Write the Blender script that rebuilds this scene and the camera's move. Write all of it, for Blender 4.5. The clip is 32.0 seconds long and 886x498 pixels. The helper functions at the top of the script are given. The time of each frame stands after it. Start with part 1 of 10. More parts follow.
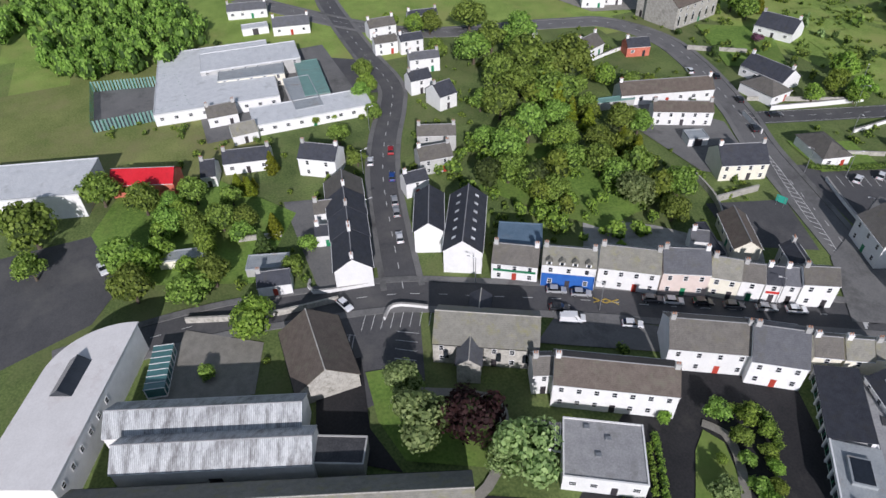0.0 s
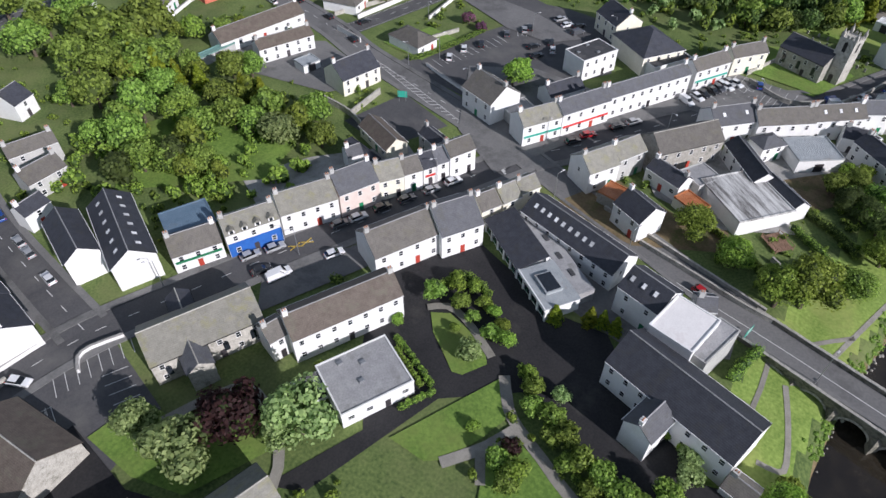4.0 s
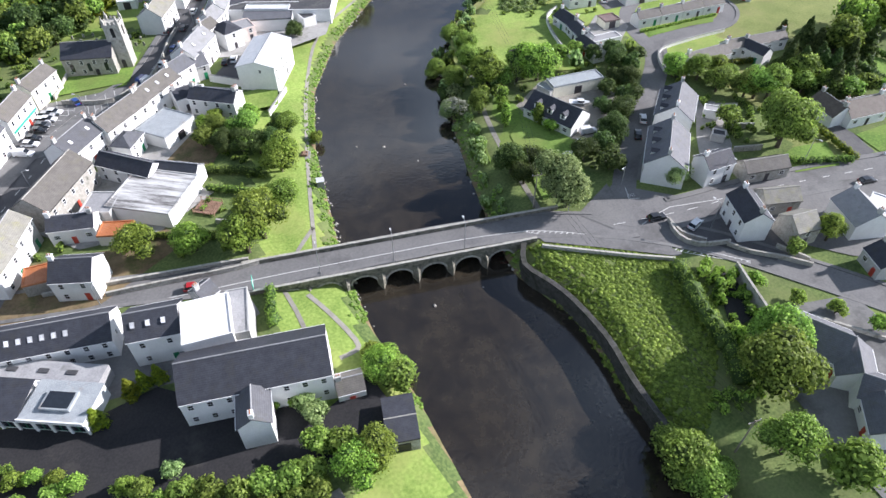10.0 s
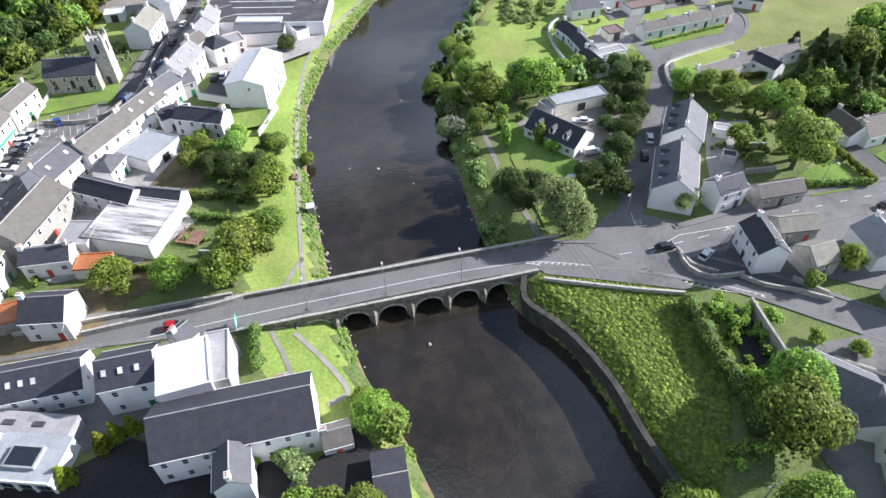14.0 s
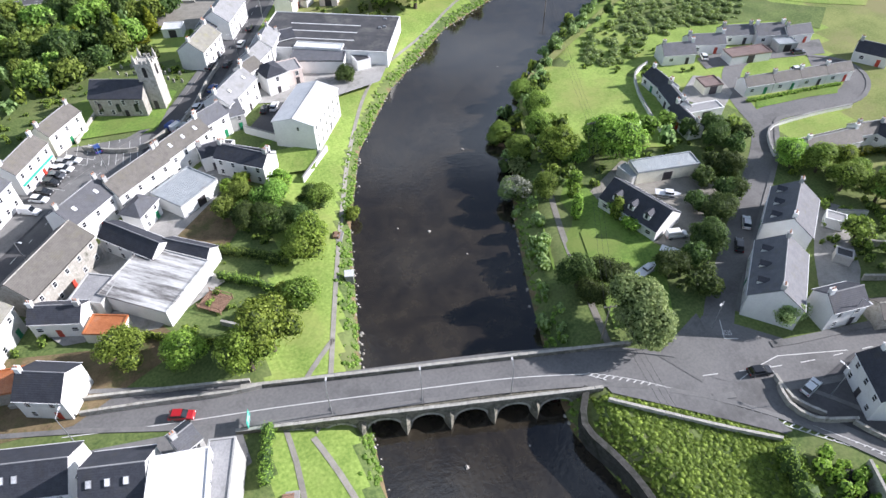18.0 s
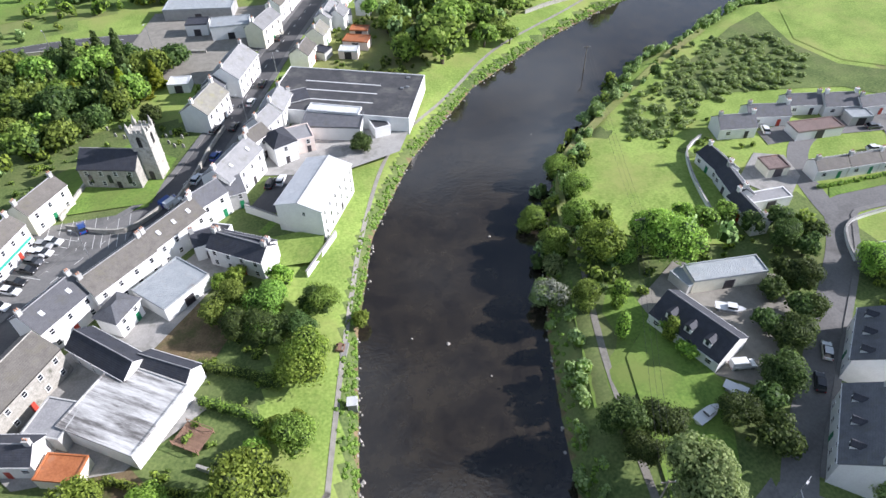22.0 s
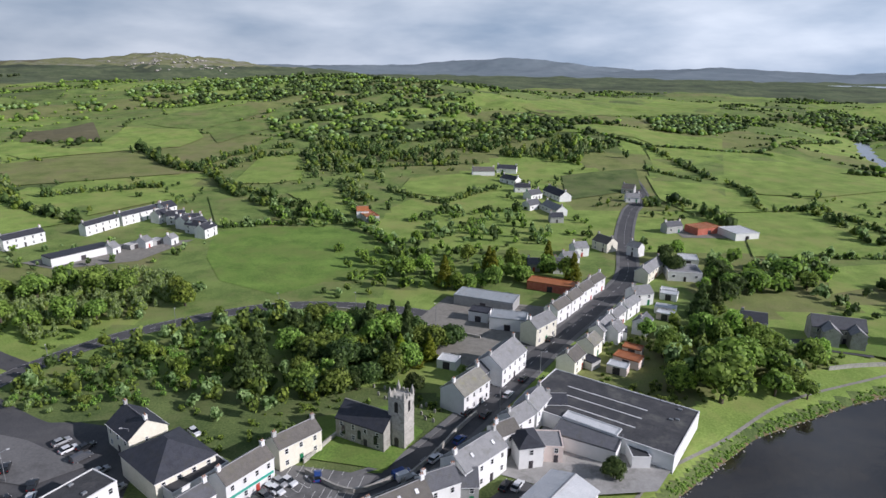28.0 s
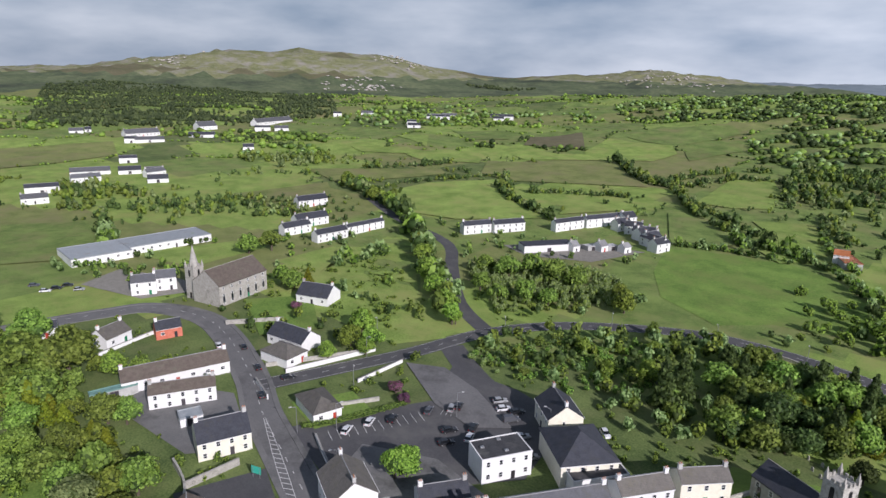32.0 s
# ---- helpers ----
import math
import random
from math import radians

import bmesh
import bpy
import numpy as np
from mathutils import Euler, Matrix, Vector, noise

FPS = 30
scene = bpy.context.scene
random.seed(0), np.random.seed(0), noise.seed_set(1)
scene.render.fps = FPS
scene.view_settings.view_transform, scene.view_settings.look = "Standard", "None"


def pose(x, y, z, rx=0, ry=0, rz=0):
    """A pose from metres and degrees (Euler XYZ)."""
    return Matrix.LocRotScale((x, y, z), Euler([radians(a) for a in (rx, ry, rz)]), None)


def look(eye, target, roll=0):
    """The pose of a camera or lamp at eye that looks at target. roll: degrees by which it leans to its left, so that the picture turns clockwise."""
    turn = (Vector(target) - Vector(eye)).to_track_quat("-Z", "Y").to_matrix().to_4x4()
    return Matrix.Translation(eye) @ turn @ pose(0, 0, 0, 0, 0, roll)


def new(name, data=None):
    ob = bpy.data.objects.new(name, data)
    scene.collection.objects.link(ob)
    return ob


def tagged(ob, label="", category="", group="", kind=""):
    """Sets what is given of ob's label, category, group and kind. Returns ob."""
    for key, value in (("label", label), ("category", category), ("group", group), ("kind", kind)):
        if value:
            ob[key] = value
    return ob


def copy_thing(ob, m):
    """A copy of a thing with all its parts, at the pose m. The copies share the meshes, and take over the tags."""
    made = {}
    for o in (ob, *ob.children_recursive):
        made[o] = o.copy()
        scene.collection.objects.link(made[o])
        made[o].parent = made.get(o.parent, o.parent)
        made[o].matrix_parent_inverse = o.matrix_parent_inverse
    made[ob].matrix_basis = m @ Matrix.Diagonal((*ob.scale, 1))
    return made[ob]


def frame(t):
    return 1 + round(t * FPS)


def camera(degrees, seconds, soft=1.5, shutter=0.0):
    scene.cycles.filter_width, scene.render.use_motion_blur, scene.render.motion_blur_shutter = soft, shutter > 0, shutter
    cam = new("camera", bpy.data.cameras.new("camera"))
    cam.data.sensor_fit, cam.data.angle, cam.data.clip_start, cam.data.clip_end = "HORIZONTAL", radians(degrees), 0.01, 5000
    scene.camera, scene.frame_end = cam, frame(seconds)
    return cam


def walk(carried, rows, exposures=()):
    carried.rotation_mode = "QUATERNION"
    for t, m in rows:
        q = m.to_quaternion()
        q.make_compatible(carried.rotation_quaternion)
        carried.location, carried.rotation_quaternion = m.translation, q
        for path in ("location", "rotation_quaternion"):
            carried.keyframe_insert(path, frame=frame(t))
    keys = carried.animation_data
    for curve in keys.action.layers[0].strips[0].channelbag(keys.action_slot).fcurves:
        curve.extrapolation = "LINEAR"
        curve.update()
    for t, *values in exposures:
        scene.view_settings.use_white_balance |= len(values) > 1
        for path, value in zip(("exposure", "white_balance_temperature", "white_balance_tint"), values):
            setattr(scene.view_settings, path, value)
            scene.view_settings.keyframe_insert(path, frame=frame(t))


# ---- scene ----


# ---------------------------------------------------------------- camera
cam = camera(70.15, 32.0)
PATH = [
    (0.0, pose(-27.49, -58.37, 95.45, 49.684, 1.326, 66.667)),
    (0.5, pose(-27.53, -58.37, 95.47, 47.958, 1.382, 62.857)),
    (1.0, pose(-27.56, -58.39, 95.49, 46.266, 1.434, 58.606)),
    (1.5, pose(-27.58, -58.36, 95.47, 44.945, 1.512, 54.621)),
    (2.0, pose(-27.64, -58.31, 95.43, 44.867, 1.422, 50.638)),
    (2.5, pose(-27.81, -58.34, 95.35, 44.689, 1.438, 45.561)),
    (4.5, pose(-30.44, -60.35, 94.25, 44.808, -0.463, 22.165)),
    (5.0, pose(-30.57, -60.34, 94.08, 44.925, -0.435, 14.977)),
    (5.5, pose(-30.63, -60.30, 93.93, 45.013, -0.401, 7.481)),
    (6.0, pose(-30.72, -60.29, 93.81, 45.066, -0.334, 0.414)),
    (6.5, pose(-30.80, -60.57, 93.58, 45.232, -0.258, -6.260)),
    (7.0, pose(-30.79, -60.86, 93.40, 45.306, -0.085, -12.556)),
    (7.5, pose(-30.83, -61.03, 93.22, 45.389, 0.004, -17.734)),
    (8.0, pose(-30.95, -61.03, 93.03, 45.422, 0.075, -22.558)),
    (8.5, pose(-31.07, -60.98, 92.85, 45.474, 0.120, -26.671)),
    (9.0, pose(-31.11, -60.99, 92.82, 45.447, 0.167, -30.741)),
    (9.5, pose(-31.25, -60.95, 92.83, 45.420, 0.215, -33.823)),
    (10.0, pose(-31.36, -60.93, 92.78, 45.418, 0.238, -35.063)),
    (10.5, pose(-31.39, -60.91, 92.67, 45.414, 0.230, -35.762)),
    (11.0, pose(-31.30, -60.75, 92.62, 45.399, 0.240, -36.421)),
    (11.5, pose(-30.90, -60.31, 92.52, 45.412, 0.304, -37.149)),
    (12.0, pose(-30.12, -59.48, 92.44, 45.415, 0.364, -37.663)),
    (12.5, pose(-29.04, -58.36, 92.43, 45.395, 0.392, -37.045)),
    (13.0, pose(-27.64, -57.02, 92.37, 45.382, 0.480, -36.639)),
    (13.5, pose(-26.02, -55.49, 92.29, 45.393, 0.507, -35.157)),
    (14.0, pose(-24.41, -53.70, 92.20, 45.429, 0.542, -34.949)),
    (14.5, pose(-22.79, -51.56, 92.12, 45.454, 0.520, -33.511)),
    (16.5, pose(-15.91, -41.63, 92.01, 45.424, 0.453, -29.736)),
    (17.0, pose(-14.19, -38.89, 92.12, 45.390, 0.442, -28.986)),
    (17.5, pose(-12.51, -35.99, 92.24, 45.343, 0.442, -28.403)),
    (18.0, pose(-10.88, -33.02, 92.35, 45.270, 0.419, -27.895)),
    (18.5, pose(-9.27, -30.02, 92.42, 45.239, 0.458, -27.522)),
    (19.0, pose(-7.60, -26.93, 92.47, 45.176, 0.480, -26.922)),
    (19.5, pose(-5.96, -23.80, 92.51, 45.111, 0.515, -26.317)),
    (20.0, pose(-4.32, -20.70, 92.55, 45.052, 0.531, -25.792)),
    (20.5, pose(-2.69, -17.63, 92.51, 45.000, 0.567, -25.506)),
    (21.0, pose(-1.14, -14.60, 92.49, 44.965, 0.593, -25.468)),
    (21.5, pose(0.36, -11.69, 92.45, 45.197, 0.652, -25.375)),
    (22.0, pose(1.75, -9.05, 92.47, 46.721, 0.695, -25.195)),
    (22.5, pose(3.04, -6.93, 92.59, 49.462, 0.697, -25.002)),
    (23.0, pose(4.00, -5.24, 92.70, 53.135, 0.726, -24.895)),
    (23.5, pose(4.68, -3.74, 92.70, 56.515, 0.688, -24.812)),
    (24.0, pose(5.03, -2.32, 92.55, 60.269, 0.656, -24.850)),
    (24.5, pose(4.89, -1.22, 92.25, 64.092, 0.497, -24.917)),
    (26.5, pose(1.33, 0.33, 90.66, 73.355, -0.397, -18.988)),
    (27.0, pose(0.71, 0.42, 90.34, 73.372, -0.561, -11.478)),
    (27.5, pose(0.38, 0.35, 90.07, 73.434, -0.707, -5.382)),
    (28.0, pose(0.31, 0.21, 89.87, 73.468, -0.795, 0.270)),
    (28.5, pose(0.41, 0.15, 89.64, 73.482, -0.874, 6.206)),
    (29.0, pose(0.61, 0.17, 89.49, 73.472, -0.990, 11.617)),
    (29.5, pose(0.89, 0.23, 89.44, 74.211, -0.993, 17.333)),
    (30.0, pose(1.22, 0.21, 89.50, 74.880, -1.046, 23.568)),
    (30.5, pose(1.51, 0.02, 89.64, 74.738, -0.926, 29.500)),
    (31.0, pose(1.63, -0.14, 89.89, 74.593, -1.001, 35.072)),
    (31.5, pose(1.53, -0.18, 90.22, 74.348, -1.219, 38.912)),
    (32.0, pose(1.33, -0.14, 90.59, 74.193, -1.155, 41.280)),
]
EXPOSURES = [(0.0, -0.24, 6150, 18), (2.5, -0.17, 6150, 18), (6.0, 0.30, 6150, 18), (9.0, 0.78, 6150, 18), (13.0, 0.98, 6150, 18), (19.0, 0.82, 6150, 18), (24.5, 0.62, 6120, 18), (27.0, -0.20, 6120, 19), (29.0, -0.15, 6150, 20), (32.0, -0.15, 6200, 21)]
walk(cam, PATH, EXPOSURES)


# ---------------------------------------------------------------- light
SUN_AZ, SUN_EL = (0.952, -0.306), 27.0
world = bpy.data.worlds.new("world")
scene.world = world
world.use_nodes = True
wt = world.node_tree
wbg = wt.nodes["Background"]
sky = wt.nodes.new("ShaderNodeTexSky")
sky.sky_type, sky.sun_disc = "NISHITA", False
sky.sun_elevation = radians(SUN_EL)
sky.sun_rotation = math.atan2(SUN_AZ[0], SUN_AZ[1])
sky.air_density, sky.dust_density, sky.ozone_density = 1.0, 0.4, 2.0
wco = wt.nodes.new("ShaderNodeTexCoord")
wmp = wt.nodes.new("ShaderNodeMapping")
wmp.inputs["Scale"].default_value = (1.5, 1.5, 5.2)
wno = wt.nodes.new("ShaderNodeTexNoise")
wno.inputs["Scale"].default_value, wno.inputs["Detail"].default_value, wno.inputs["Roughness"].default_value = 1.6, 7.0, 0.55
wra = wt.nodes.new("ShaderNodeValToRGB")
wra.color_ramp.elements[0].position, wra.color_ramp.elements[1].position = 0.46, 0.68
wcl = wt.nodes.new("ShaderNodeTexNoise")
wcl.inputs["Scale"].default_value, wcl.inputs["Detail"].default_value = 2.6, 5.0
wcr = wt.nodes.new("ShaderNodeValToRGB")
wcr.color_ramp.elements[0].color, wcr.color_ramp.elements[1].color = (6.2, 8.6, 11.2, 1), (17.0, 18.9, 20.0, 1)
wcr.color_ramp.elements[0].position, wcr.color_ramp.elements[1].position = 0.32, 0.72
wmx = wt.nodes.new("ShaderNodeMix")
wmx.data_type = "RGBA"
wt.links.new(wco.outputs["Generated"], wmp.inputs["Vector"])
wt.links.new(wmp.outputs["Vector"], wno.inputs["Vector"])
wt.links.new(wmp.outputs["Vector"], wcl.inputs["Vector"])
wt.links.new(wno.outputs["Fac"], wra.inputs["Fac"])
wt.links.new(wcl.outputs["Fac"], wcr.inputs["Fac"])
wsx = wt.nodes.new("ShaderNodeSeparateXYZ")
whz = wt.nodes.new("ShaderNodeMapRange")
whz.inputs["From Min"].default_value, whz.inputs["From Max"].default_value = 0.05, 0.5
whz.inputs["To Min"].default_value, whz.inputs["To Max"].default_value = 0.9, 0.0
wad = wt.nodes.new("ShaderNodeMath")
wad.operation = "MAXIMUM"
wt.links.new(wco.outputs["Generated"], wsx.inputs["Vector"])
wt.links.new(wsx.outputs["Z"], whz.inputs["Value"])
wt.links.new(whz.outputs["Result"], wad.inputs[0])
wt.links.new(wra.outputs["Color"], wad.inputs[1])
wt.links.new(wad.outputs[0], wmx.inputs["Factor"])
wt.links.new(sky.outputs["Color"], wmx.inputs["A"])
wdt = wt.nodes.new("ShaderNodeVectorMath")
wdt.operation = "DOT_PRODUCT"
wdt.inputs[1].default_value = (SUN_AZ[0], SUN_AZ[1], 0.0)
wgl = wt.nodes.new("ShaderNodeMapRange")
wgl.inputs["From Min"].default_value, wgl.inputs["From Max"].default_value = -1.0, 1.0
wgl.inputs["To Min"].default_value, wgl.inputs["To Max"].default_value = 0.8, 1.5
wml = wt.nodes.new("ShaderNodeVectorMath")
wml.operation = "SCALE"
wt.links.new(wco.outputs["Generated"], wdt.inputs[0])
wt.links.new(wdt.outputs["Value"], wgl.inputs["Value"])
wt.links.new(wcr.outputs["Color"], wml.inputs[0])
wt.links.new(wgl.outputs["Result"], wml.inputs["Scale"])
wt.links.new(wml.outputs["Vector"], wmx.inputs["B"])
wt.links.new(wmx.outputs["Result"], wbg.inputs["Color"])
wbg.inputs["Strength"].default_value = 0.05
sun = new("sun", bpy.data.lights.new("sun", "SUN"))
sun.data.energy, sun.data.angle, sun.data.color = 5.0, radians(0.6), (1.0, 0.965, 0.915)
sun_dir = Vector((SUN_AZ[0] * math.cos(radians(SUN_EL)), SUN_AZ[1] * math.cos(radians(SUN_EL)), math.sin(radians(SUN_EL))))
sun.matrix_world = look(sun_dir * 200, (0, 0, 0))


# ---------------------------------------------------------------- materials
MATS = {}


def surface(name, dark, light, scale=1.0, rough=0.85, bump=0.2, fine=9.0, metal=0.0, stretch=None, stain=None, stain_at=0.6, vary=0.12, spec=0.3, lines=None, ramp=(0.36, 0.64)):
    """A weathered surface: two scales of noise between two colours, an optional stain, relief, and a change from object to object."""
    m = bpy.data.materials.new(name)
    m.use_nodes = True
    nt = m.node_tree
    nd, ln = nt.nodes, nt.links
    b = nd["Principled BSDF"]
    b.inputs["Roughness"].default_value, b.inputs["Metallic"].default_value = rough, metal
    b.inputs["Specular IOR Level"].default_value = spec
    co = nd.new("ShaderNodeTexCoord")
    mp = nd.new("ShaderNodeMapping")
    ln.new(co.outputs["Object"], mp.inputs["Vector"])
    if stretch:
        mp.inputs["Scale"].default_value = stretch
    a = nd.new("ShaderNodeTexNoise")
    a.inputs["Scale"].default_value, a.inputs["Detail"].default_value, a.inputs["Roughness"].default_value = scale, 6.0, 0.62
    f = nd.new("ShaderNodeTexNoise")
    f.inputs["Scale"].default_value, f.inputs["Detail"].default_value = scale * fine, 3.0
    ln.new(mp.outputs["Vector"], a.inputs["Vector"])
    ln.new(mp.outputs["Vector"], f.inputs["Vector"])
    s = nd.new("ShaderNodeMath")
    s.operation = "MULTIPLY_ADD"
    s.inputs[1].default_value, s.inputs[2].default_value = 0.45, 0.0
    ln.new(f.outputs["Fac"], s.inputs[0])
    t = nd.new("ShaderNodeMath")
    t.operation = "MULTIPLY_ADD"
    t.inputs[1].default_value = 0.55
    ln.new(a.outputs["Fac"], t.inputs[0])
    ln.new(s.outputs[0], t.inputs[2])
    r = nd.new("ShaderNodeValToRGB")
    r.color_ramp.elements[0].position, r.color_ramp.elements[1].position = ramp
    r.color_ramp.elements[0].color, r.color_ramp.elements[1].color = (*dark, 1), (*light, 1)
    ln.new(t.outputs[0], r.inputs["Fac"])
    col = r.outputs["Color"]
    if stain:
        q = nd.new("ShaderNodeTexNoise")
        q.inputs["Scale"].default_value, q.inputs["Detail"].default_value, q.inputs["Roughness"].default_value = scale * 0.55, 8.0, 0.7
        ln.new(mp.outputs["Vector"], q.inputs["Vector"])
        k = nd.new("ShaderNodeValToRGB")
        k.color_ramp.elements[0].position, k.color_ramp.elements[1].position = stain_at - 0.08, stain_at + 0.1
        ln.new(q.outputs["Fac"], k.inputs["Fac"])
        x = nd.new("ShaderNodeMix")
        x.data_type = "RGBA"
        x.inputs["B"].default_value = (*stain, 1)
        ln.new(k.outputs["Color"], x.inputs["Factor"])
        ln.new(col, x.inputs["A"])
        col = x.outputs["Result"]
    height = t.outputs[0]
    if lines:
        w = nd.new("ShaderNodeTexWave")
        w.wave_type, w.bands_direction = "BANDS", lines[0]
        w.inputs["Scale"].default_value, w.inputs["Distortion"].default_value, w.inputs["Detail"].default_value = lines[1], 0.6, 2.0
        ln.new(co.outputs["Object"], w.inputs["Vector"])
        d = nd.new("ShaderNodeMix")
        d.data_type, d.blend_type = "RGBA", "MULTIPLY"
        d.inputs["Factor"].default_value = lines[2]
        ln.new(col, d.inputs["A"])
        ln.new(w.outputs["Color"], d.inputs["B"])
        col = d.outputs["Result"]
        h = nd.new("ShaderNodeMath")
        h.operation = "ADD"
        ln.new(height, h.inputs[0])
        ln.new(w.outputs["Fac"], h.inputs[1])
        height = h.outputs[0]
    if vary:
        oi = nd.new("ShaderNodeObjectInfo")
        v = nd.new("ShaderNodeMapRange")
        v.inputs["To Min"].default_value, v.inputs["To Max"].default_value = 1 - vary, 1 + vary
        ln.new(oi.outputs["Random"], v.inputs["Value"])
        hs = nd.new("ShaderNodeHueSaturation")
        ln.new(v.outputs["Result"], hs.inputs["Value"])
        ln.new(col, hs.inputs["Color"])
        col = hs.outputs["Color"]
    ln.new(col, b.inputs["Base Color"])
    if bump:
        bp = nd.new("ShaderNodeBump")
        bp.inputs["Strength"].default_value, bp.inputs["Distance"].default_value = bump, 0.08
        ln.new(height, bp.inputs["Height"])
        ln.new(bp.outputs["Normal"], b.inputs["Normal"])
    MATS[name] = m
    return m


def foliage(name, dark, light):
    """Leaves: a mix of two greens from leaf to leaf and tree to tree, which lets some light through."""
    m = bpy.data.materials.new(name)
    m.use_nodes = True
    nt = m.node_tree
    nd, ln = nt.nodes, nt.links
    b = nd["Principled BSDF"]
    b.inputs["Roughness"].default_value, b.inputs["Specular IOR Level"].default_value = 0.6, 0.25
    g = nd.new("ShaderNodeNewGeometry")
    oi = nd.new("ShaderNodeObjectInfo")
    r = nd.new("ShaderNodeValToRGB")
    r.color_ramp.elements[0].color, r.color_ramp.elements[1].color = (*dark, 1), (*light, 1)
    ln.new(g.outputs["Random Per Island"], r.inputs["Fac"])
    v = nd.new("ShaderNodeMapRange")
    v.inputs["To Min"].default_value, v.inputs["To Max"].default_value = 0.72, 1.3
    ln.new(oi.outputs["Random"], v.inputs["Value"])
    h = nd.new("ShaderNodeMapRange")
    h.inputs["To Min"].default_value, h.inputs["To Max"].default_value = 0.48, 0.52
    ln.new(oi.outputs["Random"], h.inputs["Value"])
    hs = nd.new("ShaderNodeHueSaturation")
    ln.new(v.outputs["Result"], hs.inputs["Value"])
    ln.new(h.outputs["Result"], hs.inputs["Hue"])
    ln.new(r.outputs["Color"], hs.inputs["Color"])
    ln.new(hs.outputs["Color"], b.inputs["Base Color"])
    tr = nd.new("ShaderNodeBsdfTranslucent")
    ln.new(hs.outputs["Color"], tr.inputs["Color"])
    mx = nd.new("ShaderNodeMixShader")
    mx.inputs["Fac"].default_value = 0.5
    ln.new(b.outputs["BSDF"], mx.inputs[1])
    ln.new(tr.outputs["BSDF"], mx.inputs[2])
    ln.new(mx.outputs["Shader"], nd["Material Output"].inputs["Surface"])
    MATS[name] = m
    return m


# walls
surface("white", (0.68, 0.68, 0.665), (0.80, 0.80, 0.785), 0.5, 0.9, 0.1, stain=(0.58, 0.58, 0.54), stain_at=0.70, vary=0.06)
surface("cream", (0.68, 0.65, 0.53), (0.82, 0.79, 0.67), 0.5, 0.9, 0.1, stain=(0.42, 0.40, 0.33), stain_at=0.66)
surface("pinkish", (0.60, 0.50, 0.45), (0.72, 0.62, 0.56), 0.5, 0.9, 0.1)
surface("grey", (0.34, 0.34, 0.33), (0.48, 0.48, 0.46), 0.5, 0.9, 0.1, stain=(0.25, 0.25, 0.23), stain_at=0.66)
surface("blue", (0.02, 0.09, 0.34), (0.03, 0.14, 0.46), 0.7, 0.7, 0.05)
surface("red", (0.42, 0.10, 0.06), (0.56, 0.20, 0.14), 0.7, 0.8, 0.1)
surface("dark", (0.05, 0.06, 0.07), (0.09, 0.10, 0.11), 0.7, 0.5, 0.1)
surface("stone", (0.28, 0.27, 0.24), (0.50, 0.48, 0.43), 1.2, 0.95, 0.6, 5.0, stain=(0.14, 0.14, 0.11), stain_at=0.62)
surface("quay_stone", (0.030, 0.030, 0.028), (0.090, 0.088, 0.080), 1.2, 0.9, 0.8, 4.0, stain=(0.02, 0.025, 0.016), stain_at=0.55, vary=0)
surface("bridge_stone", (0.10, 0.10, 0.085), (0.27, 0.25, 0.20), 1.4, 0.95, 0.8, 4.0, stain=(0.05, 0.055, 0.04), stain_at=0.55, vary=0)
# roofs
for nm, d, l, st in (("slate_dark", (0.030, 0.033, 0.043), (0.060, 0.064, 0.078), (0.05, 0.05, 0.05)),
                     ("slate_grey", (0.085, 0.088, 0.098), (0.135, 0.138, 0.15), (0.10, 0.10, 0.09)),
                     ("slate_light", (0.20, 0.205, 0.21), (0.29, 0.29, 0.29), (0.17, 0.17, 0.15)),
                     ("slate_brown", (0.095, 0.088, 0.078), (0.16, 0.148, 0.132), (0.13, 0.12, 0.09)),
                     ("slate_moss", (0.17, 0.165, 0.14), (0.28, 0.27, 0.23), (0.24, 0.23, 0.12)),
                     ("tile_brown", (0.085, 0.068, 0.055), (0.145, 0.118, 0.098), (0.13, 0.12, 0.09))):
    surface(nm, d, l, 0.8, 0.72, 0.16, 8.0, stain=st, stain_at=0.6, lines=("Y", 1.1, 0.08), vary=0.14, spec=0.4)
for nm, d, l, st in (("metal_white", (0.60, 0.62, 0.63), (0.76, 0.77, 0.77), (0.45, 0.46, 0.45)),
                     ("metal_grey", (0.30, 0.33, 0.35), (0.44, 0.47, 0.48), (0.30, 0.25, 0.20)),
                     ("metal_blue", (0.10, 0.16, 0.22), (0.15, 0.22, 0.29), (0.16, 0.18, 0.2)),
                     ("metal_green", (0.16, 0.30, 0.27), (0.22, 0.38, 0.34), (0.2, 0.25, 0.22)),
                     ("metal_red", (0.52, 0.012, 0.02), (0.66, 0.02, 0.035), (0.4, 0.02, 0.03)),
                     ("metal_dull", (0.17, 0.12, 0.105), (0.27, 0.20, 0.18), (0.30, 0.13, 0.07)),
                     ("metal_rust", (0.34, 0.11, 0.04), (0.52, 0.20, 0.08), (0.22, 0.16, 0.13))):
    surface(nm, d, l, 0.5, 0.5, 0.35, 7.0, stain=st, stain_at=0.63, lines=("X", 1.6, 0.18), vary=0.08, spec=0.4)
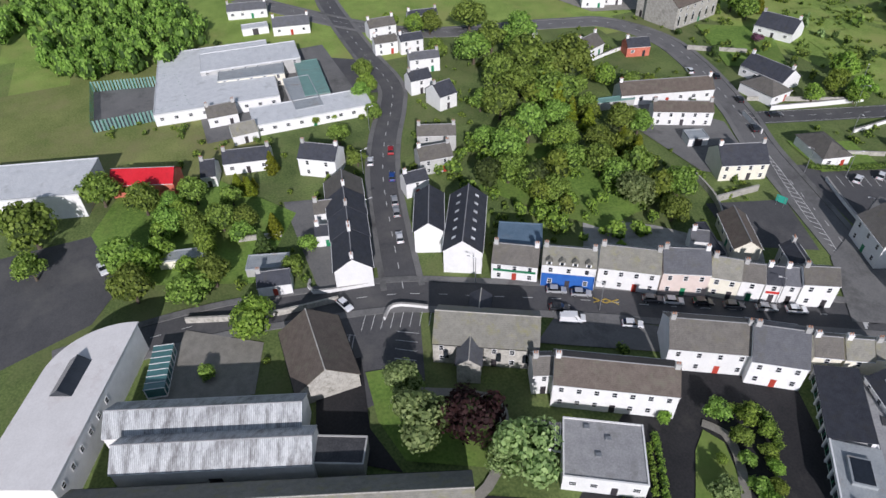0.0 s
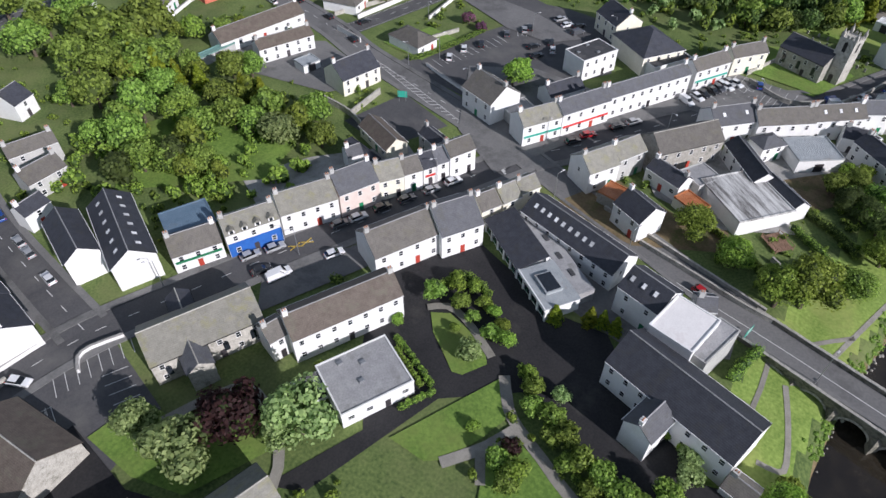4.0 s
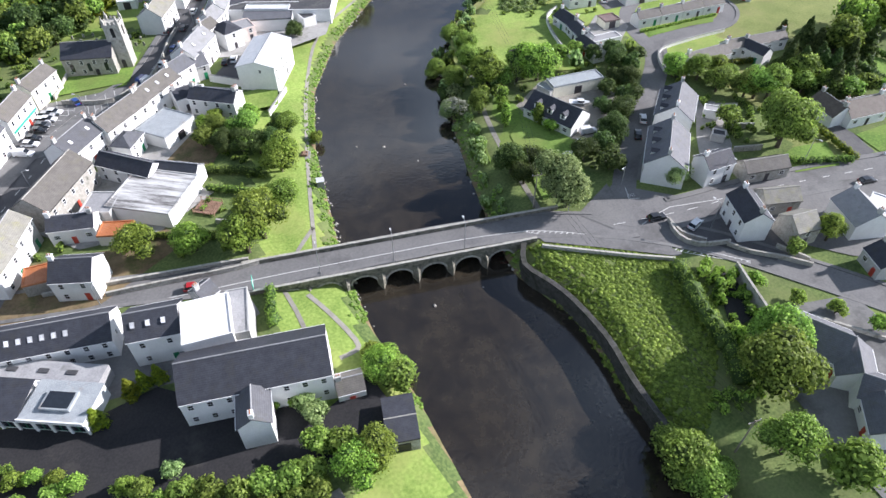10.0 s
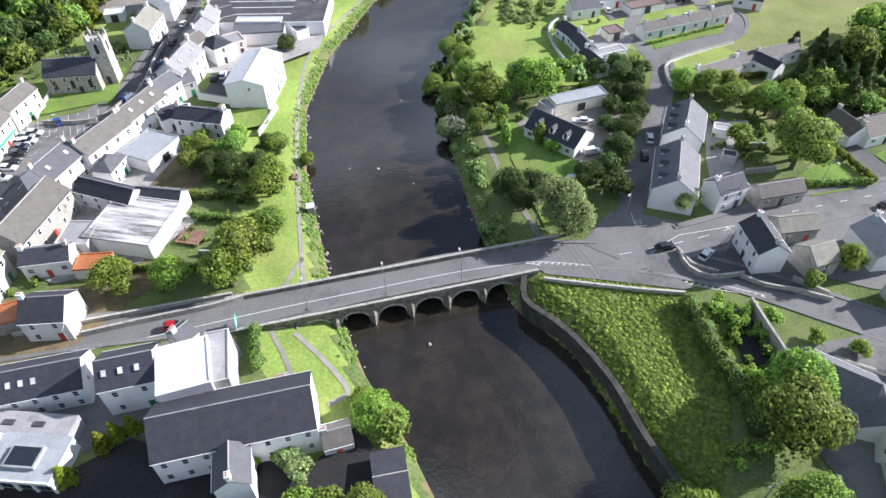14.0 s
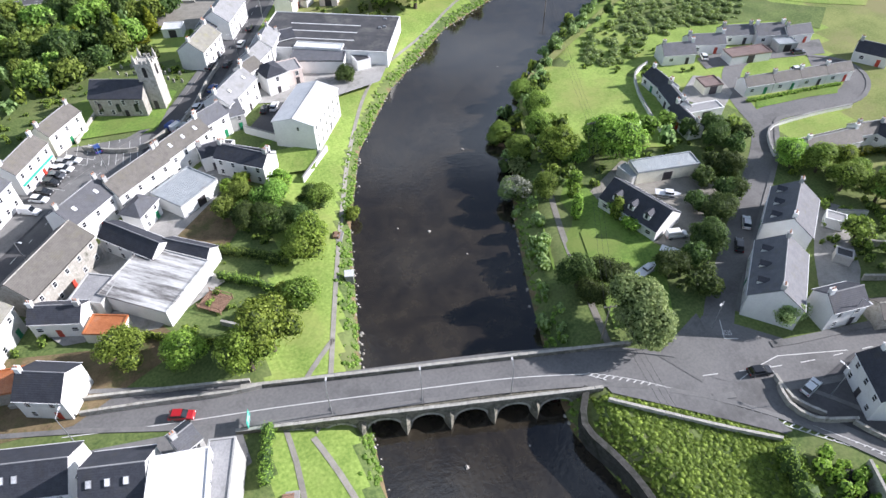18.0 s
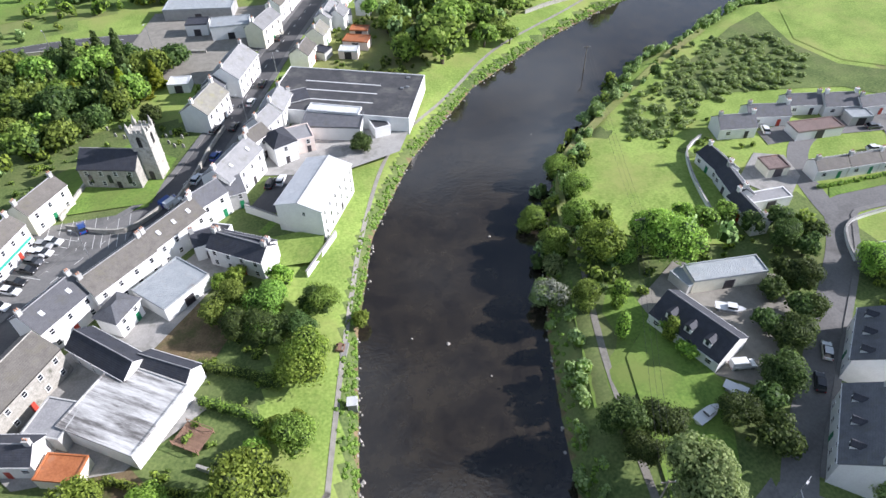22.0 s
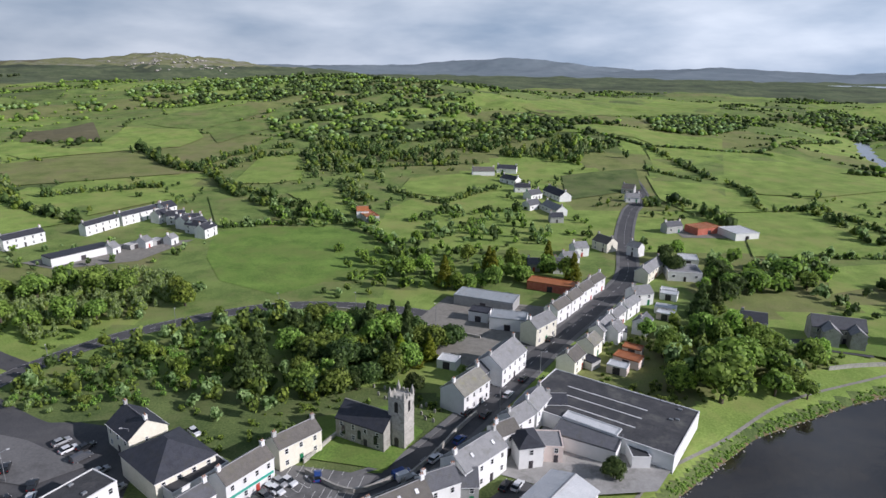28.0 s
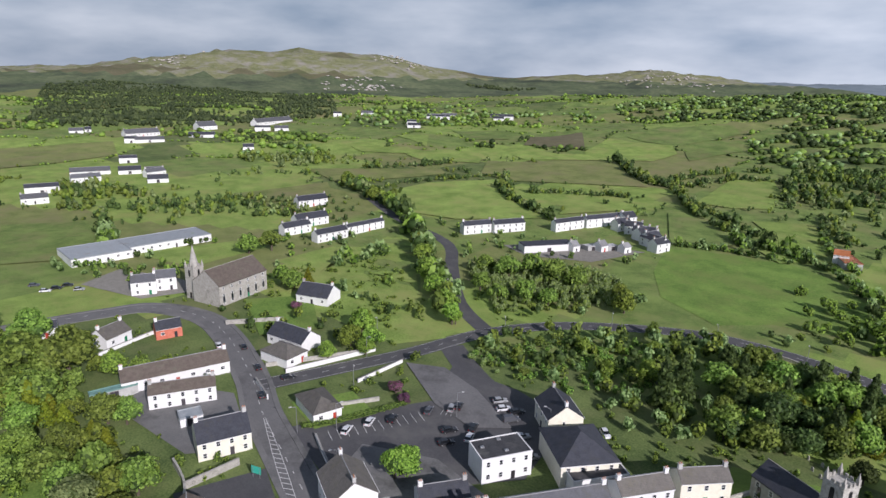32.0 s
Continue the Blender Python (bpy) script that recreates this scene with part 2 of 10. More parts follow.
for nm, d, l, st in (("felt_dark", (0.045, 0.046, 0.05), (0.085, 0.086, 0.09), (0.13, 0.13, 0.12)),
                     ("felt_grey", (0.24, 0.24, 0.245), (0.36, 0.36, 0.36), (0.15, 0.15, 0.14)),
                     ("felt_white", (0.42, 0.42, 0.41), (0.62, 0.62, 0.60), (0.16, 0.15, 0.14)),
                     ("membrane", (0.70, 0.68, 0.66), (0.80, 0.78, 0.76), (0.62, 0.57, 0.55))):
    surface(nm, d, l, 0.35, 0.85, 0.25, 9.0, stain=st, stain_at=0.6, vary=0.08)
surface("roof_streaked", (0.46, 0.46, 0.45), (0.68, 0.68, 0.66), 0.5, 0.8, 0.2, 6.0, stretch=(2.2, 0.22, 1.0), stain=(0.13, 0.125, 0.12), stain_at=0.50, vary=0.05)
surface("glassroof", (0.42, 0.44, 0.45), (0.66, 0.68, 0.68), 0.6, 0.35, 0.2, 6.0, stretch=(2.0, 0.35, 1.0), stain=(0.22, 0.22, 0.22), stain_at=0.54, lines=("X", 1.0, 0.3), vary=0.05)
# ground and stone
surface("asphalt", (0.070, 0.070, 0.074), (0.105, 0.104, 0.106), 0.12, 0.9, 0.2, 22.0, stain=(0.13, 0.127, 0.122), stain_at=0.58, vary=0.05)
surface("asphalt_worn", (0.135, 0.134, 0.133), (0.195, 0.192, 0.188), 0.10, 0.92, 0.2, 20.0, stain=(0.085, 0.084, 0.082), stain_at=0.6, vary=0.04)
surface("asphalt_pale", (0.14, 0.14, 0.138), (0.20, 0.197, 0.19), 0.14, 0.92, 0.2, 18.0, stain=(0.075, 0.075, 0.073), stain_at=0.6, vary=0.06)
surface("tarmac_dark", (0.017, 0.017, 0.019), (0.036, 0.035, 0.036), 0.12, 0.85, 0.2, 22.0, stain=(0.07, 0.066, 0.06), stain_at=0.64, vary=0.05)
surface("concrete", (0.26, 0.255, 0.24), (0.38, 0.37, 0.35), 0.4, 0.92, 0.2, 9.0, stain=(0.19, 0.19, 0.17), stain_at=0.6)
surface("gravel", (0.19, 0.18, 0.155), (0.30, 0.285, 0.25), 0.5, 0.97, 0.5, 16.0)
surface("soil", (0.13, 0.095, 0.055), (0.24, 0.18, 0.10), 0.35, 0.97, 0.5, 9.0, stain=(0.08, 0.10, 0.03), stain_at=0.56)
surface("paint_white", (0.52, 0.52, 0.50), (0.68, 0.68, 0.66), 0.9, 0.7, 0.0, vary=0, stain=(0.22, 0.22, 0.22), stain_at=0.68)
surface("paint_yellow", (0.52, 0.36, 0.05), (0.62, 0.45, 0.09), 0.9, 0.7, 0.0, vary=0)
GRASS = (("grass_lawn", (0.099, 0.174, 0.036), (0.198, 0.308, 0.065), (0.17, 0.22, 0.06)),
         ("grass_field", (0.100, 0.157, 0.041), (0.220, 0.297, 0.082), (0.21, 0.225, 0.085)),
         ("grass_rough", (0.068, 0.105, 0.034), (0.166, 0.215, 0.071), (0.155, 0.175, 0.072)),
         ("grass_dry", (0.135, 0.173, 0.052), (0.248, 0.270, 0.095), (0.22, 0.21, 0.095)),
         ("grass_bright", (0.148, 0.226, 0.049), (0.284, 0.380, 0.095), (0.27, 0.30, 0.095)),
         ("scrub", (0.048, 0.076, 0.026), (0.090, 0.125, 0.042), (0.12, 0.13, 0.055)))
for nm, d, l, st in GRASS:
    surface(nm, d, l, 0.07, 0.97, 0.45, 26.0, stain=st, stain_at=0.55, vary=0.06, spec=0.15, ramp=(0.40, 0.61))
surface("heath", (0.130, 0.150, 0.062), (0.280, 0.275, 0.150), 0.03, 0.97, 0.4, 12.0, stain=(0.30, 0.28, 0.25), stain_at=0.56, vary=0, spec=0.1)
surface("moor", (0.115, 0.108, 0.062), (0.180, 0.165, 0.098), 0.012, 0.97, 0.4, 12.0, stain=(0.10, 0.12, 0.05), stain_at=0.58, vary=0, spec=0.1)
# Both lightened, the second also blued: distance haze put into the ground colour.
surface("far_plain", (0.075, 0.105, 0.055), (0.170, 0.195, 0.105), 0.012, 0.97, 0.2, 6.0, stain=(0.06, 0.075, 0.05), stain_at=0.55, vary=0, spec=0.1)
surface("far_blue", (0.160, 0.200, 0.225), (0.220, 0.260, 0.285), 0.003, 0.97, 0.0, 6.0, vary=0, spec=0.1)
surface("rock", (0.30, 0.28, 0.25), (0.48, 0.45, 0.41), 0.3, 0.95, 0.6, 8.0)
surface("bark", (0.07, 0.055, 0.04), (0.14, 0.115, 0.085), 2.0, 0.95, 0.6)
surface("timber", (0.20, 0.12, 0.08), (0.32, 0.20, 0.14), 1.2, 0.8, 0.3)
surface("pole_wood", (0.16, 0.14, 0.11), (0.26, 0.23, 0.19), 1.2, 0.9, 0.3)
surface("steel", (0.30, 0.31, 0.32), (0.42, 0.43, 0.44), 2.0, 0.4, 0.05, metal=0.6, vary=0)
surface("black", (0.012, 0.012, 0.013), (0.025, 0.025, 0.026), 3.0, 0.6, 0.0, vary=0)
surface("rubber", (0.014, 0.014, 0.015), (0.024, 0.024, 0.025), 4.0, 0.8, 0.1, vary=0)
surface("pvc", (0.70, 0.70, 0.69), (0.80, 0.80, 0.79), 2.0, 0.5, 0.0, vary=0)
surface("clay", (0.36, 0.17, 0.10), (0.50, 0.26, 0.16), 2.0, 0.85, 0.2)
surface("door_red", (0.36, 0.045, 0.03), (0.46, 0.07, 0.045), 2.0, 0.5, 0.0)
surface("door_green", (0.015, 0.16, 0.075), (0.025, 0.22, 0.10), 2.0, 0.5, 0.0)
surface("door_dark", (0.03, 0.03, 0.04), (0.07, 0.06, 0.06), 2.0, 0.5, 0.0, vary=0.4)
surface("shopfront", (0.03, 0.34, 0.25), (0.05, 0.42, 0.32), 2.0, 0.5, 0.0)
surface("shop_red", (0.48, 0.03, 0.03), (0.60, 0.05, 0.04), 2.0, 0.5, 0.0)
surface("lamp_head", (0.5, 0.5, 0.5), (0.62, 0.62, 0.62), 2.0, 0.4, 0.0, vary=0)
for nm, c in (("car_white", (0.72, 0.73, 0.74)), ("car_silver", (0.36, 0.37, 0.38)), ("car_black", (0.012, 0.013, 0.016)), ("car_red", (0.40, 0.010, 0.014)),
              ("car_blue", (0.012, 0.06, 0.26)), ("car_grey", (0.085, 0.09, 0.10)), ("car_teal", (0.10, 0.38, 0.40))):
    mm = surface(nm, tuple(v * 0.94 for v in c), c, 3.0, 0.3, 0.0, vary=0, spec=0.6)
    mm.node_tree.nodes["Principled BSDF"].inputs["Coat Weight"].default_value = 0.6
for nm, c, ro in (("glass_dark", (0.018, 0.022, 0.028), 0.08), ("glass_car", (0.010, 0.012, 0.014), 0.05), ("glass_teal", (0.05, 0.13, 0.13), 0.1), ("lens_red", (0.35, 0.01, 0.01), 0.2), ("lens_clear", (0.6, 0.6, 0.6), 0.15)):
    mm = surface(nm, c, tuple(v * 1.5 for v in c), 0.8, ro, 0.0, vary=0.3, spec=0.7)
foliage("leaf_mid", (0.110, 0.185, 0.034), (0.390, 0.540, 0.110))
foliage("leaf_bright", (0.130, 0.215, 0.034), (0.420, 0.570, 0.100))
foliage("leaf_dark", (0.038, 0.066, 0.022), (0.165, 0.240, 0.066))
foliage("leaf_conifer", (0.060, 0.096, 0.042), (0.165, 0.225, 0.090))
foliage("leaf_pale", (0.160, 0.240, 0.085), (0.470, 0.590, 0.240))
foliage("leaf_yellow", (0.15, 0.19, 0.018), (0.33, 0.38, 0.035))
foliage("leaf_copper", (0.030, 0.014, 0.014), (0.085, 0.042, 0.038))
foliage("leaf_pink", (0.10, 0.08, 0.07), (0.36, 0.13, 0.27))
foliage("leaf_blossom", (0.20, 0.24, 0.15), (0.55, 0.56, 0.48))
# Inner cores of crowns, hedges and bushes: shade between leaves put into the green.
foliage("leaf_core_shade", (0.046, 0.082, 0.022), (0.110, 0.170, 0.046))
foliage("reed", (0.140, 0.220, 0.040), (0.320, 0.430, 0.085))

# water: dark and peaty, with small ripples
water = bpy.data.materials.new("water")
water.use_nodes = True
wn, wl = water.node_tree.nodes, water.node_tree.links
wb = wn["Principled BSDF"]
wb.inputs["Roughness"].default_value, wb.inputs["IOR"].default_value = 0.07, 1.7
wno2 = wn.new("ShaderNodeTexNoise")
wno2.inputs["Scale"].default_value, wno2.inputs["Detail"].default_value, wno2.inputs["Roughness"].default_value = 0.15, 10.0, 0.7
wrr = wn.new("ShaderNodeValToRGB")
wrr.color_ramp.elements[0].color, wrr.color_ramp.elements[1].color = (0.020, 0.017, 0.0135, 1), (0.040, 0.033, 0.023, 1)
wrr.color_ramp.elements[0].position, wrr.color_ramp.elements[1].position = 0.4, 0.66
wtc = wn.new("ShaderNodeTexCoord")
wrip = wn.new("ShaderNodeTexNoise")
wrip.inputs["Scale"].default_value, wrip.inputs["Detail"].default_value = 1.3, 4.0
wbu = wn.new("ShaderNodeBump")
wbu.inputs["Strength"].default_value, wbu.inputs["Distance"].default_value = 0.34, 0.07
for n2 in (wno2, wrip):
    wl.new(wtc.outputs["Object"], n2.inputs["Vector"])
wl.new(wno2.outputs["Fac"], wrr.inputs["Fac"])
wl.new(wrr.outputs["Color"], wb.inputs["Base Color"])
wl.new(wrip.outputs["Fac"], wbu.inputs["Height"])
wl.new(wbu.outputs["Normal"], wb.inputs["Normal"])
MATS["water"] = water
lake_water = water.copy()
lake_water.name = "lake_water"
for lk in list(lake_water.node_tree.links):
    if lk.to_socket.name == "Normal" and lk.to_node.type == "BSDF_PRINCIPLED":
        lake_water.node_tree.links.remove(lk)
MATS["lake_water"] = lake_water


# ---------------------------------------------------------------- mesh helpers
def mesh_of(name, bm, *mats):
    me = bpy.data.meshes.new(name)
    bm.to_mesh(me)
    bm.free()
    for mt in mats:
        me.materials.append(MATS[mt])
    return me


def raw_mesh(name, verts, faces, *mats, index=None, smooth=False):
    me = bpy.data.meshes.new(name)
    me.from_pydata([tuple(v) for v in verts], [], [tuple(f) for f in faces])
    for mt in mats:
        me.materials.append(MATS[mt])
    if index is not None:
        me.polygons.foreach_set("material_index", index)
    if smooth:
        me.polygons.foreach_set("use_smooth", [True] * len(me.polygons))
    me.update()
    return me


def part(name, data, parent, m=None, label=""):
    ob = new(name, data)
    ob.parent = parent
    if m is not None:
        ob.matrix_basis = m
    if label:
        ob["label"] = label
    return ob


def box(bm, x0, y0, z0, x1, y1, z1, mi=0):
    vs = [bm.verts.new(p) for p in ((x0, y0, z0), (x1, y0, z0), (x1, y1, z0), (x0, y1, z0), (x0, y0, z1), (x1, y0, z1), (x1, y1, z1), (x0, y1, z1))]
    for f in ((3, 2, 1, 0), (4, 5, 6, 7), (0, 1, 5, 4), (1, 2, 6, 5), (2, 3, 7, 6), (3, 0, 4, 7)):
        bm.faces.new([vs[i] for i in f]).material_index = mi
    return vs


def box_mesh(name, x0, y0, z0, x1, y1, z1, mat):
    bm = bmesh.new()
    box(bm, x0, y0, z0, x1, y1, z1)
    return mesh_of(name, bm, mat)


def tube(bm, a, b, r0, r1, seg=8, mi=0):
    a, b = Vector(a), Vector(b)
    q = (b - a).to_track_quat("Z", "Y")
    rings = []
    for p, r in ((a, r0), (b, r1)):
        rings.append([bm.verts.new(p + q @ Vector((r * math.cos(k * math.tau / seg), r * math.sin(k * math.tau / seg), 0))) for k in range(seg)])
    for k in range(seg):
        bm.faces.new((rings[0][k], rings[0][(k + 1) % seg], rings[1][(k + 1) % seg], rings[1][k])).material_index = mi
    bm.faces.new(rings[1]).material_index = mi
    bm.faces.new(rings[0][::-1]).material_index = mi


# ---------------------------------------------------------------- the lie of the land
RIVER = [(-12, -260, 17), (4, -120, 16), (12, -60, 16), (13, -30, 16.5), (17, -10, 17.5), (16.5, 6, 16), (19, 16, 16.5), (22, 26, 17), (28, 42, 17.5),
         (36, 62, 18.5), (48, 84, 19.5), (64, 105, 18.5), (93, 130, 18), (125, 148, 16), (160, 160, 17), (192, 170, 16), (240, 166, 20), (278, 180, 20),
         (291, 226, 17), (300, 300, 11), (318, 360, 10), (356, 452, 9), (420, 560, 9), (470, 700, 9), (560, 860, 9), (760, 1100, 10)]
WATER_Z = -3.9
RP = np.array([(a, b) for a, b, c in RIVER], float)
RW = np.array([c for a, b, c in RIVER], float)


def river_gap(x, y):
    """Distance to the water's edge (below 0 in the river), and the side: +1 is the town's bank."""
    x, y = np.asarray(x, float), np.asarray(y, float)
    best, side = np.full(x.shape, 1e9), np.ones(x.shape)
    for i in range(len(RP) - 1):
        a, d = RP[i], RP[i + 1] - RP[i]
        s = np.clip(((x - a[0]) * d[0] + (y - a[1]) * d[1]) / (d @ d), 0, 1)
        dx, dy = x - a[0] - s * d[0], y - a[1] - s * d[1]
        g = np.hypot(dx, dy) - (RW[i] + s * (RW[i + 1] - RW[i]))
        near = g < best
        best = np.where(near, g, best)
        side = np.where(near, np.sign(d[0] * dy - d[1] * dx), side)
    return best, side


def bump_hill(x, y, cx, cy, sx, sy, turn, h):
    c, s = math.cos(radians(turn)), math.sin(radians(turn))
    u, v = (x - cx) * c + (y - cy) * s, -(x - cx) * s + (y - cy) * c
    return h * np.exp(-((u / sx) ** 2 + (v / sy) ** 2))


def waves(x, y, k, seed=0.0):
    """A cheap rolling relief between -1 and 1."""
    return (np.sin(x * k + 1.3 + seed) * np.cos(y * k * 1.17 - 0.7 + seed) + 0.5 * np.sin(x * k * 2.3 - y * k * 1.9 + seed) + 0.25 * np.cos(x * k * 4.1 + y * k * 4.7 + seed * 2)) / 1.75


def height(x, y):
    x, y = np.asarray(x, float), np.asarray(y, float)
    far = np.hypot(x + 20, y - 60)
    z = np.zeros(x.shape)
    out = np.clip((far - 420) / 500, 0, 1)
    z = z + out * (7 + 7 * waves(x, y, 0.011) + 3 * waves(x, y, 0.03, 2.0))
    north = np.clip((y * 0.8 - x * 0.45 - 300) / 700, 0, 1)
    z = z + north * 14
    rug = 1 + 0.16 * waves(x, y, 0.012, 5.0) + 0.10 * waves(x, y, 0.026, 1.0) + 0.13 * np.abs(waves(x, y, 0.034, 3.0))
    z = z + rug * (bump_hill(x, y, -2330, 1400, 400, 520, 30, 94) + bump_hill(x, y, -1990, 1850, 400, 430, 20, 96) + bump_hill(x, y, -2700, 700, 600, 700, 0, 44)
                   + bump_hill(x, y, -1020, 2600, 330, 420, 0, 64) + bump_hill(x, y, -1480, 2450, 420, 400, 0, 40) + bump_hill(x, y, -480, 2450, 300, 260, 0, 28)
                   + bump_hill(x, y, -60, 1050, 260, 300, 20, 26) + bump_hill(x, y, -420, 1250, 420, 400, 0, 26) + bump_hill(x, y, 150, 760, 120, 200, 0, 10))
    z = z + np.clip((far - 3300) / 900, 0, 1) * (26 + 26 * waves(x, y, 0.0022, 3.0) + 9 * waves(x, y, 0.006))
    z = z + bump_hill(x, y, 330, 4300, 520, 200, 0, 85)
    g, side = river_gap(x, y)
    town = np.interp(g, [-4, -1, 0, 0.8, 2.5, 7, 13, 17], [-5.6, -4.7, -3.9, -3.3, -2.2, -1.4, -0.9, 0.0])
    other = np.interp(g, [-4, -1, 0, 0.8, 2.5, 6], [-5.6, -4.7, -3.9, -2.9, -1.3, 0.0])
    bank = np.where(side > 0, town, other)
    keep = np.clip((g - 17) / 60, 0, 1)
    return np.where(g < 17, bank, z * keep + np.minimum(z, 0) * (1 - keep))


# fields: cells of uneven size; hedges grow where two cells meet
rng = np.random.default_rng(11)
FIELDS = []
for gy in range(-14, 30):
    for gx in range(-22, 24):
        FIELDS.append((gx * 95 + 47 * (gy % 2) + rng.uniform(-34, 34), gy * 88 + rng.uniform(-30, 30)))
FIELDS = np.array(FIELDS)
FIELD_KIND = rng.choice([1, 1, 4, 4, 3, 3, 4, 1, 2], len(FIELDS))


def field_of(x, y):
    """The cell a point lies in and how near the cell's edge it is."""
    x, y = np.asarray(x, float).ravel(), np.asarray(y, float).ravel()
    row, best, second = np.rint(y / 88).astype(int), np.full(len(x), 1e9), np.full(len(x), 1e9)
    ids, runner = np.zeros(len(x), int), np.zeros(len(x), int)
    for dr in (-2, -1, 0, 1, 2):
        r = np.clip(row + dr, -14, 29)
        col = np.rint((x - 47 * (r % 2)) / 95).astype(int)
        for dc in (-2, -1, 0, 1, 2):
            k = (r + 14) * 46 + np.clip(col + dc, -22, 23) + 22
            d = np.hypot(x - FIELDS[k, 0], (y - FIELDS[k, 1]) * 1.25)
            same = k == ids
            near = (d < best)
            second = np.where(near, np.where(same, second, best), np.where(same | (d == best), second, np.minimum(second, d)))
            runner = np.where(near & ~same, ids, np.where(~near & ~same & (d <= second), k, runner))
            ids = np.where(near, k, ids)
            best = np.where(near, d, best)
    return ids, np.where(second > 1e8, 99, second - best), runner


def axis_steps(lo, hi, fine, reach):
    a = list(np.arange(lo, hi, fine))
    s, p = fine, hi
    while p < reach:
        a.append(p)
        s = min(s * 1.09, 15 if p < 1200 else 65)
        p += s
    s, p = fine, lo
    b = []
    while p > -reach:
        s = min(s * 1.09, 15 if p > -1200 else 65)
        p -= s
        b.append(p)
    return np.array(b[::-1] + a + [reach])


GX, GY = axis_steps(-40, 120, 1.5, 4700), axis_steps(-70, 150, 1.5, 4700)
MX, MY = np.meshgrid(GX, GY)
MZ = height(MX, MY)
nx, ny = len(GX), len(GY)


def zat(x, y):
    """The ground's height at a place, read off the ground sheet."""
    i, j = min(max(int(np.searchsorted(GX, x)) - 1, 0), nx - 2), min(max(int(np.searchsorted(GY, y)) - 1, 0), ny - 2)
    u, v = min(max((x - GX[i]) / (GX[i + 1] - GX[i]), 0), 1), min(max((y - GY[j]) / (GY[j + 1] - GY[j]), 0), 1)
    return float((MZ[j, i] * (1 - u) + MZ[j, i + 1] * u) * (1 - v) + (MZ[j + 1, i] * (1 - u) + MZ[j + 1, i + 1] * u) * v)


gi = (np.arange(ny - 1)[:, None] * nx + np.arange(nx - 1)[None, :]).ravel()
quads = np.stack([gi, gi + 1, gi + 1 + nx, gi + nx], 1)
cxs, cys = (MX[:-1, :-1] + MX[1:, 1:]).ravel() / 2, (MY[:-1, :-1] + MY[1:, 1:]).ravel() / 2
czs = (MZ[:-1, :-1] + MZ[1:, 1:]).ravel() / 2
fid, fed, _ = field_of(cxs, cys)
kind = FIELD_KIND[fid]
town_r = np.hypot((cxs + 60) / 1.5, cys - 40)
kind = np.where(town_r < 125, 2, kind)
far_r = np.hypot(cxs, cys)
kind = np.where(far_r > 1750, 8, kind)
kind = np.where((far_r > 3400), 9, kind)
kind = np.where((czs > 62) & (far_r < 3900), 6, kind)
kind = np.where((czs > 62) & (far_r < 3900) & (waves(cxs, cys, 0.006, 4.0) > 0.35), 7, kind)
rg, rs = river_gap(cxs, cys)
kind = np.where((rg < 16) & (rs > 0) & (town_r < 260), 4, kind)
kind = np.where((rg < 3.0) & (town_r < 260), 2, kind)
kind = np.where((rg < 0.3) & (town_r < 200), 10, kind)
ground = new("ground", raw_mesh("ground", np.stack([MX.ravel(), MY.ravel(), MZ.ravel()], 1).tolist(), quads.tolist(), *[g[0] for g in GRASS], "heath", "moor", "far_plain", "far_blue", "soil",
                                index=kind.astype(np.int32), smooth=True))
tagged(ground, "green fields, gardens, river banks and far hills", "ground", kind="structure")

# the river's surface, a ribbon a little wider than its banks
rv, rf = [], []
for i in range(len(RP)):
    d = RP[min(i + 1, len(RP) - 1)] - RP[max(i - 1, 0)]
    d = d / np.hypot(*d)
    n = np.array((-d[1], d[0]))
    for s in (-1, 1):
        p = RP[i] + n * s * (RW[i] + 4.0)
        rv.append((p[0], p[1], WATER_Z))
    if i:
        rf.append((2 * i - 2, 2 * i - 1, 2 * i + 1, 2 * i))
river = tagged(new("water", raw_mesh("river", rv, rf, "water")), "dark peaty river reflecting a cloudy sky", "river", kind="structure")
lv = [(2100 + 900 * math.cos(a) * 0.75 - 190 * math.sin(a) * 0.6, 1900 - 900 * math.cos(a) * 0.6 - 190 * math.sin(a) * 0.8, 24.0) for a in np.linspace(0, math.tau, 40, endpoint=False)]
tagged(new("lake", raw_mesh("lake", lv, [tuple(range(39, -1, -1))], "lake_water")), "distant pale lake among low fields", "lake", kind="structure")



# ---------------------------------------------------------------- roads and paved ground
LAYER = [0.030]
PAVED, ROADS = [], []


def next_layer():
    LAYER[0] += 0.004
    return LAYER[0]


def smooth_line(pts, step=2.5):
    """Points along a soft curve through pts."""
    pts = [Vector((p[0], p[1], 0)) for p in pts]
    out = []
    for i in range(len(pts) - 1):
        p0, p1, p2, p3 = pts[max(i - 1, 0)], pts[i], pts[i + 1], pts[min(i + 2, len(pts) - 1)]
        n = max(2, int((p2 - p1).length / step))
        for k in range(n):
            t = k / n
            out.append(0.5 * ((2 * p1) + (p2 - p0) * t + (2 * p0 - 5 * p1 + 4 * p2 - p3) * t * t + (3 * p1 - p0 - 3 * p2 + p3) * t * t * t))
    out.append(pts[-1])
    return out


def normals(line):
    out = []
    for i in range(len(line)):
        d = (line[min(i + 1, len(line) - 1)] - line[max(i - 1, 0)]).normalized()
        out.append(Vector((-d.y, d.x, 0)))
    return out


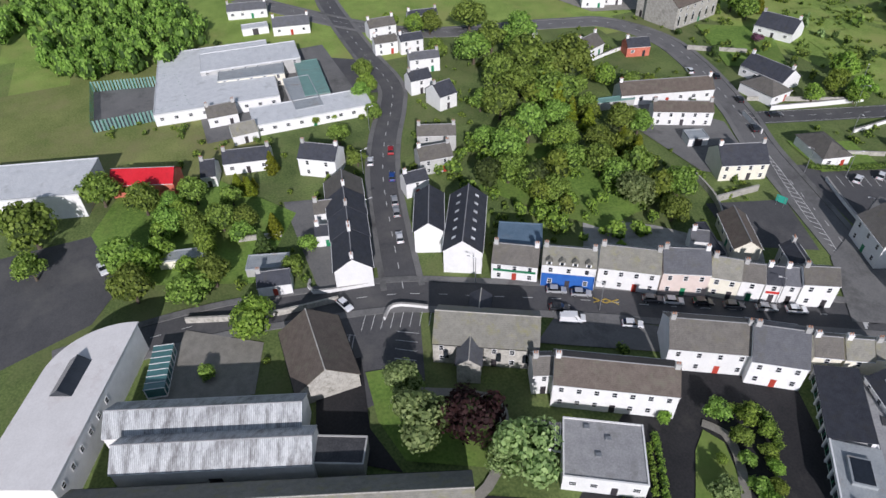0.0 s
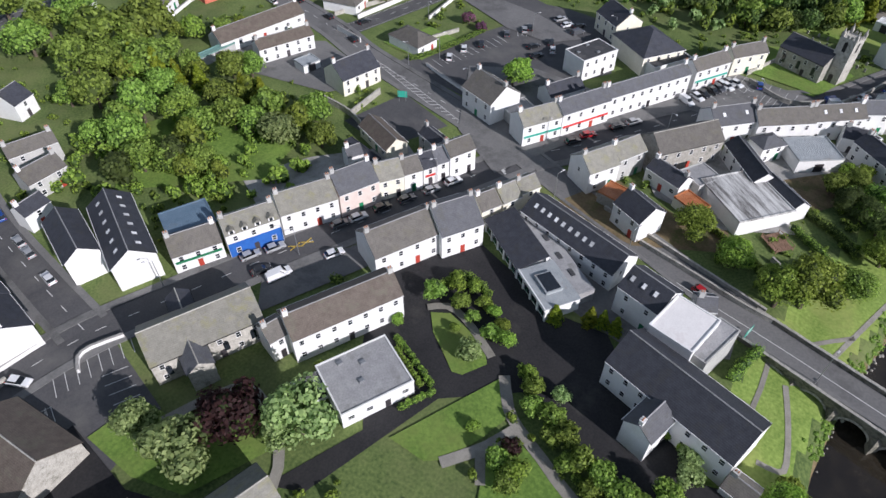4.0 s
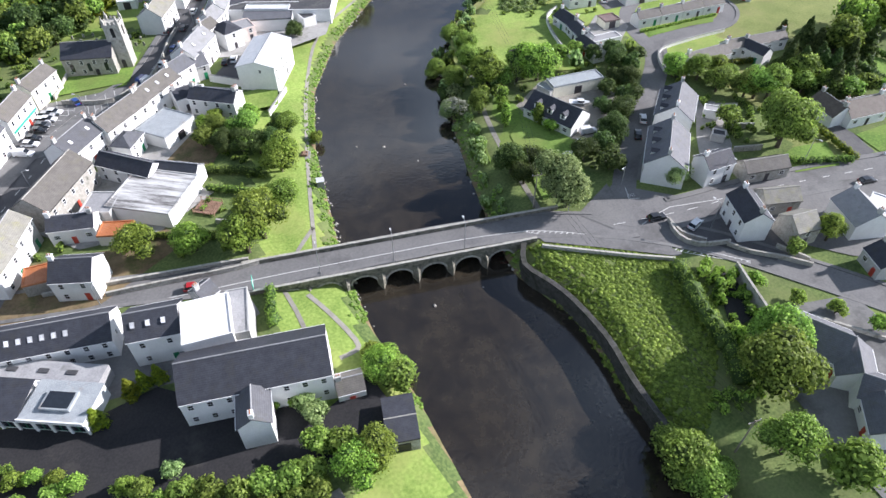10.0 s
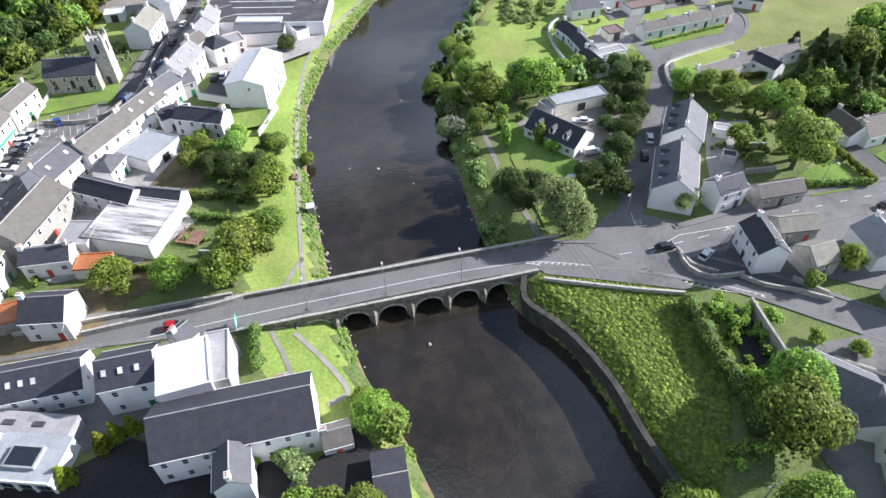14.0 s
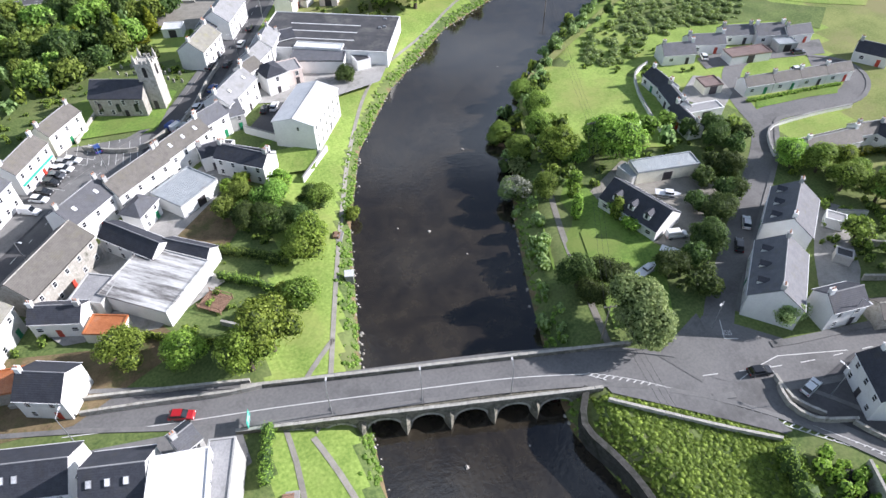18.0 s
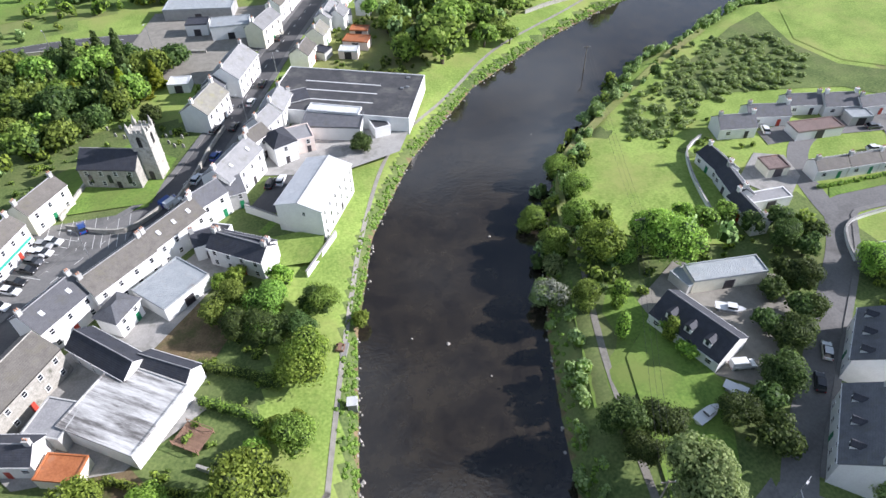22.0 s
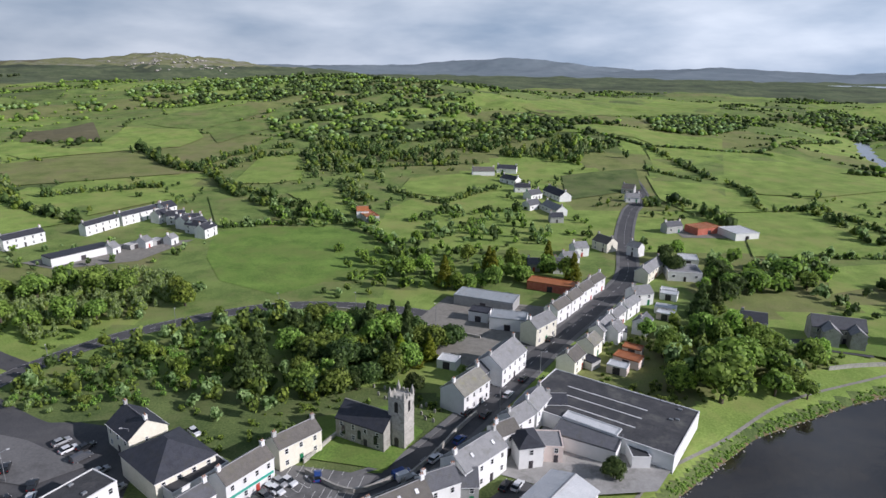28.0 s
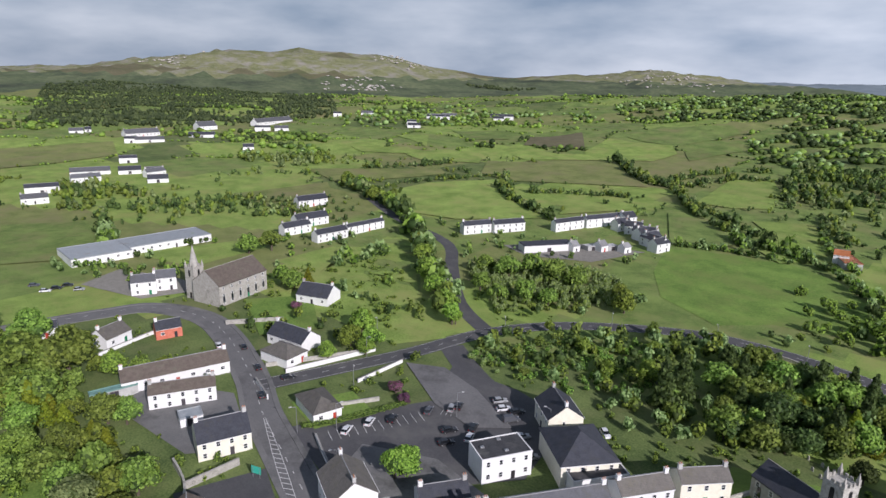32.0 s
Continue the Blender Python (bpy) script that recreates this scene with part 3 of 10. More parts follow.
def ribbon(name, line, a, b, lift, mat, drop=0.0, label="", cat="road", level=None):
    """A strip along line between the offsets a and b from it; drop: how far its edges turn down, as a kerb."""
    ns = normals(line)
    vs, fs = [], []
    for p, n in zip(line, ns):
        for o in (a, b):
            q = p + n * o
            z = (max(zat(q.x, q.y), 0.0) if level is None else level) + lift
            vs.append((q.x, q.y, z))
    k = len(line)
    for i in range(k - 1):
        fs.append((2 * i, 2 * i + 2, 2 * i + 3, 2 * i + 1))
    if drop:
        base = len(vs)
        vs += [(x, y, z - drop) for x, y, z in vs[:base]]
        for i in range(k - 1):
            fs.append((2 * i, base + 2 * i, base + 2 * i + 2, 2 * i + 2))
            fs.append((2 * i + 1, 2 * i + 3, base + 2 * i + 3, base + 2 * i + 1))
    ob = new(name, raw_mesh(name, vs, fs, mat))
    return tagged(ob, label or "grey asphalt road with worn edges", cat, kind="structure")


def marks(line, at, width, dash, gap, lift, mat="paint_white", name="road_marking", label="white painted road line"):
    ns = normals(line)
    vs, fs, run = [], [], 0.0
    for i in range(len(line) - 1):
        on = dash is None or (run % (dash + gap)) < dash
        run += (line[i + 1] - line[i]).length
        if not on:
            continue
        q = [line[i] + ns[i] * (at - width / 2), line[i + 1] + ns[i + 1] * (at - width / 2), line[i + 1] + ns[i + 1] * (at + width / 2), line[i] + ns[i] * (at + width / 2)]
        fs.append(tuple(range(len(vs), len(vs) + 4)))
        vs += [(v.x, v.y, max(zat(v.x, v.y), 0.0) + lift) for v in q]
    if fs:
        tagged(new(name, raw_mesh(name, vs, fs, mat)), label, "road marking", kind="structure")


def bar_marks(bars, lift=0.125, mat="paint_white", label="white painted lines on asphalt"):
    """Straight painted bars: (x, y, angle, length, width)."""
    vs, fs = [], []
    for x, y, a, l, w in bars:
        c, s = math.cos(radians(a)), math.sin(radians(a))
        fs.append(tuple(range(len(vs), len(vs) + 4)))
        for u, v in ((-l / 2, -w / 2), (l / 2, -w / 2), (l / 2, w / 2), (-l / 2, w / 2)):
            vs.append((x + u * c - v * s, y + u * s + v * c, lift))
    tagged(new("road_marking", raw_mesh("road_marking", vs, fs, mat)), label, "road marking", kind="structure")


MOUTHS = [(64.5, 1.5, 8.0)]


def footways(line, a, b, lift):
    """A raised footway beside a road, left out where another road opens into it."""
    run = []
    for p, n in list(zip(line, normals(line))) + [(None, None)]:
        mid = p + n * ((a + b) / 2) if p is not None else None
        if p is not None and all(math.hypot(mid.x - x, mid.y - y) > r for x, y, r in MOUTHS):
            run.append(p)
            continue
        if len(run) > 2:
            ribbon("pavement", run, a, b, lift, "asphalt_pale", 0.2, "grey paved footway with a raised kerb", "pavement")
        run = []


def road(pts, width, mat="asphalt", walk_l=0.0, walk_r=0.0, centre=None, edge=False, label=""):
    line = smooth_line(pts)
    ROADS.append(line)
    z = next_layer()
    ob = ribbon("road", line, -width / 2, width / 2, z, mat, label=label)
    if walk_l:
        footways(line, width / 2, width / 2 + walk_l, 0.17 + z)
    if walk_r:
        footways(line, -width / 2 - walk_r, -width / 2, 0.17 + z)
    if centre:
        marks(smooth_line(pts, 1.0), 0.0, 0.16, centre[0], centre[1], 0.115)
    if edge:
        fine = smooth_line(pts, 1.5)
        marks(fine, width / 2 - 0.5, 0.12, None, 0, 0.113)
        marks(fine, -width / 2 + 0.5, 0.12, None, 0, 0.113)
    return ob


def patch(name, pts, mat, label, cat, lift=None):
    """A flat paved or planted piece of ground with a slightly uneven rim."""
    z = next_layer() if lift is None else lift
    PAVED.append(list(pts))
    bm = bmesh.new()
    vs = [bm.verts.new((x, y, max(zat(x, y), -0.02) + z)) for x, y in pts]
    es = [bm.edges.new((vs[i], vs[(i + 1) % len(vs)])) for i in range(len(vs))]
    bmesh.ops.triangle_fill(bm, use_beauty=True, edges=es)
    for f in bm.faces:
        if f.normal.z < 0:
            f.normal_flip()
    return tagged(new(name, mesh_of(name, bm, mat)), label, cat, kind="structure")


FIELD_POLYS = []


def field(mat, pts):
    """A pasture with its own kind of grass, draped on the ground."""
    lift = 0.11 + 0.004 * (len(FIELD_POLYS) % 9) + (0.45 if max(math.hypot(x, y) for x, y in pts) > 430 else 0.0)
    FIELD_POLYS.append(list(pts))
    bm = bmesh.new()
    vs = [bm.verts.new((x, y, 0)) for x, y in pts]
    bmesh.ops.triangle_fill(bm, use_beauty=True, edges=[bm.edges.new((vs[i], vs[(i + 1) % len(vs)])) for i in range(len(vs))])
    for k in range(5):
        long = [e for e in bm.edges if e.calc_length() > 14]
        if long:
            bmesh.ops.subdivide_edges(bm, edges=long, cuts=1)
    for v in bm.verts:
        v.co.z = zat(v.co.x, v.co.y) + lift
    bmesh.ops.triangulate(bm, faces=bm.faces)
    for f in bm.faces:
        if f.normal.z < 0:
            f.normal_flip()
    return tagged(new("pasture", mesh_of("pasture", bm, mat)), {"grass_dry": "dry straw-tinted rough pasture", "moor": "brown ploughed or boggy field", "grass_rough": "rough tussocky green pasture"}.get(mat, "smooth bright green pasture"), "field", kind="structure")


field("grass_lawn", [(-123, 326), (-95, 339), (-63, 342), (-42, 329), (-27, 303), (-21, 263), (-34, 254), (-50, 251), (-66, 235), (-94, 251), (-111, 283)])
field("grass_bright", [(-153, 451), (-162, 557), (-134, 573), (-113, 516), (-107, 468), (-127, 451)])
field("grass_bright", [(-107, 423), (-70, 443), (-58, 384), (-72, 369)])
field("grass_bright", [(-32, 435), (-26, 483), (23, 504), (43, 474), (39, 447), (-1, 420)])
field("grass_bright", [(-34, 387), (-16, 428), (17, 416), (30, 391), (-13, 356), (-27, 359)])
field("grass_bright", [(-336, 325), (-337, 369), (-301, 424), (-246, 360), (-206, 338), (-224, 316), (-245, 295), (-276, 289), (-317, 310)])
field("grass_bright", [(-216, 379), (-182, 418), (-176, 399), (-205, 352)])
field("grass_field", [(-155, 407), (-113, 400), (-94, 360), (-124, 334)])
field("grass_field", [(-274, 251), (-256, 264), (-196, 210), (-168, 182), (-197, 175)])
field("grass_dry", [(-370, 492), (-305, 521), (-267, 555), (-201, 479), (-296, 422), (-331, 431)])
field("moor", [(-418, 635), (-391, 711), (-333, 615), (-392, 585)])
field("grass_bright", [(-326, 601), (-341, 684), (-265, 682), (-245, 647), (-247, 590), (-301, 565)])
field("grass_bright", [(-372, 535), (-320, 591), (-288, 576), (-344, 520)])
field("grass_bright", [(-448, 457), (-437, 504), (-395, 518), (-365, 471), (-414, 445)])
field("grass_field", [(-536, 631), (-473, 655), (-423, 602), (-466, 579)])
field("grass_field", [(-243, 661), (-212, 730), (-194, 689), (-220, 614)])
field("grass_bright", [(102, 862), (307, 1362), (544, 1286), (457, 1071), (268, 876), (149, 774)])
field("grass_bright", [(111, 679), (172, 741), (275, 713), (310, 712), (284, 649), (212, 630), (197, 664)])
field("grass_field", [(178, 561), (269, 612), (176, 382), (158, 432), (163, 494)])
field("grass_rough", [(93, 496), (161, 528), (145, 458), (84, 420)])
field("grass_bright", [(172, 353), (208, 388), (256, 383), (263, 349), (221, 305), (205, 297), (152, 296)])
field("grass_bright", [(162, 503), (202, 484), (223, 435), (207, 394), (155, 387), (149, 427)])
field("grass_bright", [(194, 615), (323, 653), (391, 538), (341, 475), (269, 441), (228, 446), (177, 528)])
field("grass_bright", [(179, 281), (216, 289), (200, 261), (160, 245)])
field("grass_bright", [(375, 395), (448, 419), (354, 326), (356, 358)])
field("grass_bright", [(480, 666), (521, 492), (490, 461), (411, 523), (446, 606)])
field("grass_bright", [(-244, 166), (-249, 205), (-232, 225), (-203, 209), (-170, 168), (-212, 162)])
field("grass_field", [(-419, 98), (-397, 134), (-357, 126), (-318, 105), (-334, 75)])
field("grass_bright", [(-325, 121), (-303, 152), (-293, 193), (-275, 177), (-271, 135)])
field("grass_dry", [(-407, 237), (-393, 313), (-350, 284), (-366, 242)])
field("grass_bright", [(-521, 447), (-474, 486), (-426, 477), (-490, 435)])
field("grass_bright", [(-546, 539), (-514, 564), (-459, 500)])
field("grass_dry", [(-452, 336), (-368, 420), (-349, 406), (-385, 318)])
field("grass_bright", [(-89, 361), (-70, 430), (-53, 384), (-62, 350), (-70, 340)])
field("grass_field", [(-327, 703), (-323, 788), (-242, 808), (-224, 776), (-256, 676)])
field("grass_dry", [(-733, 181), (-703, 276), (-638, 254), (-621, 194), (-613, 149)])
field("grass_lawn", [(134, 60), (159, 55), (156, 52), (135, 58)])
field("grass_bright", [(90, 93), (107, 105), (119, 93), (110, 86), (99, 67), (90, 72), (84, 72), (74, 70)])
field("grass_bright", [(214.8, 158.3), (217.6, 145.2), (229.3, 135.3), (262.9, 131.6), (266.5, 117.1), (212.0, 85.1), (197.8, 95.1), (189.5, 103.6), (187.8, 120.7)])
field("grass_rough", [(126.2, 114.2), (139.8, 121.0), (156.4, 127.5), (175.8, 136.8), (193.6, 142.0), (184.8, 119.2), (186.4, 102.2), (198.9, 90.2), (184.0, 80.7), (175.9, 91.7), (160.5, 97.9), (144.4, 103.5), (129.7, 103.6)])
field("grass_lawn", [(12, 106), (23, 100), (17, 93), (8, 103)])
field("grass_lawn", [(-26, 142), (-15, 135), (-22, 126), (-28, 134)])
field("grass_lawn", [(-14, 127), (-11, 127), (-13, 123), (-18, 123)])
field("grass_lawn", [(62, 61), (71, 57), (70, 46), (63, 42), (65, 33), (55, 33), (49, 34), (58, 54)])
field("grass_bright", [(-214.9, 160.0), (-236.1, 194.2), (-247.6, 240.7), (-245.5, 253.1), (-199.3, 210.9), (-152.3, 164.8), (-131.5, 155.7), (-142.0, 138.3), (-168.8, 149.3), (-195.6, 157.5)])

# main street, bridge road and the rest
road([(-130, -99), (-131, -81), (-130, -66), (-127, -51), (-122, -31), (-113, -13), (-104, 4), (-94, 21), (-82, 43), (-72, 60)], 7.5, walk_l=1.8, walk_r=1.8, centre=(2, 4), label="asphalt main street of the town")
road([(-72, 60), (-58, 75), (-46, 90), (-34, 106)], 8.5, walk_l=2.2, walk_r=2.2, centre=(2, 4), label="asphalt main street of the town")
road([(-34, 106), (-21, 116), (-7, 125), (4, 140), (16, 159), (35, 190), (56, 222), (79, 259), (89, 290), (98, 330), (118, 390), (140, 440), (150, 520)], 7.5, walk_l=1.6, walk_r=1.6, centre=(2, 4), label="asphalt street that climbs out of the town")
road([(-72, 60), (-55, 51.5), (-38, 44), (-14, 32.5), (7, 25), (29, 17), (45, 9.5), (59, -1.5), (70, -15), (78, -30), (85, -45), (95, -70), (110, -120)], 6.6, "asphalt_worn", walk_l=0.9, walk_r=0.9, label="asphalt road over the bridge")
road([(57, 1), (74, -5), (96, -11), (128, -23), (180, -45)], 7.5, "asphalt_worn", walk_l=1.4, walk_r=1.2, centre=(2, 4))
road([(61, 1), (71, 11), (91, 25), (116, 42), (124, 49), (131, 54), (146, 51.9), (158, 50.5), (167, 55), (170, 62), (164, 68)], 5.5, "asphalt_worn", walk_l=0.0, walk_r=1.2)
road([(125.5, 50), (128, 58), (133.3, 68.4), (142, 76), (152, 78.5), (164, 74)], 5.0, "asphalt_worn", label="narrow asphalt lane through a cottage close")
road([(-72, 60), (-92, 68), (-117, 77), (-136, 84), (-155, 93), (-187, 104), (-211, 107), (-233, 98), (-241, 79), (-262, 20), (-330, -30)], 7.5, "asphalt_worn", walk_l=1.5, walk_r=1.5, centre=(2, 4))
road([(-149, 92), (-141, 114), (-132, 140), (-124, 170), (-105, 197), (-69, 221), (-40, 225), (-12, 220), (14, 208), (32, 192)], 7.5, centre=(2, 4), edge=True)
road([(-124, 170), (-151, 186), (-183, 219), (-206, 245), (-228, 258), (-270, 271), (-330, 300)], 6.5)
road([(-126, 152), (-115, 145), (-102, 138), (-86, 132)], 8.5)
road([(-123, -29), (-141, -25), (-165, -19), (-184, -12), (-203, -3), (-218, 2), (-244, 2), (-281, 3), (-319, 6), (-380, 20)], 7.0, walk_l=1.4, walk_r=1.4, centre=(2, 4))

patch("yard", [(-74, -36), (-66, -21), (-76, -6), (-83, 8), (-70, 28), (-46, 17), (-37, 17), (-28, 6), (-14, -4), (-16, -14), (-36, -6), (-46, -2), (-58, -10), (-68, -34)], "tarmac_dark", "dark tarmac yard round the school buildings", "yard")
patch("road", [(55.5, 4.2), (59.5, 7.6), (66.5, 11), (70.6, 6.4), (75.5, 0.2), (74, -5), (68, -8.5), (59, -1)], "asphalt_worn", "asphalt mouth of a road junction", "road")
patch("car_park", [(-124, 84), (-117, 100), (-106, 120), (-116, 141), (-92, 142), (-72, 138), (-66, 108), (-82, 88), (-96, 76)], "asphalt", "asphalt car park behind the main street", "car park")
patch("town_square", [(-36, 126), (-14, 122), (-22, 106), (-38, 100), (-50, 100)], "asphalt_pale", "paved square with marked parking bays", "square")
patch("yard", [(-123, -46), (-116, -28), (-98, -34), (-96, -50)], "asphalt", "asphalt forecourt with parking bays", "yard")
patch("yard", [(-172, -120), (-172, -90), (-150, -86), (-140, -92), (-133, -112)], "asphalt", "asphalt yard beside a white warehouse", "yard")
patch("yard", [(66, 12), (63, 3), (56, 0), (53, 8)], "asphalt_pale", "pale paved corner beside the bridge", "pavement")
patch("yard", [(-120, 51), (-113, 70), (-95, 62), (-104, 46)], "asphalt", "asphalt yard behind the terrace", "yard")
patch("yard", [(-250, -12), (-240, 2), (-214, -2), (-220, -20)], "asphalt", "asphalt school car park", "car park")
patch("yard", [(-262, -60), (-262, -10), (-205, -10), (-205, -60)], "asphalt_pale", "asphalt school grounds", "yard")
patch("yard", [(8, 112), (18, 122), (26, 116), (18, 104)], "asphalt", "asphalt yard between house backs", "yard")
patch("yard", [(-60, 46), (-50, 62), (-34, 56), (-24, 58), (-20, 50), (-40, 42)], "soil", "bare earth backyard with rubble", "yard")
patch("yard", [(-24, 84), (-8, 88), (-2, 78), (-12, 66)], "soil", "rough earth plot behind houses", "yard")
patch("yard", [(70, 50), (84, 56), (100, 44), (92, 30), (78, 24), (70, 32)], "gravel", "gravel farmyard", "yard")
patch("yard", [(116, 71), (121, 60), (131, 66), (134, 74), (128, 78)], "concrete", "patched concrete court between cottages", "yard")
patch("yard", [(134, 79), (150, 76), (172, 69), (178, 76), (150, 84), (136, 85)], "asphalt_pale", "asphalt parking court of a cottage close", "yard")
patch("lawn", [(134, 60.3), (130.5, 57.1), (156.9, 52.8), (159.8, 55.1)], "grass_lawn", "narrow mown strip before cottages", "lawn")
patch("lawn", [(117, 85), (111, 80), (107, 73), (112, 71), (119, 79)], "grass_lawn", "small lawn inside a curved wall", "lawn")
patch("yard", [(107, 73), (103, 65), (108, 62), (112, 71)], "soil", "bare earth plot inside a curved wall", "yard")
patch("lawn", [(114.7, -4.7), (123, -8), (116.9, -15.4), (105.8, -11.0), (108, -5)], "grass_lawn", "mown lawn beside the road", "lawn")
patch("lawn", [(132.3, -10.5), (130.1, -18.0), (140.2, -21.2), (150.6, -21.5), (146, -13.0)], "grass_lawn", "mown front lawn behind a white wall", "lawn")
patch("yard", [(130.3, -2.3), (123.0, -16.1), (129.0, -17.5), (132.3, -9.8), (133, -4)], "asphalt", "asphalt drive of a bungalow", "yard")
patch("yard", [(84, -9), (96, -13), (112, -19), (122, -24), (112, -38), (100, -44), (90, -34), (82, -22)], "asphalt_pale", "paved yards round old stone houses", "yard")
patch("yard", [(90, 4), (97.8, 11.8), (112.7, 24.2), (116, 20), (103, 5), (96, 0)], "concrete", "small paved back yards behind terraced houses", "yard")
patch("lawn", [(168.7, 8.7), (176.4, 9.3), (175, -8), (164, -10)], "grass_lawn", "garden lawn between clipped hedges", "lawn")
patch("yard", [(66, -10), (84, -8), (90, -24), (76, -26)], "asphalt", "asphalt forecourt", "yard")
patch("yard", [(44, -70), (72, -80), (80, -40), (66, -34), (52, -40)], "asphalt_pale", "asphalt drive round a health centre", "yard")
patch("yard", [(120, 200), (146, 200), (140, 186), (118, 194)], "asphalt", "asphalt drive of a stone house", "yard")
patch("pavement", [(41.0, 8.2), (42.6, 8.0), (52.6, -0.6), (61.5, -10.6), (62.0, -13.6), (60.6, -13.4), (50.2, -3.1), (41.0, 5.7)], "asphalt_worn", "worn asphalt verge along a low wall", "pavement")
patch("yard", [(-190, 270), (-165, 300), (-128, 312), (-140, 276), (-170, 262)], "gravel", "bare gravel building site", "yard")
patch("yard", [(-245, 100), (-236, 126), (-262, 122), (-290, 110), (-280, 90)], "gravel", "gravel church forecourt", "yard")
patch("yard", [(130, 330), (175, 330), (170, 346), (130, 350)], "gravel", "gravel farmyard", "yard")
patch("yard", [(-112, -82), (-108, -64), (-120, -60), (-130, -74)], "gravel", "pale gravel courtyard with a round bed", "yard")
patch("yard", [(-46, 70), (-36, 82), (-20, 92), (0, 106), (8, 100), (-4, 90), (-18, 78), (-10, 62), (-24, 56), (-40, 60)], "concrete", "patched concrete back yards", "yard")
patch("yard", [(-66, 40), (-58, 46), (-38, 36), (-16, 30), (-16, 22), (-34, 16), (-48, 20), (-66, 30)], "asphalt_pale", "asphalt passage between buildings", "yard")
patch("yard", [(12, 124), (26, 142), (34, 152), (60, 134), (48, 118), (30, 116)], "concrete", "concrete yard round a market building", "yard")
patch("yard", [(-166, -46), (-160, -26), (-132, -32), (-130, -46)], "asphalt_pale", "paved back yards of a terrace", "yard")
patch("yard", [(-178, 70), (-150, 84), (-122, 72), (-132, 60), (-160, 58)], "asphalt_pale", "paved yards between buildings", "yard")
patch("yard", [(-16, 196), (2, 236), (40, 226), (30, 200), (8, 176)], "gravel", "gravel yards behind the street", "yard")
patch("yard", [(-128, 20), (-118, 34), (-100, 50), (-92, 44), (-112, 10)], "concrete", "concrete back yards of a terrace", "yard")
patch("yard", [(-76, 50), (-92, 62), (-104, 92), (-86, 100), (-62, 96), (-44, 112), (-36, 106), (-60, 78)], "asphalt_pale", "paved yards behind the shops", "yard")
patch("lawn", [(-190, -84), (-184, -60), (-160, -44), (-138, -58), (-150, -86), (-172, -92)], "grass_lawn", "shaggy lawns between garden trees", "lawn")
patch("lawn", [(-168, 20), (-150, 48), (-126, 44), (-122, 22), (-150, 2)], "grass_lawn", "overgrown bright lawn among trees", "lawn")
patch("lawn", [(-68.3, 5.7), (-65.6, 1.8), (-60.9, -2.1), (-58.5, -4.2), (-56.6, -3.9), (-53.7, 0.2), (-54.7, 1.7), (-59.3, 5.1), (-64.9, 7.3)], "grass_lawn", "kidney-shaped lawn with a pale kerb among tarmac", "lawn")
patch("lawn", [(-50.2, -1.0), (-46.0, -7.5), (-48.3, -13.3), (-52.2, -19.5), (-54.5, -21.0), (-61.4, -20.2)], "grass_lawn", "mown lawn edged by gravel paths", "lawn")
patch("lawn", [(-42.3, -10.9), (-36.2, -13.8), (-29.1, -17.3), (-20.1, -19.2), (-20.8, -23.1), (-44.0, -23.5), (-46.1, -16.6)], "grass_lawn", "mown lawn under trees and shrubs", "lawn")
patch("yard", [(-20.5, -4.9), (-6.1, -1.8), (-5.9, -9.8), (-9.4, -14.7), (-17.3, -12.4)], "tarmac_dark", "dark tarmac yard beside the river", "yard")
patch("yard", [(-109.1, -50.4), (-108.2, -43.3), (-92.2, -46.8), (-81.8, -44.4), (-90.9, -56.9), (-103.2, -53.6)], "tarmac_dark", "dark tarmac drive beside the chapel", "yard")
patch("lawn", [(-104.3, -43.7), (-102.2, -34.4), (-95.1, -34.4), (-82.7, -24.4), (-76.7, -30.8), (-83.6, -43.2), (-93.0, -45.0)], "grass_lawn", "dim lawn under trees beside a drive", "lawn")
patch("yard", [(-102.5, -2.7), (-91.0, 14.1), (-84.2, 12.2), (-97.3, -10.4)], "asphalt_pale", "paved strip behind a long white house", "yard")
patch("car_park", [(-128.1, 132.1), (-116.7, 138.0), (-100.5, 133.7), (-80.5, 123.7), (-88.8, 116.4), (-103.9, 119.1)], "asphalt_worn", "brownish paved parking bays", "car park")
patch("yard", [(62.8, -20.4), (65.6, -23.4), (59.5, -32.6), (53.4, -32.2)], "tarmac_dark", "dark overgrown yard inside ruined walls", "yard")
patch("lawn", [(-31, 128), (-12, 124), (-4, 140), (-14, 152), (-32, 146)], "grass_lawn", "mown churchyard grass", "lawn")
patch("lawn", [(9, 100), (22, 98), (18, 88), (10, 90)], "grass_bright", "small green lawn behind a white house", "lawn")
patch("lawn", [(78, 88), (92, 104), (108, 92), (116, 78), (100, 54), (86, 60), (74, 74)], "grass_bright", "wide green lawn beside the river", "lawn")
patch("lawn", [(50, 16), (60, 40), (70, 46), (72, 28), (62, 14)], "grass_lawn", "shaded lawn of a riverside bungalow", "lawn")
patch("lawn", [(112, 196), (140, 188), (160, 178), (176, 192), (150, 196)], "grass_lawn", "mown lawn of a stone house", "lawn")
patch("lawn", [(-134, 92), (-126, 108), (-112, 104), (-118, 88)], "grass_lawn", "garden lawn with pink shrubs", "lawn")
patch("lawn", [(-180, 112), (-170, 130), (-200, 150), (-215, 128)], "grass_lawn", "lawn before a stone church", "lawn")
patch("sports_court", [(-257, -91), (-250, -64), (-226, -62), (-227, -91)], "asphalt_pale", "fenced hard sports court", "court")
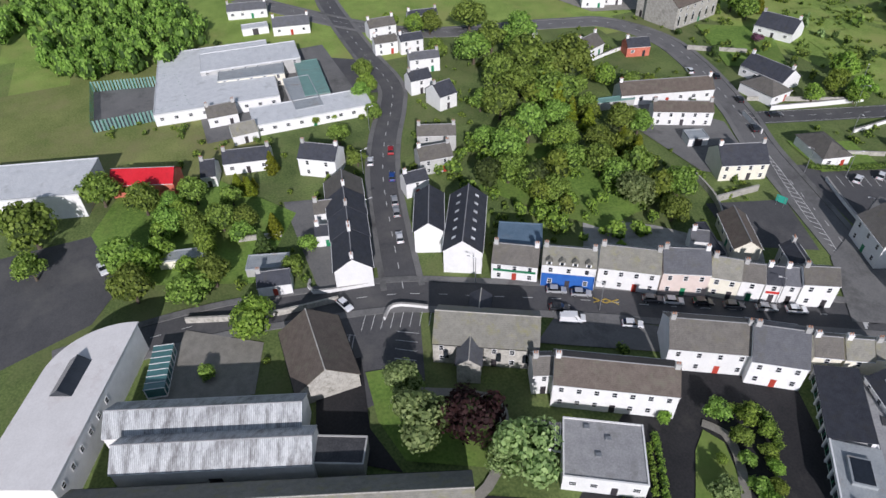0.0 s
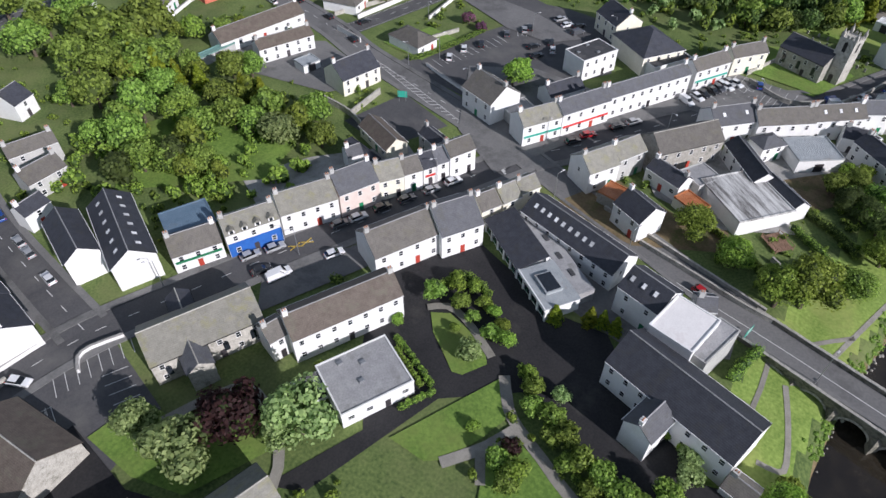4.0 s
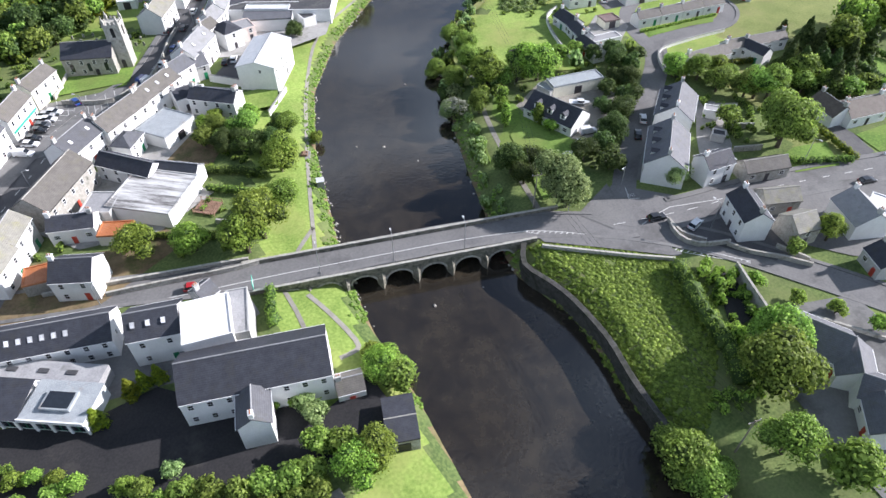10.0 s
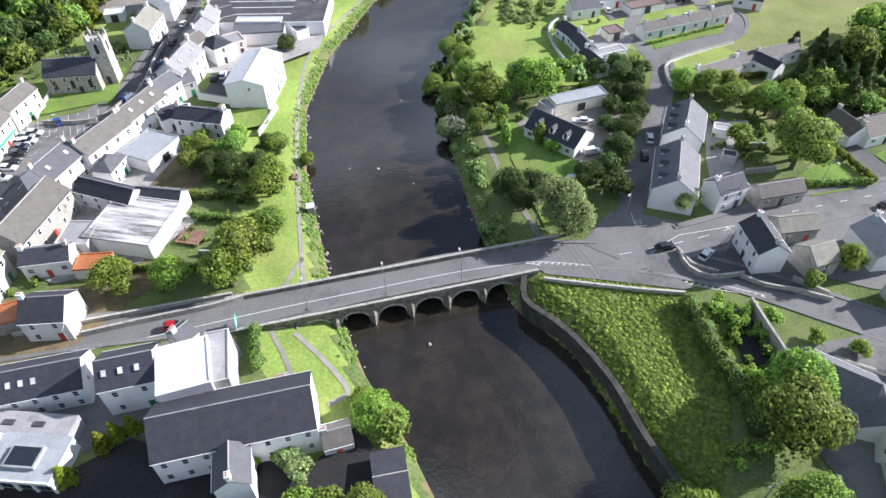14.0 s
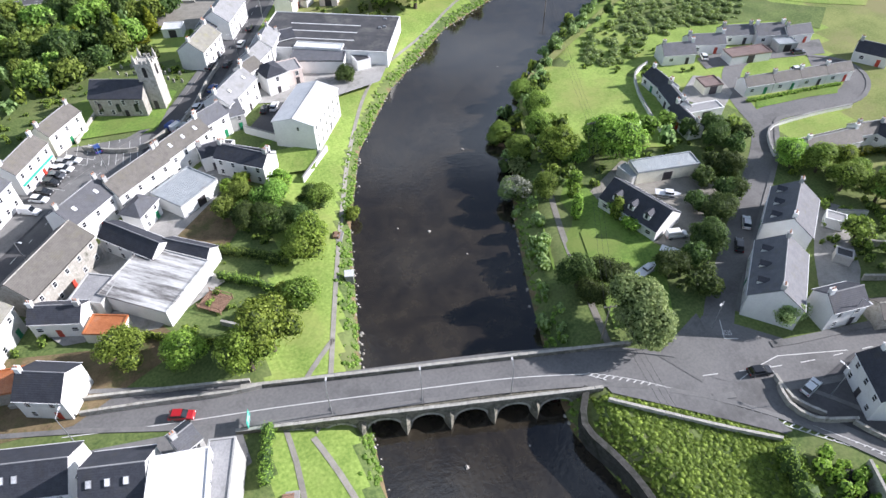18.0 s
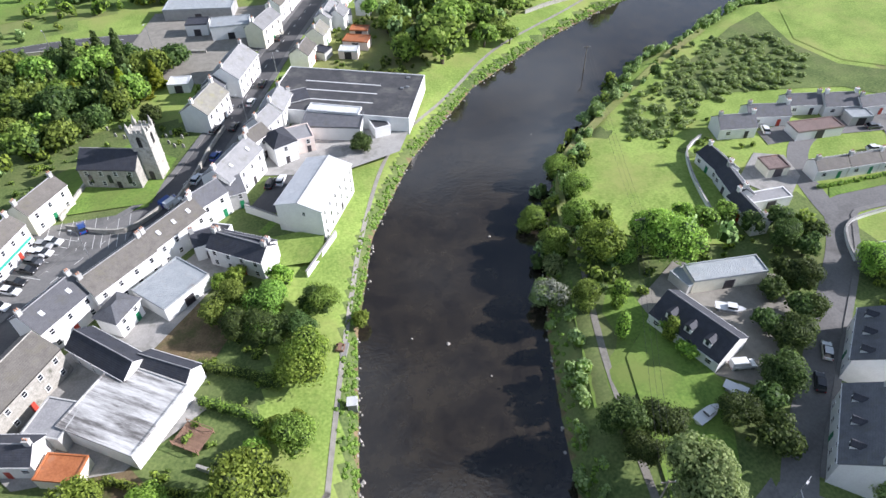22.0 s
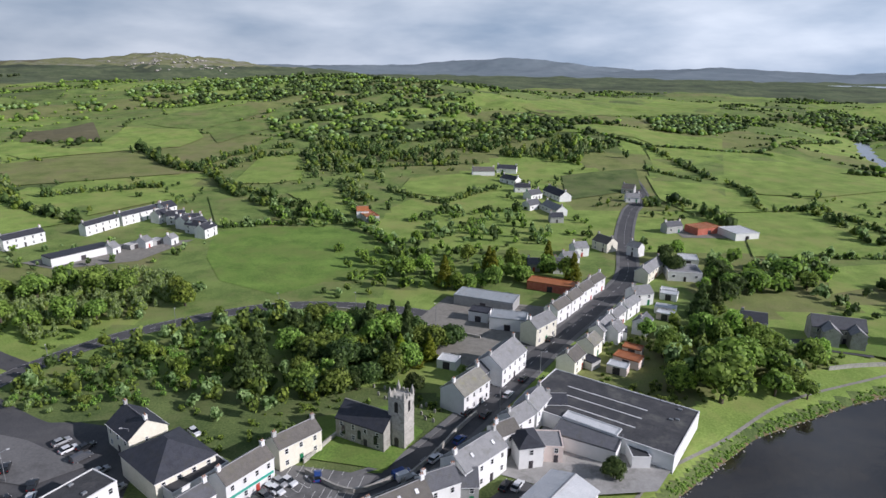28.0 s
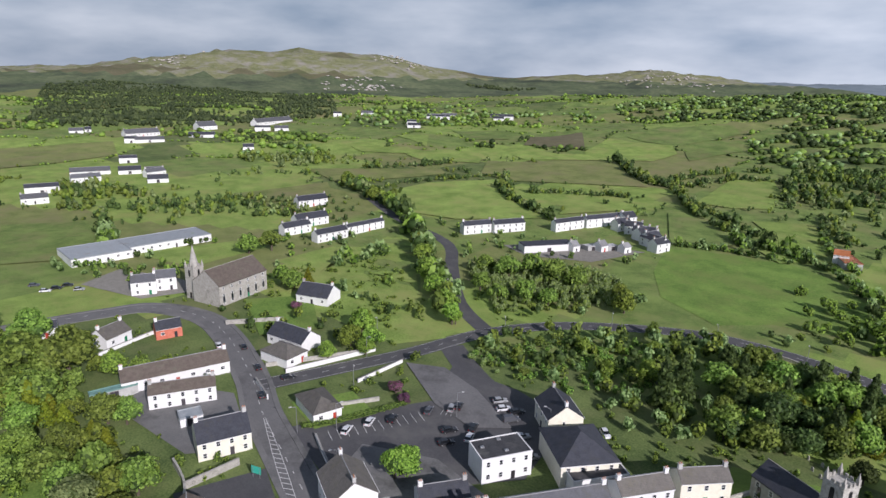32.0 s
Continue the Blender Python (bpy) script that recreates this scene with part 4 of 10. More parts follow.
for pts, w in (([(0, 31), (9, 52), (18, 72), (31, 98), (48, 123), (71, 140), (100, 161), (140, 178), (180, 196)], 0.9), ([(4, 40), (-4, 33), (-7, 28)], 0.9), ([(-9.6, 26.1), (-9.9, 19.3), (-10.9, 12.0)], 0.9), ([(-6.1, 22.3), (-4.5, 14.6), (-3.7, 7.6), (-4.6, 5.3), (-8.2, 5.1)], 1.0), ([(47, 14), (56, 40), (64, 58), (72, 74)], 1.3)):
    line = smooth_line(pts)
    ns = normals(line)
    vs = []
    for p, n in zip(line, ns):
        for o in (-w / 2, w / 2):
            q = p + n * o
            vs.append((q.x, q.y, zat(q.x, q.y) + 0.07))
    tagged(new("footpath", raw_mesh("footpath", vs, [(2 * i, 2 * i + 2, 2 * i + 3, 2 * i + 1) for i in range(len(line) - 1)], "gravel")), "narrow paved riverside footpath", "path", kind="structure")
ribbon("footpath", smooth_line([(66, 66), (75, 85), (85.6, 97.9), (100.6, 107.0), (117.4, 116.0), (140.8, 128.5), (166, 139)]), -1.1, 1.1, next_layer() + 0.02, "grass_dry", label="worn grassy track along the river", cat="path")
for pts, w in (([(-50.0, -0.5), (-46.8, -5.9), (-43.8, -8.6), (-38.1, -11.9), (-31.7, -15.7), (-23.9, -17.6), (-20.0, -17.9)], 2.0), ([(-43.8, -8.6), (-46.9, -14.0), (-49.9, -17.6), (-52.1, -20.0)], 2.0), ([(-47.5, -15.2), (-45.0, -20.3)], 1.6), ([(-69.4, 6.4), (-66.2, 8.5), (-61.8, 7.4), (-57.1, 4.4), (-53.6, 1.9)], 1.6), ([(-96, -36), (-88, -24), (-76, -30), (-72, -38)], 1.8)):
    ribbon("footpath", smooth_line(pts), -w / 2, w / 2, next_layer() + 0.02, "gravel", label="pale gravel garden path", cat="path")


# ---------------------------------------------------------------- buildings
def window_mesh(w, h):
    """A frame in one piece: a ring with a mid bar."""
    bm = bmesh.new()
    t = 0.1
    xs, zs = (-w / 2, -w / 2 + t, w / 2 - t, w / 2), (-h / 2, -h / 2 + t, -0.04, 0.04, h / 2 - t, h / 2)
    grid = [[[bm.verts.new((x, y, z)) for z in zs] for x in xs] for y in (-0.06, 0.05)]
    solid = lambda i, j: not (i == 1 and j in (1, 3))
    for i in range(3):
        for j in range(5):
            if solid(i, j):
                f = [(i, j), (i + 1, j), (i + 1, j + 1), (i, j + 1)]
                bm.faces.new([grid[0][a][b] for a, b in f])
                for di, dj, e in ((-1, 0, (0, 3)), (1, 0, (1, 2)), (0, -1, (0, 1)), (0, 1, (3, 2))):
                    ni, nj = i + di, j + dj
                    if not (0 <= ni < 3 and 0 <= nj < 5) or not solid(ni, nj):
                        p, q = f[e[0]], f[e[1]]
                        bm.faces.new((grid[0][p[0]][p[1]], grid[0][q[0]][q[1]], grid[1][q[0]][q[1]], grid[1][p[0]][p[1]]))
    bmesh.ops.recalc_face_normals(bm, faces=bm.faces)
    return mesh_of("window", bm, "pvc")


def pane_mesh(w, h):
    return box_mesh("pane", -w / 2 + 0.08, -0.03, -h / 2 + 0.08, w / 2 - 0.08, 0.03, h / 2 - 0.08, "glass_dark")


WINDOWS = {k: (window_mesh(*k), pane_mesh(*k)) for k in ((1.0, 1.35), (1.3, 1.1), (0.8, 1.1))}


def window(parent, x, y, z, turn, size=(1.0, 1.35)):
    wm, pm = WINDOWS[size]
    f = part("window", wm, parent, pose(x, y, z, 0, 0, turn))
    part("pane", pm, f)


DOOR = {}


def door(parent, x, y, turn, mat="door_dark", w=1.0, h=2.1):
    k = (mat, w, h)
    if k not in DOOR:
        bm = bmesh.new()
        box(bm, -w / 2, -0.05, 0.0, w / 2, 0.05, h)
        box(bm, -w / 2 + 0.15, -0.08, 0.25, w / 2 - 0.15, -0.05, h * 0.45)
        box(bm, -w / 2 + 0.15, -0.08, h * 0.52, w / 2 - 0.15, -0.05, h - 0.2)
        DOOR[k] = mesh_of("door", bm, mat)
    part("door", DOOR[k], parent, pose(x, y, 0.02, 0, 0, turn))


def chimney(parent, x, y, z0, z1, mat, along=0.9):
    bm = bmesh.new()
    box(bm, -along / 2, -0.35, z0, along / 2, 0.35, z1)
    box(bm, -along / 2 - 0.08, -0.43, z1, along / 2 + 0.08, 0.43, z1 + 0.14)
    c = part("chimney", mesh_of("chimney", bm, mat), parent, pose(x, y, 0))
    for o in (-0.22, 0.22):
        if "pot" not in DOOR:
            b2 = bmesh.new()
            tube(b2, (0, 0, 0), (0, 0, 0.45), 0.13, 0.1, 7)
            DOOR["pot"] = mesh_of("chimney_pot", b2, "clay")
        part("chimney_pot", DOOR["pot"], c, pose(o, 0, z1 + 0.14))


def skylight(parent, x, y, z, tilt, n=1):
    if "sky" not in DOOR:
        bm = bmesh.new()
        box(bm, -0.4, -0.55, 0, 0.4, 0.55, 0.1, 0)
        box(bm, -0.32, -0.47, 0.1, 0.32, 0.47, 0.12, 1)
        DOOR["sky"] = mesh_of("skylight", bm, "steel", "lens_clear")
    part("skylight", DOOR["sky"], parent, pose(x, y, z, tilt, 0, 0))


WORDS = {"white": "white rendered", "cream": "cream rendered", "pinkish": "pale pink rendered", "grey": "grey rendered", "blue": "bright blue painted", "red": "red painted", "dark": "dark clad", "stone": "grey stone"}
ROOFS = {"slate_dark": "dark slate roof", "slate_grey": "grey slate roof", "slate_light": "pale grey tiled roof", "slate_brown": "weathered brown-grey roof", "slate_moss": "mossy pale slate roof",
         "tile_brown": "brown tiled roof", "metal_white": "white metal roof", "metal_grey": "grey metal roof", "metal_blue": "blue-grey metal roof", "metal_green": "green metal roof", "metal_red": "bright red metal roof",
         "metal_dull": "dull brown metal roof", "metal_rust": "rusty metal roof", "felt_dark": "dark felt flat roof", "felt_grey": "stained grey flat roof", "roof_streaked": "streaked whitish flat roof", "felt_white": "streaked whitish flat roof", "membrane": "white membrane flat roof", "glassroof": "streaked translucent roof"}
PITCH = {"apartments": 0.28, "boat_house": 0.1}
BARE = ("apartments", "long_school", "slate_block", "curved_block", "long_slate", "health_centre", "court_house", "yard_hall")
PLAIN = ("market_wing", "market", "market_store", "market_annexe", "factory_unit", "warehouse", "shop_awning_roof", "flat_deck", "library_wing", "factory_low", "bank_ruin")
KINDS = {"shed": "shed", "barn": "barn", "chapel": "chapel", "church": "church", "cathedral": "church", "nave": "church", "school": "school", "warehouse": "warehouse", "shop": "shop", "hall": "hall"}


def build(form, name, x, y, turn, L, W, eave, wall, roof, dress=True):
    """A building with its front towards its own -y. form: gable, hip or flat."""
    rnd = random.Random(int(x * 7 + y * 13))
    root = new(name)
    root.matrix_world = pose(x, y, zat(x, y), 0, 0, turn)
    cat = next((v for k, v in KINDS.items() if k in name), "house")
    far = math.hypot(x + 20, y - 50) > 150
    tagged(root, "%s %s under a %s" % (WORDS[wall], name.replace("_", " "), ROOFS[roof]), cat, group="town buildings")
    hx, hy = L / 2, W / 2
    slim = 0.012
    if form == "gable":
        rise = hy * PITCH.get(name, 0.72)
        bm = bmesh.new()
        v = [bm.verts.new(p) for p in ((-hx, -hy, -0.6), (hx, -hy, -0.6), (hx, hy, -0.6), (-hx, hy, -0.6), (-hx, -hy, eave), (hx, -hy, eave), (hx, hy, eave), (-hx, hy, eave), (-hx, 0, eave + rise), (hx, 0, eave + rise))]
        for f in ((0, 1, 5, 4), (2, 3, 7, 6), (1, 2, 6, 9, 5), (3, 0, 4, 8, 7), (4, 5, 9, 8), (6, 7, 8, 9)):
            bm.faces.new([v[i] for i in f])
        bmesh.ops.translate(bm, verts=bm.verts, vec=(0, 0, 0))
        bmesh.ops.scale(bm, verts=[q for q in bm.verts if q.co.z < eave + 0.1], vec=(1, 1, 1))
        part("wall", mesh_of("wall", bm, wall), root)
        ov, th, end = 0.28, 0.16, 0.06
        sl = rise / hy
        bm = bmesh.new()
        for s in (-1, 1):
            a, b = (0, eave + rise + 0.05), (s * (hy + ov), eave - ov * sl + 0.05)
            top = [bm.verts.new(p) for p in ((-hx - end, a[0], a[1] + th), (hx + end, a[0], a[1] + th), (hx + end, b[0], b[1] + th), (-hx - end, b[0], b[1] + th))]
            low = [bm.verts.new(p) for p in ((-hx - end, a[0], a[1]), (hx + end, a[0], a[1]), (hx + end, b[0], b[1]), (-hx - end, b[0], b[1]))]
            bm.faces.new(top)
            bm.faces.new(low[::-1])
            for i in range(4):
                bm.faces.new((top[i], low[i], low[(i + 1) % 4], top[(i + 1) % 4]))
        bmesh.ops.recalc_face_normals(bm, faces=bm.faces)
        part("roof", mesh_of("roof", bm, roof), root)
        bm = bmesh.new()
        tube(bm, (-hx - end - 0.02, 0, eave + rise + 0.2), (hx + end + 0.02, 0, eave + rise + 0.2), 0.12, 0.12, 6)
        part("ridge_cap", mesh_of("ridge_cap", bm, "felt_grey" if wall != "stone" else "stone"), root)
        for s in (-1, 1):
            bm = bmesh.new()
            yy, zz = s * (hy + ov + 0.03), eave - ov * sl + 0.06
            box(bm, -hx, min(yy, yy + s * 0.1), zz, hx, max(yy, yy + s * 0.1), zz + 0.1)
            part("gutter", mesh_of("gutter", bm, "pvc" if wall != "stone" else "black"), root)
        top = eave + rise
    elif form == "hip":
        rise = min(hx, hy) * 0.62
        part("wall", box_mesh("wall", -hx, -hy, -0.6, hx, hy, eave, wall), root)
        ov = 0.4
        X, Y = hx + ov, hy + ov
        bm = bmesh.new()
        if hx >= hy:
            r = [(-(hx - hy), 0), (hx - hy + 0.01, 0)]
        else:
            r = [(0, -(hy - hx)), (0, hy - hx + 0.01)]
        v = [bm.verts.new(p) for p in ((-X, -Y, eave), (X, -Y, eave), (X, Y, eave), (-X, Y, eave), (r[0][0], r[0][1], eave + rise), (r[1][0], r[1][1], eave + rise))]
        fs = ((0, 1, 5, 4), (2, 3, 4, 5), (1, 2, 5), (3, 0, 4), (3, 2, 1, 0)) if hx >= hy else ((1, 2, 5, 4), (3, 0, 4, 5), (0, 1, 4), (2, 3, 5), (3, 2, 1, 0))
        for f in fs:
            bm.faces.new([v[i] for i in f])
        part("roof", mesh_of("roof", bm, roof), root)
        part("fascia", box_mesh("fascia", -X, -Y - 0.02, eave - 0.2, X, -Y + 0.04, eave - 0.01, "pvc"), root)
        top = eave + rise
    else:
        bm = bmesh.new()
        box(bm, -hx, -hy, -0.6, hx, hy, eave - 0.35)
        part("wall", mesh_of("wall", bm, wall), root)
        bm = bmesh.new()
        box(bm, -hx - 0.02, -hy - 0.02, eave - 0.35, hx + 0.02, hy + 0.02, eave - 0.12)
        part("roof", mesh_of("roof", bm, roof), root)
        bm = bmesh.new()
        w = 0.22
        for a in ((-hx - 0.05, -hy - 0.05, hx + 0.05, -hy + w), (-hx - 0.05, hy - w, hx + 0.05, hy + 0.05), (-hx - 0.05, -hy + w, -hx + w, hy - w), (hx - w, -hy + w, hx + 0.05, hy - w)):
            box(bm, a[0], a[1], eave - 0.34, a[2], a[3], eave + 0.08)
        part("parapet", mesh_of("parapet", bm, wall if roof.startswith("felt") or roof == "membrane" else roof), root)
        top = eave
        if dress and L * W > 60 and roof.startswith("felt"):
            for _ in range(3):
                vx, vy = rnd.uniform(-hx + 1, hx - 1), rnd.uniform(-hy + 1, hy - 1)
                bm = bmesh.new()
                box(bm, -0.5, -0.4, 0, 0.5, 0.4, 0.3)
                box(bm, -0.42, -0.32, 0.3, 0.42, 0.32, 0.36)
                part("roof_vent", mesh_of("roof_vent", bm, "steel"), root, pose(vx, vy, eave - 0.12))
    if name in PLAIN:
        return root
    if not dress or "shed" in name or "barn" in name or "lean" in name:
        if L > 5:
            door(root, 0, -hy - slim, 0, "door_dark", 2.2, min(2.4, eave - 0.4))
        return root
    # openings in rows by storey, front and back, and chimneys
    storeys = 1 if eave < 4.3 else (2 if eave < 7.6 else 3)
    size = (1.0, 1.35) if storeys > 1 else (1.3, 1.1)
    n = max(1, int(L / (3.0 if not far else 4.0)))
    pitch = L / n
    stories_z = [eave * (k + 0.55) / storeys for k in range(storeys)]
    dcol = rnd.choice(["door_red", "door_green", "door_dark", "door_dark"])
    for s, turn_w in ((-1, 0), (1, 180)):
        if far and s > 0:
            continue
        if s > 0 and storeys == 1:
            continue
        for k in range(n):
            px = -hx + pitch * (k + 0.5)
            for j, wz in enumerate(stories_z):
                if j == 0 and s < 0 and k == n // 2:
                    door(root, px, s * (hy + slim), turn_w, dcol)
                    continue
                window(root, px, s * (hy + slim), wz, turn_w, size)
    if form == "gable":
        if storeys > 1 and not far:
            for s, turn_w in ((-1, 270), (1, 90)):
                if rnd.random() < 0.35:
                    window(root, s * (hx + slim), rnd.uniform(-0.3, 0.3) * W * 0.5, stories_z[-1], turn_w, (0.8, 1.1))
        if wall != "stone" and eave > 3.0 and name not in BARE:
            rise_at = eave + rise
            ends = [-hx + 0.6] if L < 9 else [-hx + 0.6, hx - 0.6]
            for cx in ends:
                chimney(root, cx, 0, rise_at - 0.8, rise_at + 1.1, "white" if rnd.random() < 0.4 else "grey")
    return root



build("gable", "green_shop", -118.3, -4.0, 56.5, 10.0, 7.1, 4.6, "white", "slate_brown")
build("gable", "blue_house", -111.1, 4.9, 57.5, 11.3, 6.3, 6.4, "white", "slate_moss")
build("gable", "cream_terrace", -105.7, 16.5, 55.1, 12.6, 7.9, 5.8, "white", "slate_moss")
build("gable", "slate_house", -100.1, 26.1, 60.8, 9.6, 8.5, 6.3, "pinkish", "slate_grey")
build("gable", "cream_house", -95.2, 33.0, 50.8, 6.0, 7.0, 5.5, "cream", "slate_moss")
build("gable", "cream_house", -91.9, 37.1, 54.0, 4.4, 6.1, 5.4, "white", "slate_brown")
build("gable", "shop_house", -89.8, 40.9, 55.5, 3.4, 6.1, 5.0, "white", "slate_dark")
build("gable", "shop_house", -87.9, 43.7, 55.8, 3.3, 5.9, 5.2, "white", "slate_grey")
build("gable", "corner_house", -85.0, 47.6, 60.5, 7.0, 5.8, 6.3, "white", "slate_brown")
build("gable", "white_terrace", -82.0, 16.7, 59.1, 14.9, 9.0, 6.0, "white", "slate_brown")
build("gable", "white_terrace", -74.8, 26.2, 54.0, 9.5, 10.5, 6.3, "white", "slate_grey")
build("gable", "low_house", -71.5, 35.0, 58.7, 5.0, 5.9, 5.0, "cream", "slate_brown")
build("gable", "low_house", -68.7, 39.5, 59.2, 4.8, 6.0, 5.0, "cream", "slate_moss")
build("gable", "corner_shop", -66.2, 44.5, 58.7, 5.1, 5.1, 4.8, "cream", "slate_moss")
build("gable", "convent", -81.1, -4.6, 58.4, 21.3, 7.6, 6.5, "white", "tile_brown")
build("gable", "convent_wing", -88.7, -14.6, 67.8, 4.1, 5.0, 5.6, "white", "slate_brown")
build("flat", "annexe", -70.2, -13.8, 58.6, 13.2, 11.0, 4.0, "white", "felt_grey")
build("gable", "chapel", -100.8, -19.8, 60.2, 19.9, 9.8, 5.6, "stone", "slate_moss")
build("gable", "chapel_transept", -97.7, -24.9, 151.6, 8.1, 4.4, 5.0, "stone", "slate_grey")
build("gable", "chapel_porch", -107.6, -18.0, 149.2, 6.2, 4.0, 4.6, "stone", "slate_dark")
build("flat", "blue_shed", -123.0, -0.5, 59.7, 9.9, 8.5, 5.6, "grey", "metal_blue")
build("gable", "court_house", -131.6, -10.0, 151.2, 21.4, 8.4, 6.2, "white", "slate_dark")
build("gable", "court_house", -138.8, -16.2, -23.0, 15.1, 6.6, 6.2, "white", "slate_dark")
build("gable", "street_house", -132.7, -37.1, 166.4, 10.7, 8.1, 5.4, "white", "slate_dark")
build("gable", "street_house", -141.9, -35.0, 167.7, 8.2, 8.6, 5.4, "grey", "slate_dark")
build("gable", "street_house", -149.9, -33.3, 168.2, 8.0, 9.0, 5.4, "grey", "slate_dark")
build("gable", "street_house", -158.0, -31.5, 167.8, 7.7, 9.1, 5.2, "cream", "slate_brown")
build("gable", "villa", -176.7, -32.4, 54.9, 10.6, 7.3, 5.6, "white", "slate_dark")
build("gable", "bungalow", -187.2, -50.7, 77.7, 12.9, 6.2, 3.6, "white", "slate_dark")
build("gable", "bungalow", -184.8, -61.2, 76.8, 3.9, 7.6, 3.6, "white", "slate_dark")
build("gable", "cottage", -134.9, -54.2, 76.8, 7.2, 5.1, 3.2, "white", "slate_dark")
build("gable", "back_house", -153.3, -37.2, 77.4, 6.4, 5.0, 4.6, "white", "slate_brown")
build("gable", "back_house", -145.7, -39.4, 73.9, 5.5, 4.0, 3.6, "white", "slate_dark")
build("flat", "low_shed", -152.1, -72.0, 75.7, 9.8, 3.5, 2.8, "cream", "metal_grey")
build("flat", "low_shed", -141.7, -54.4, 71.3, 9.2, 4.9, 2.6, "grey", "metal_grey")
build("gable", "red_shed", -187.3, -77.2, 68.4, 16.5, 7.1, 4.2, "red", "metal_red")
build("flat", "warehouse", -194.3, -106.3, 73.6, 33.7, 17.0, 7.0, "white", "metal_white")
build("flat", "school_block", -244.7, -51.4, 84.0, 38.3, 48.3, 4.0, "white", "metal_white")
build("flat", "school_block", -251.0, -38.5, 84.6, 33.6, 15.7, 5.4, "grey", "metal_white")
build("flat", "school_block", -207.9, -27.6, 86.4, 36.4, 11.9, 3.6, "white", "metal_white")
build("flat", "school_block", -240.1, -40.0, 80.9, 21.8, 9.6, 4.6, "cream", "metal_grey")
build("flat", "school_block", -228.8, -22.1, 84.6, 8.0, 27.3, 3.6, "grey", "metal_green")
build("flat", "school_block", -219.1, -27.5, 87.6, 8.6, 23.5, 3.6, "white", "metal_grey")
build("gable", "school_house", -217.2, -53.4, 88.2, 9.0, 6.5, 3.4, "white", "slate_brown")
build("gable", "school_house", -203.7, -49.1, 91.2, 7.4, 6.1, 3.0, "white", "slate_moss")
build("gable", "road_house", -174.5, 0.7, 67.6, 11.0, 5.3, 5.2, "grey", "slate_brown")
build("gable", "road_house", -165.0, -4.2, 83.0, 9.2, 6.4, 4.6, "grey", "slate_brown")
build("gable", "road_house", -156.3, -13.2, 89.6, 6.2, 4.7, 4.6, "white", "slate_dark")
build("gable", "road_house", -197.9, 12.2, 101.7, 6.5, 7.9, 4.8, "white", "slate_dark")
build("gable", "road_house", -210.3, 9.2, 91.3, 7.4, 5.8, 5.0, "white", "slate_dark")
build("gable", "road_house", -224.3, 16.8, 79.3, 10.6, 4.6, 5.0, "white", "slate_grey")
build("gable", "road_house", -241.4, 18.4, 85.2, 8.6, 4.8, 5.0, "white", "slate_dark")
build("gable", "road_house", -244.6, 9.6, 85.2, 8.5, 4.8, 4.6, "white", "slate_brown")
build("gable", "road_house", -260.6, 13.4, 89.2, 10.7, 6.2, 4.6, "white", "slate_brown")
build("gable", "road_house", -262.7, 31.6, 81.2, 11.9, 4.0, 5.0, "white", "slate_dark")
build("gable", "road_house", -280.5, -17.2, 77.8, 14.3, 6.9, 3.6, "white", "slate_grey")
build("gable", "road_house", -305.6, -30.1, 77.3, 16.1, 5.7, 3.6, "white", "slate_grey")
build("flat", "road_shed", -286.3, -30.7, 83.9, 10.2, 5.3, 2.8, "white", "metal_white")
build("gable", "hall", -109.8, -51.0, 178.5, 16.1, 11.6, 3.6, "stone", "tile_brown")
build("flat", "factory_low", -87.9, -53.1, 64.4, 8.6, 5.2, 4.0, "grey", "felt_dark")
build("gable", "main_shop", -73.7, 69.3, 53.1, 11.4, 6.7, 6.0, "white", "slate_moss")
build("gable", "main_shop", -66.0, 79.4, 56.4, 14.9, 6.1, 6.6, "white", "slate_grey")
build("gable", "main_shop", -54.2, 97.3, 55.6, 27.0, 5.2, 6.6, "white", "slate_grey")
build("gable", "main_shop", -42.2, 116.4, 55.1, 12.5, 5.7, 6.2, "white", "slate_brown")
build("gable", "main_shop", -34.0, 129.1, 47.0, 11.6, 5.5, 5.8, "cream", "slate_brown")
build("gable", "pub_house", -88.7, 74.2, -24.9, 11.7, 9.9, 6.2, "white", "slate_brown")
build("flat", "pub_annexe", -80.9, 74.5, 56.9, 7.7, 6.1, 3.4, "grey", "felt_grey")
build("flat", "office", -72.7, 107.1, 60.8, 12.6, 8.1, 6.4, "white", "felt_dark")
build("hip", "library", -60.1, 121.0, 50.4, 13.7, 15.8, 5.8, "cream", "slate_dark")
build("flat", "library_wing", -52.4, 116.5, 54.7, 13.6, 4.4, 4.2, "white", "felt_dark")
build("gable", "shop_store", -74.2, 88.3, 56.0, 11.0, 6.0, 3.6, "white", "slate_dark")
build("flat", "pub_annexe", -72.5, 77.5, 56.0, 9.0, 5.5, 3.4, "white", "felt_grey")
build("gable", "garda_house", -72.5, 132.9, -39.8, 11.4, 9.3, 5.6, "cream", "slate_dark")
build("gable", "pub_row", -54.9, 58.8, 54.9, 8.3, 7.6, 6.0, "white", "slate_moss")
build("gable", "pub_row", -50.4, 65.9, 58.6, 8.3, 6.5, 6.3, "grey", "slate_moss")
build("gable", "pub_row", -39.4, 77.0, 47.5, 17.6, 8.3, 6.2, "stone", "slate_brown")
build("gable", "row_house", -31.5, 92.5, 40.1, 11.9, 7.8, 6.0, "white", "slate_grey")
build("gable", "row_house", -20.1, 98.4, 33.7, 14.6, 6.9, 5.8, "white", "slate_brown")
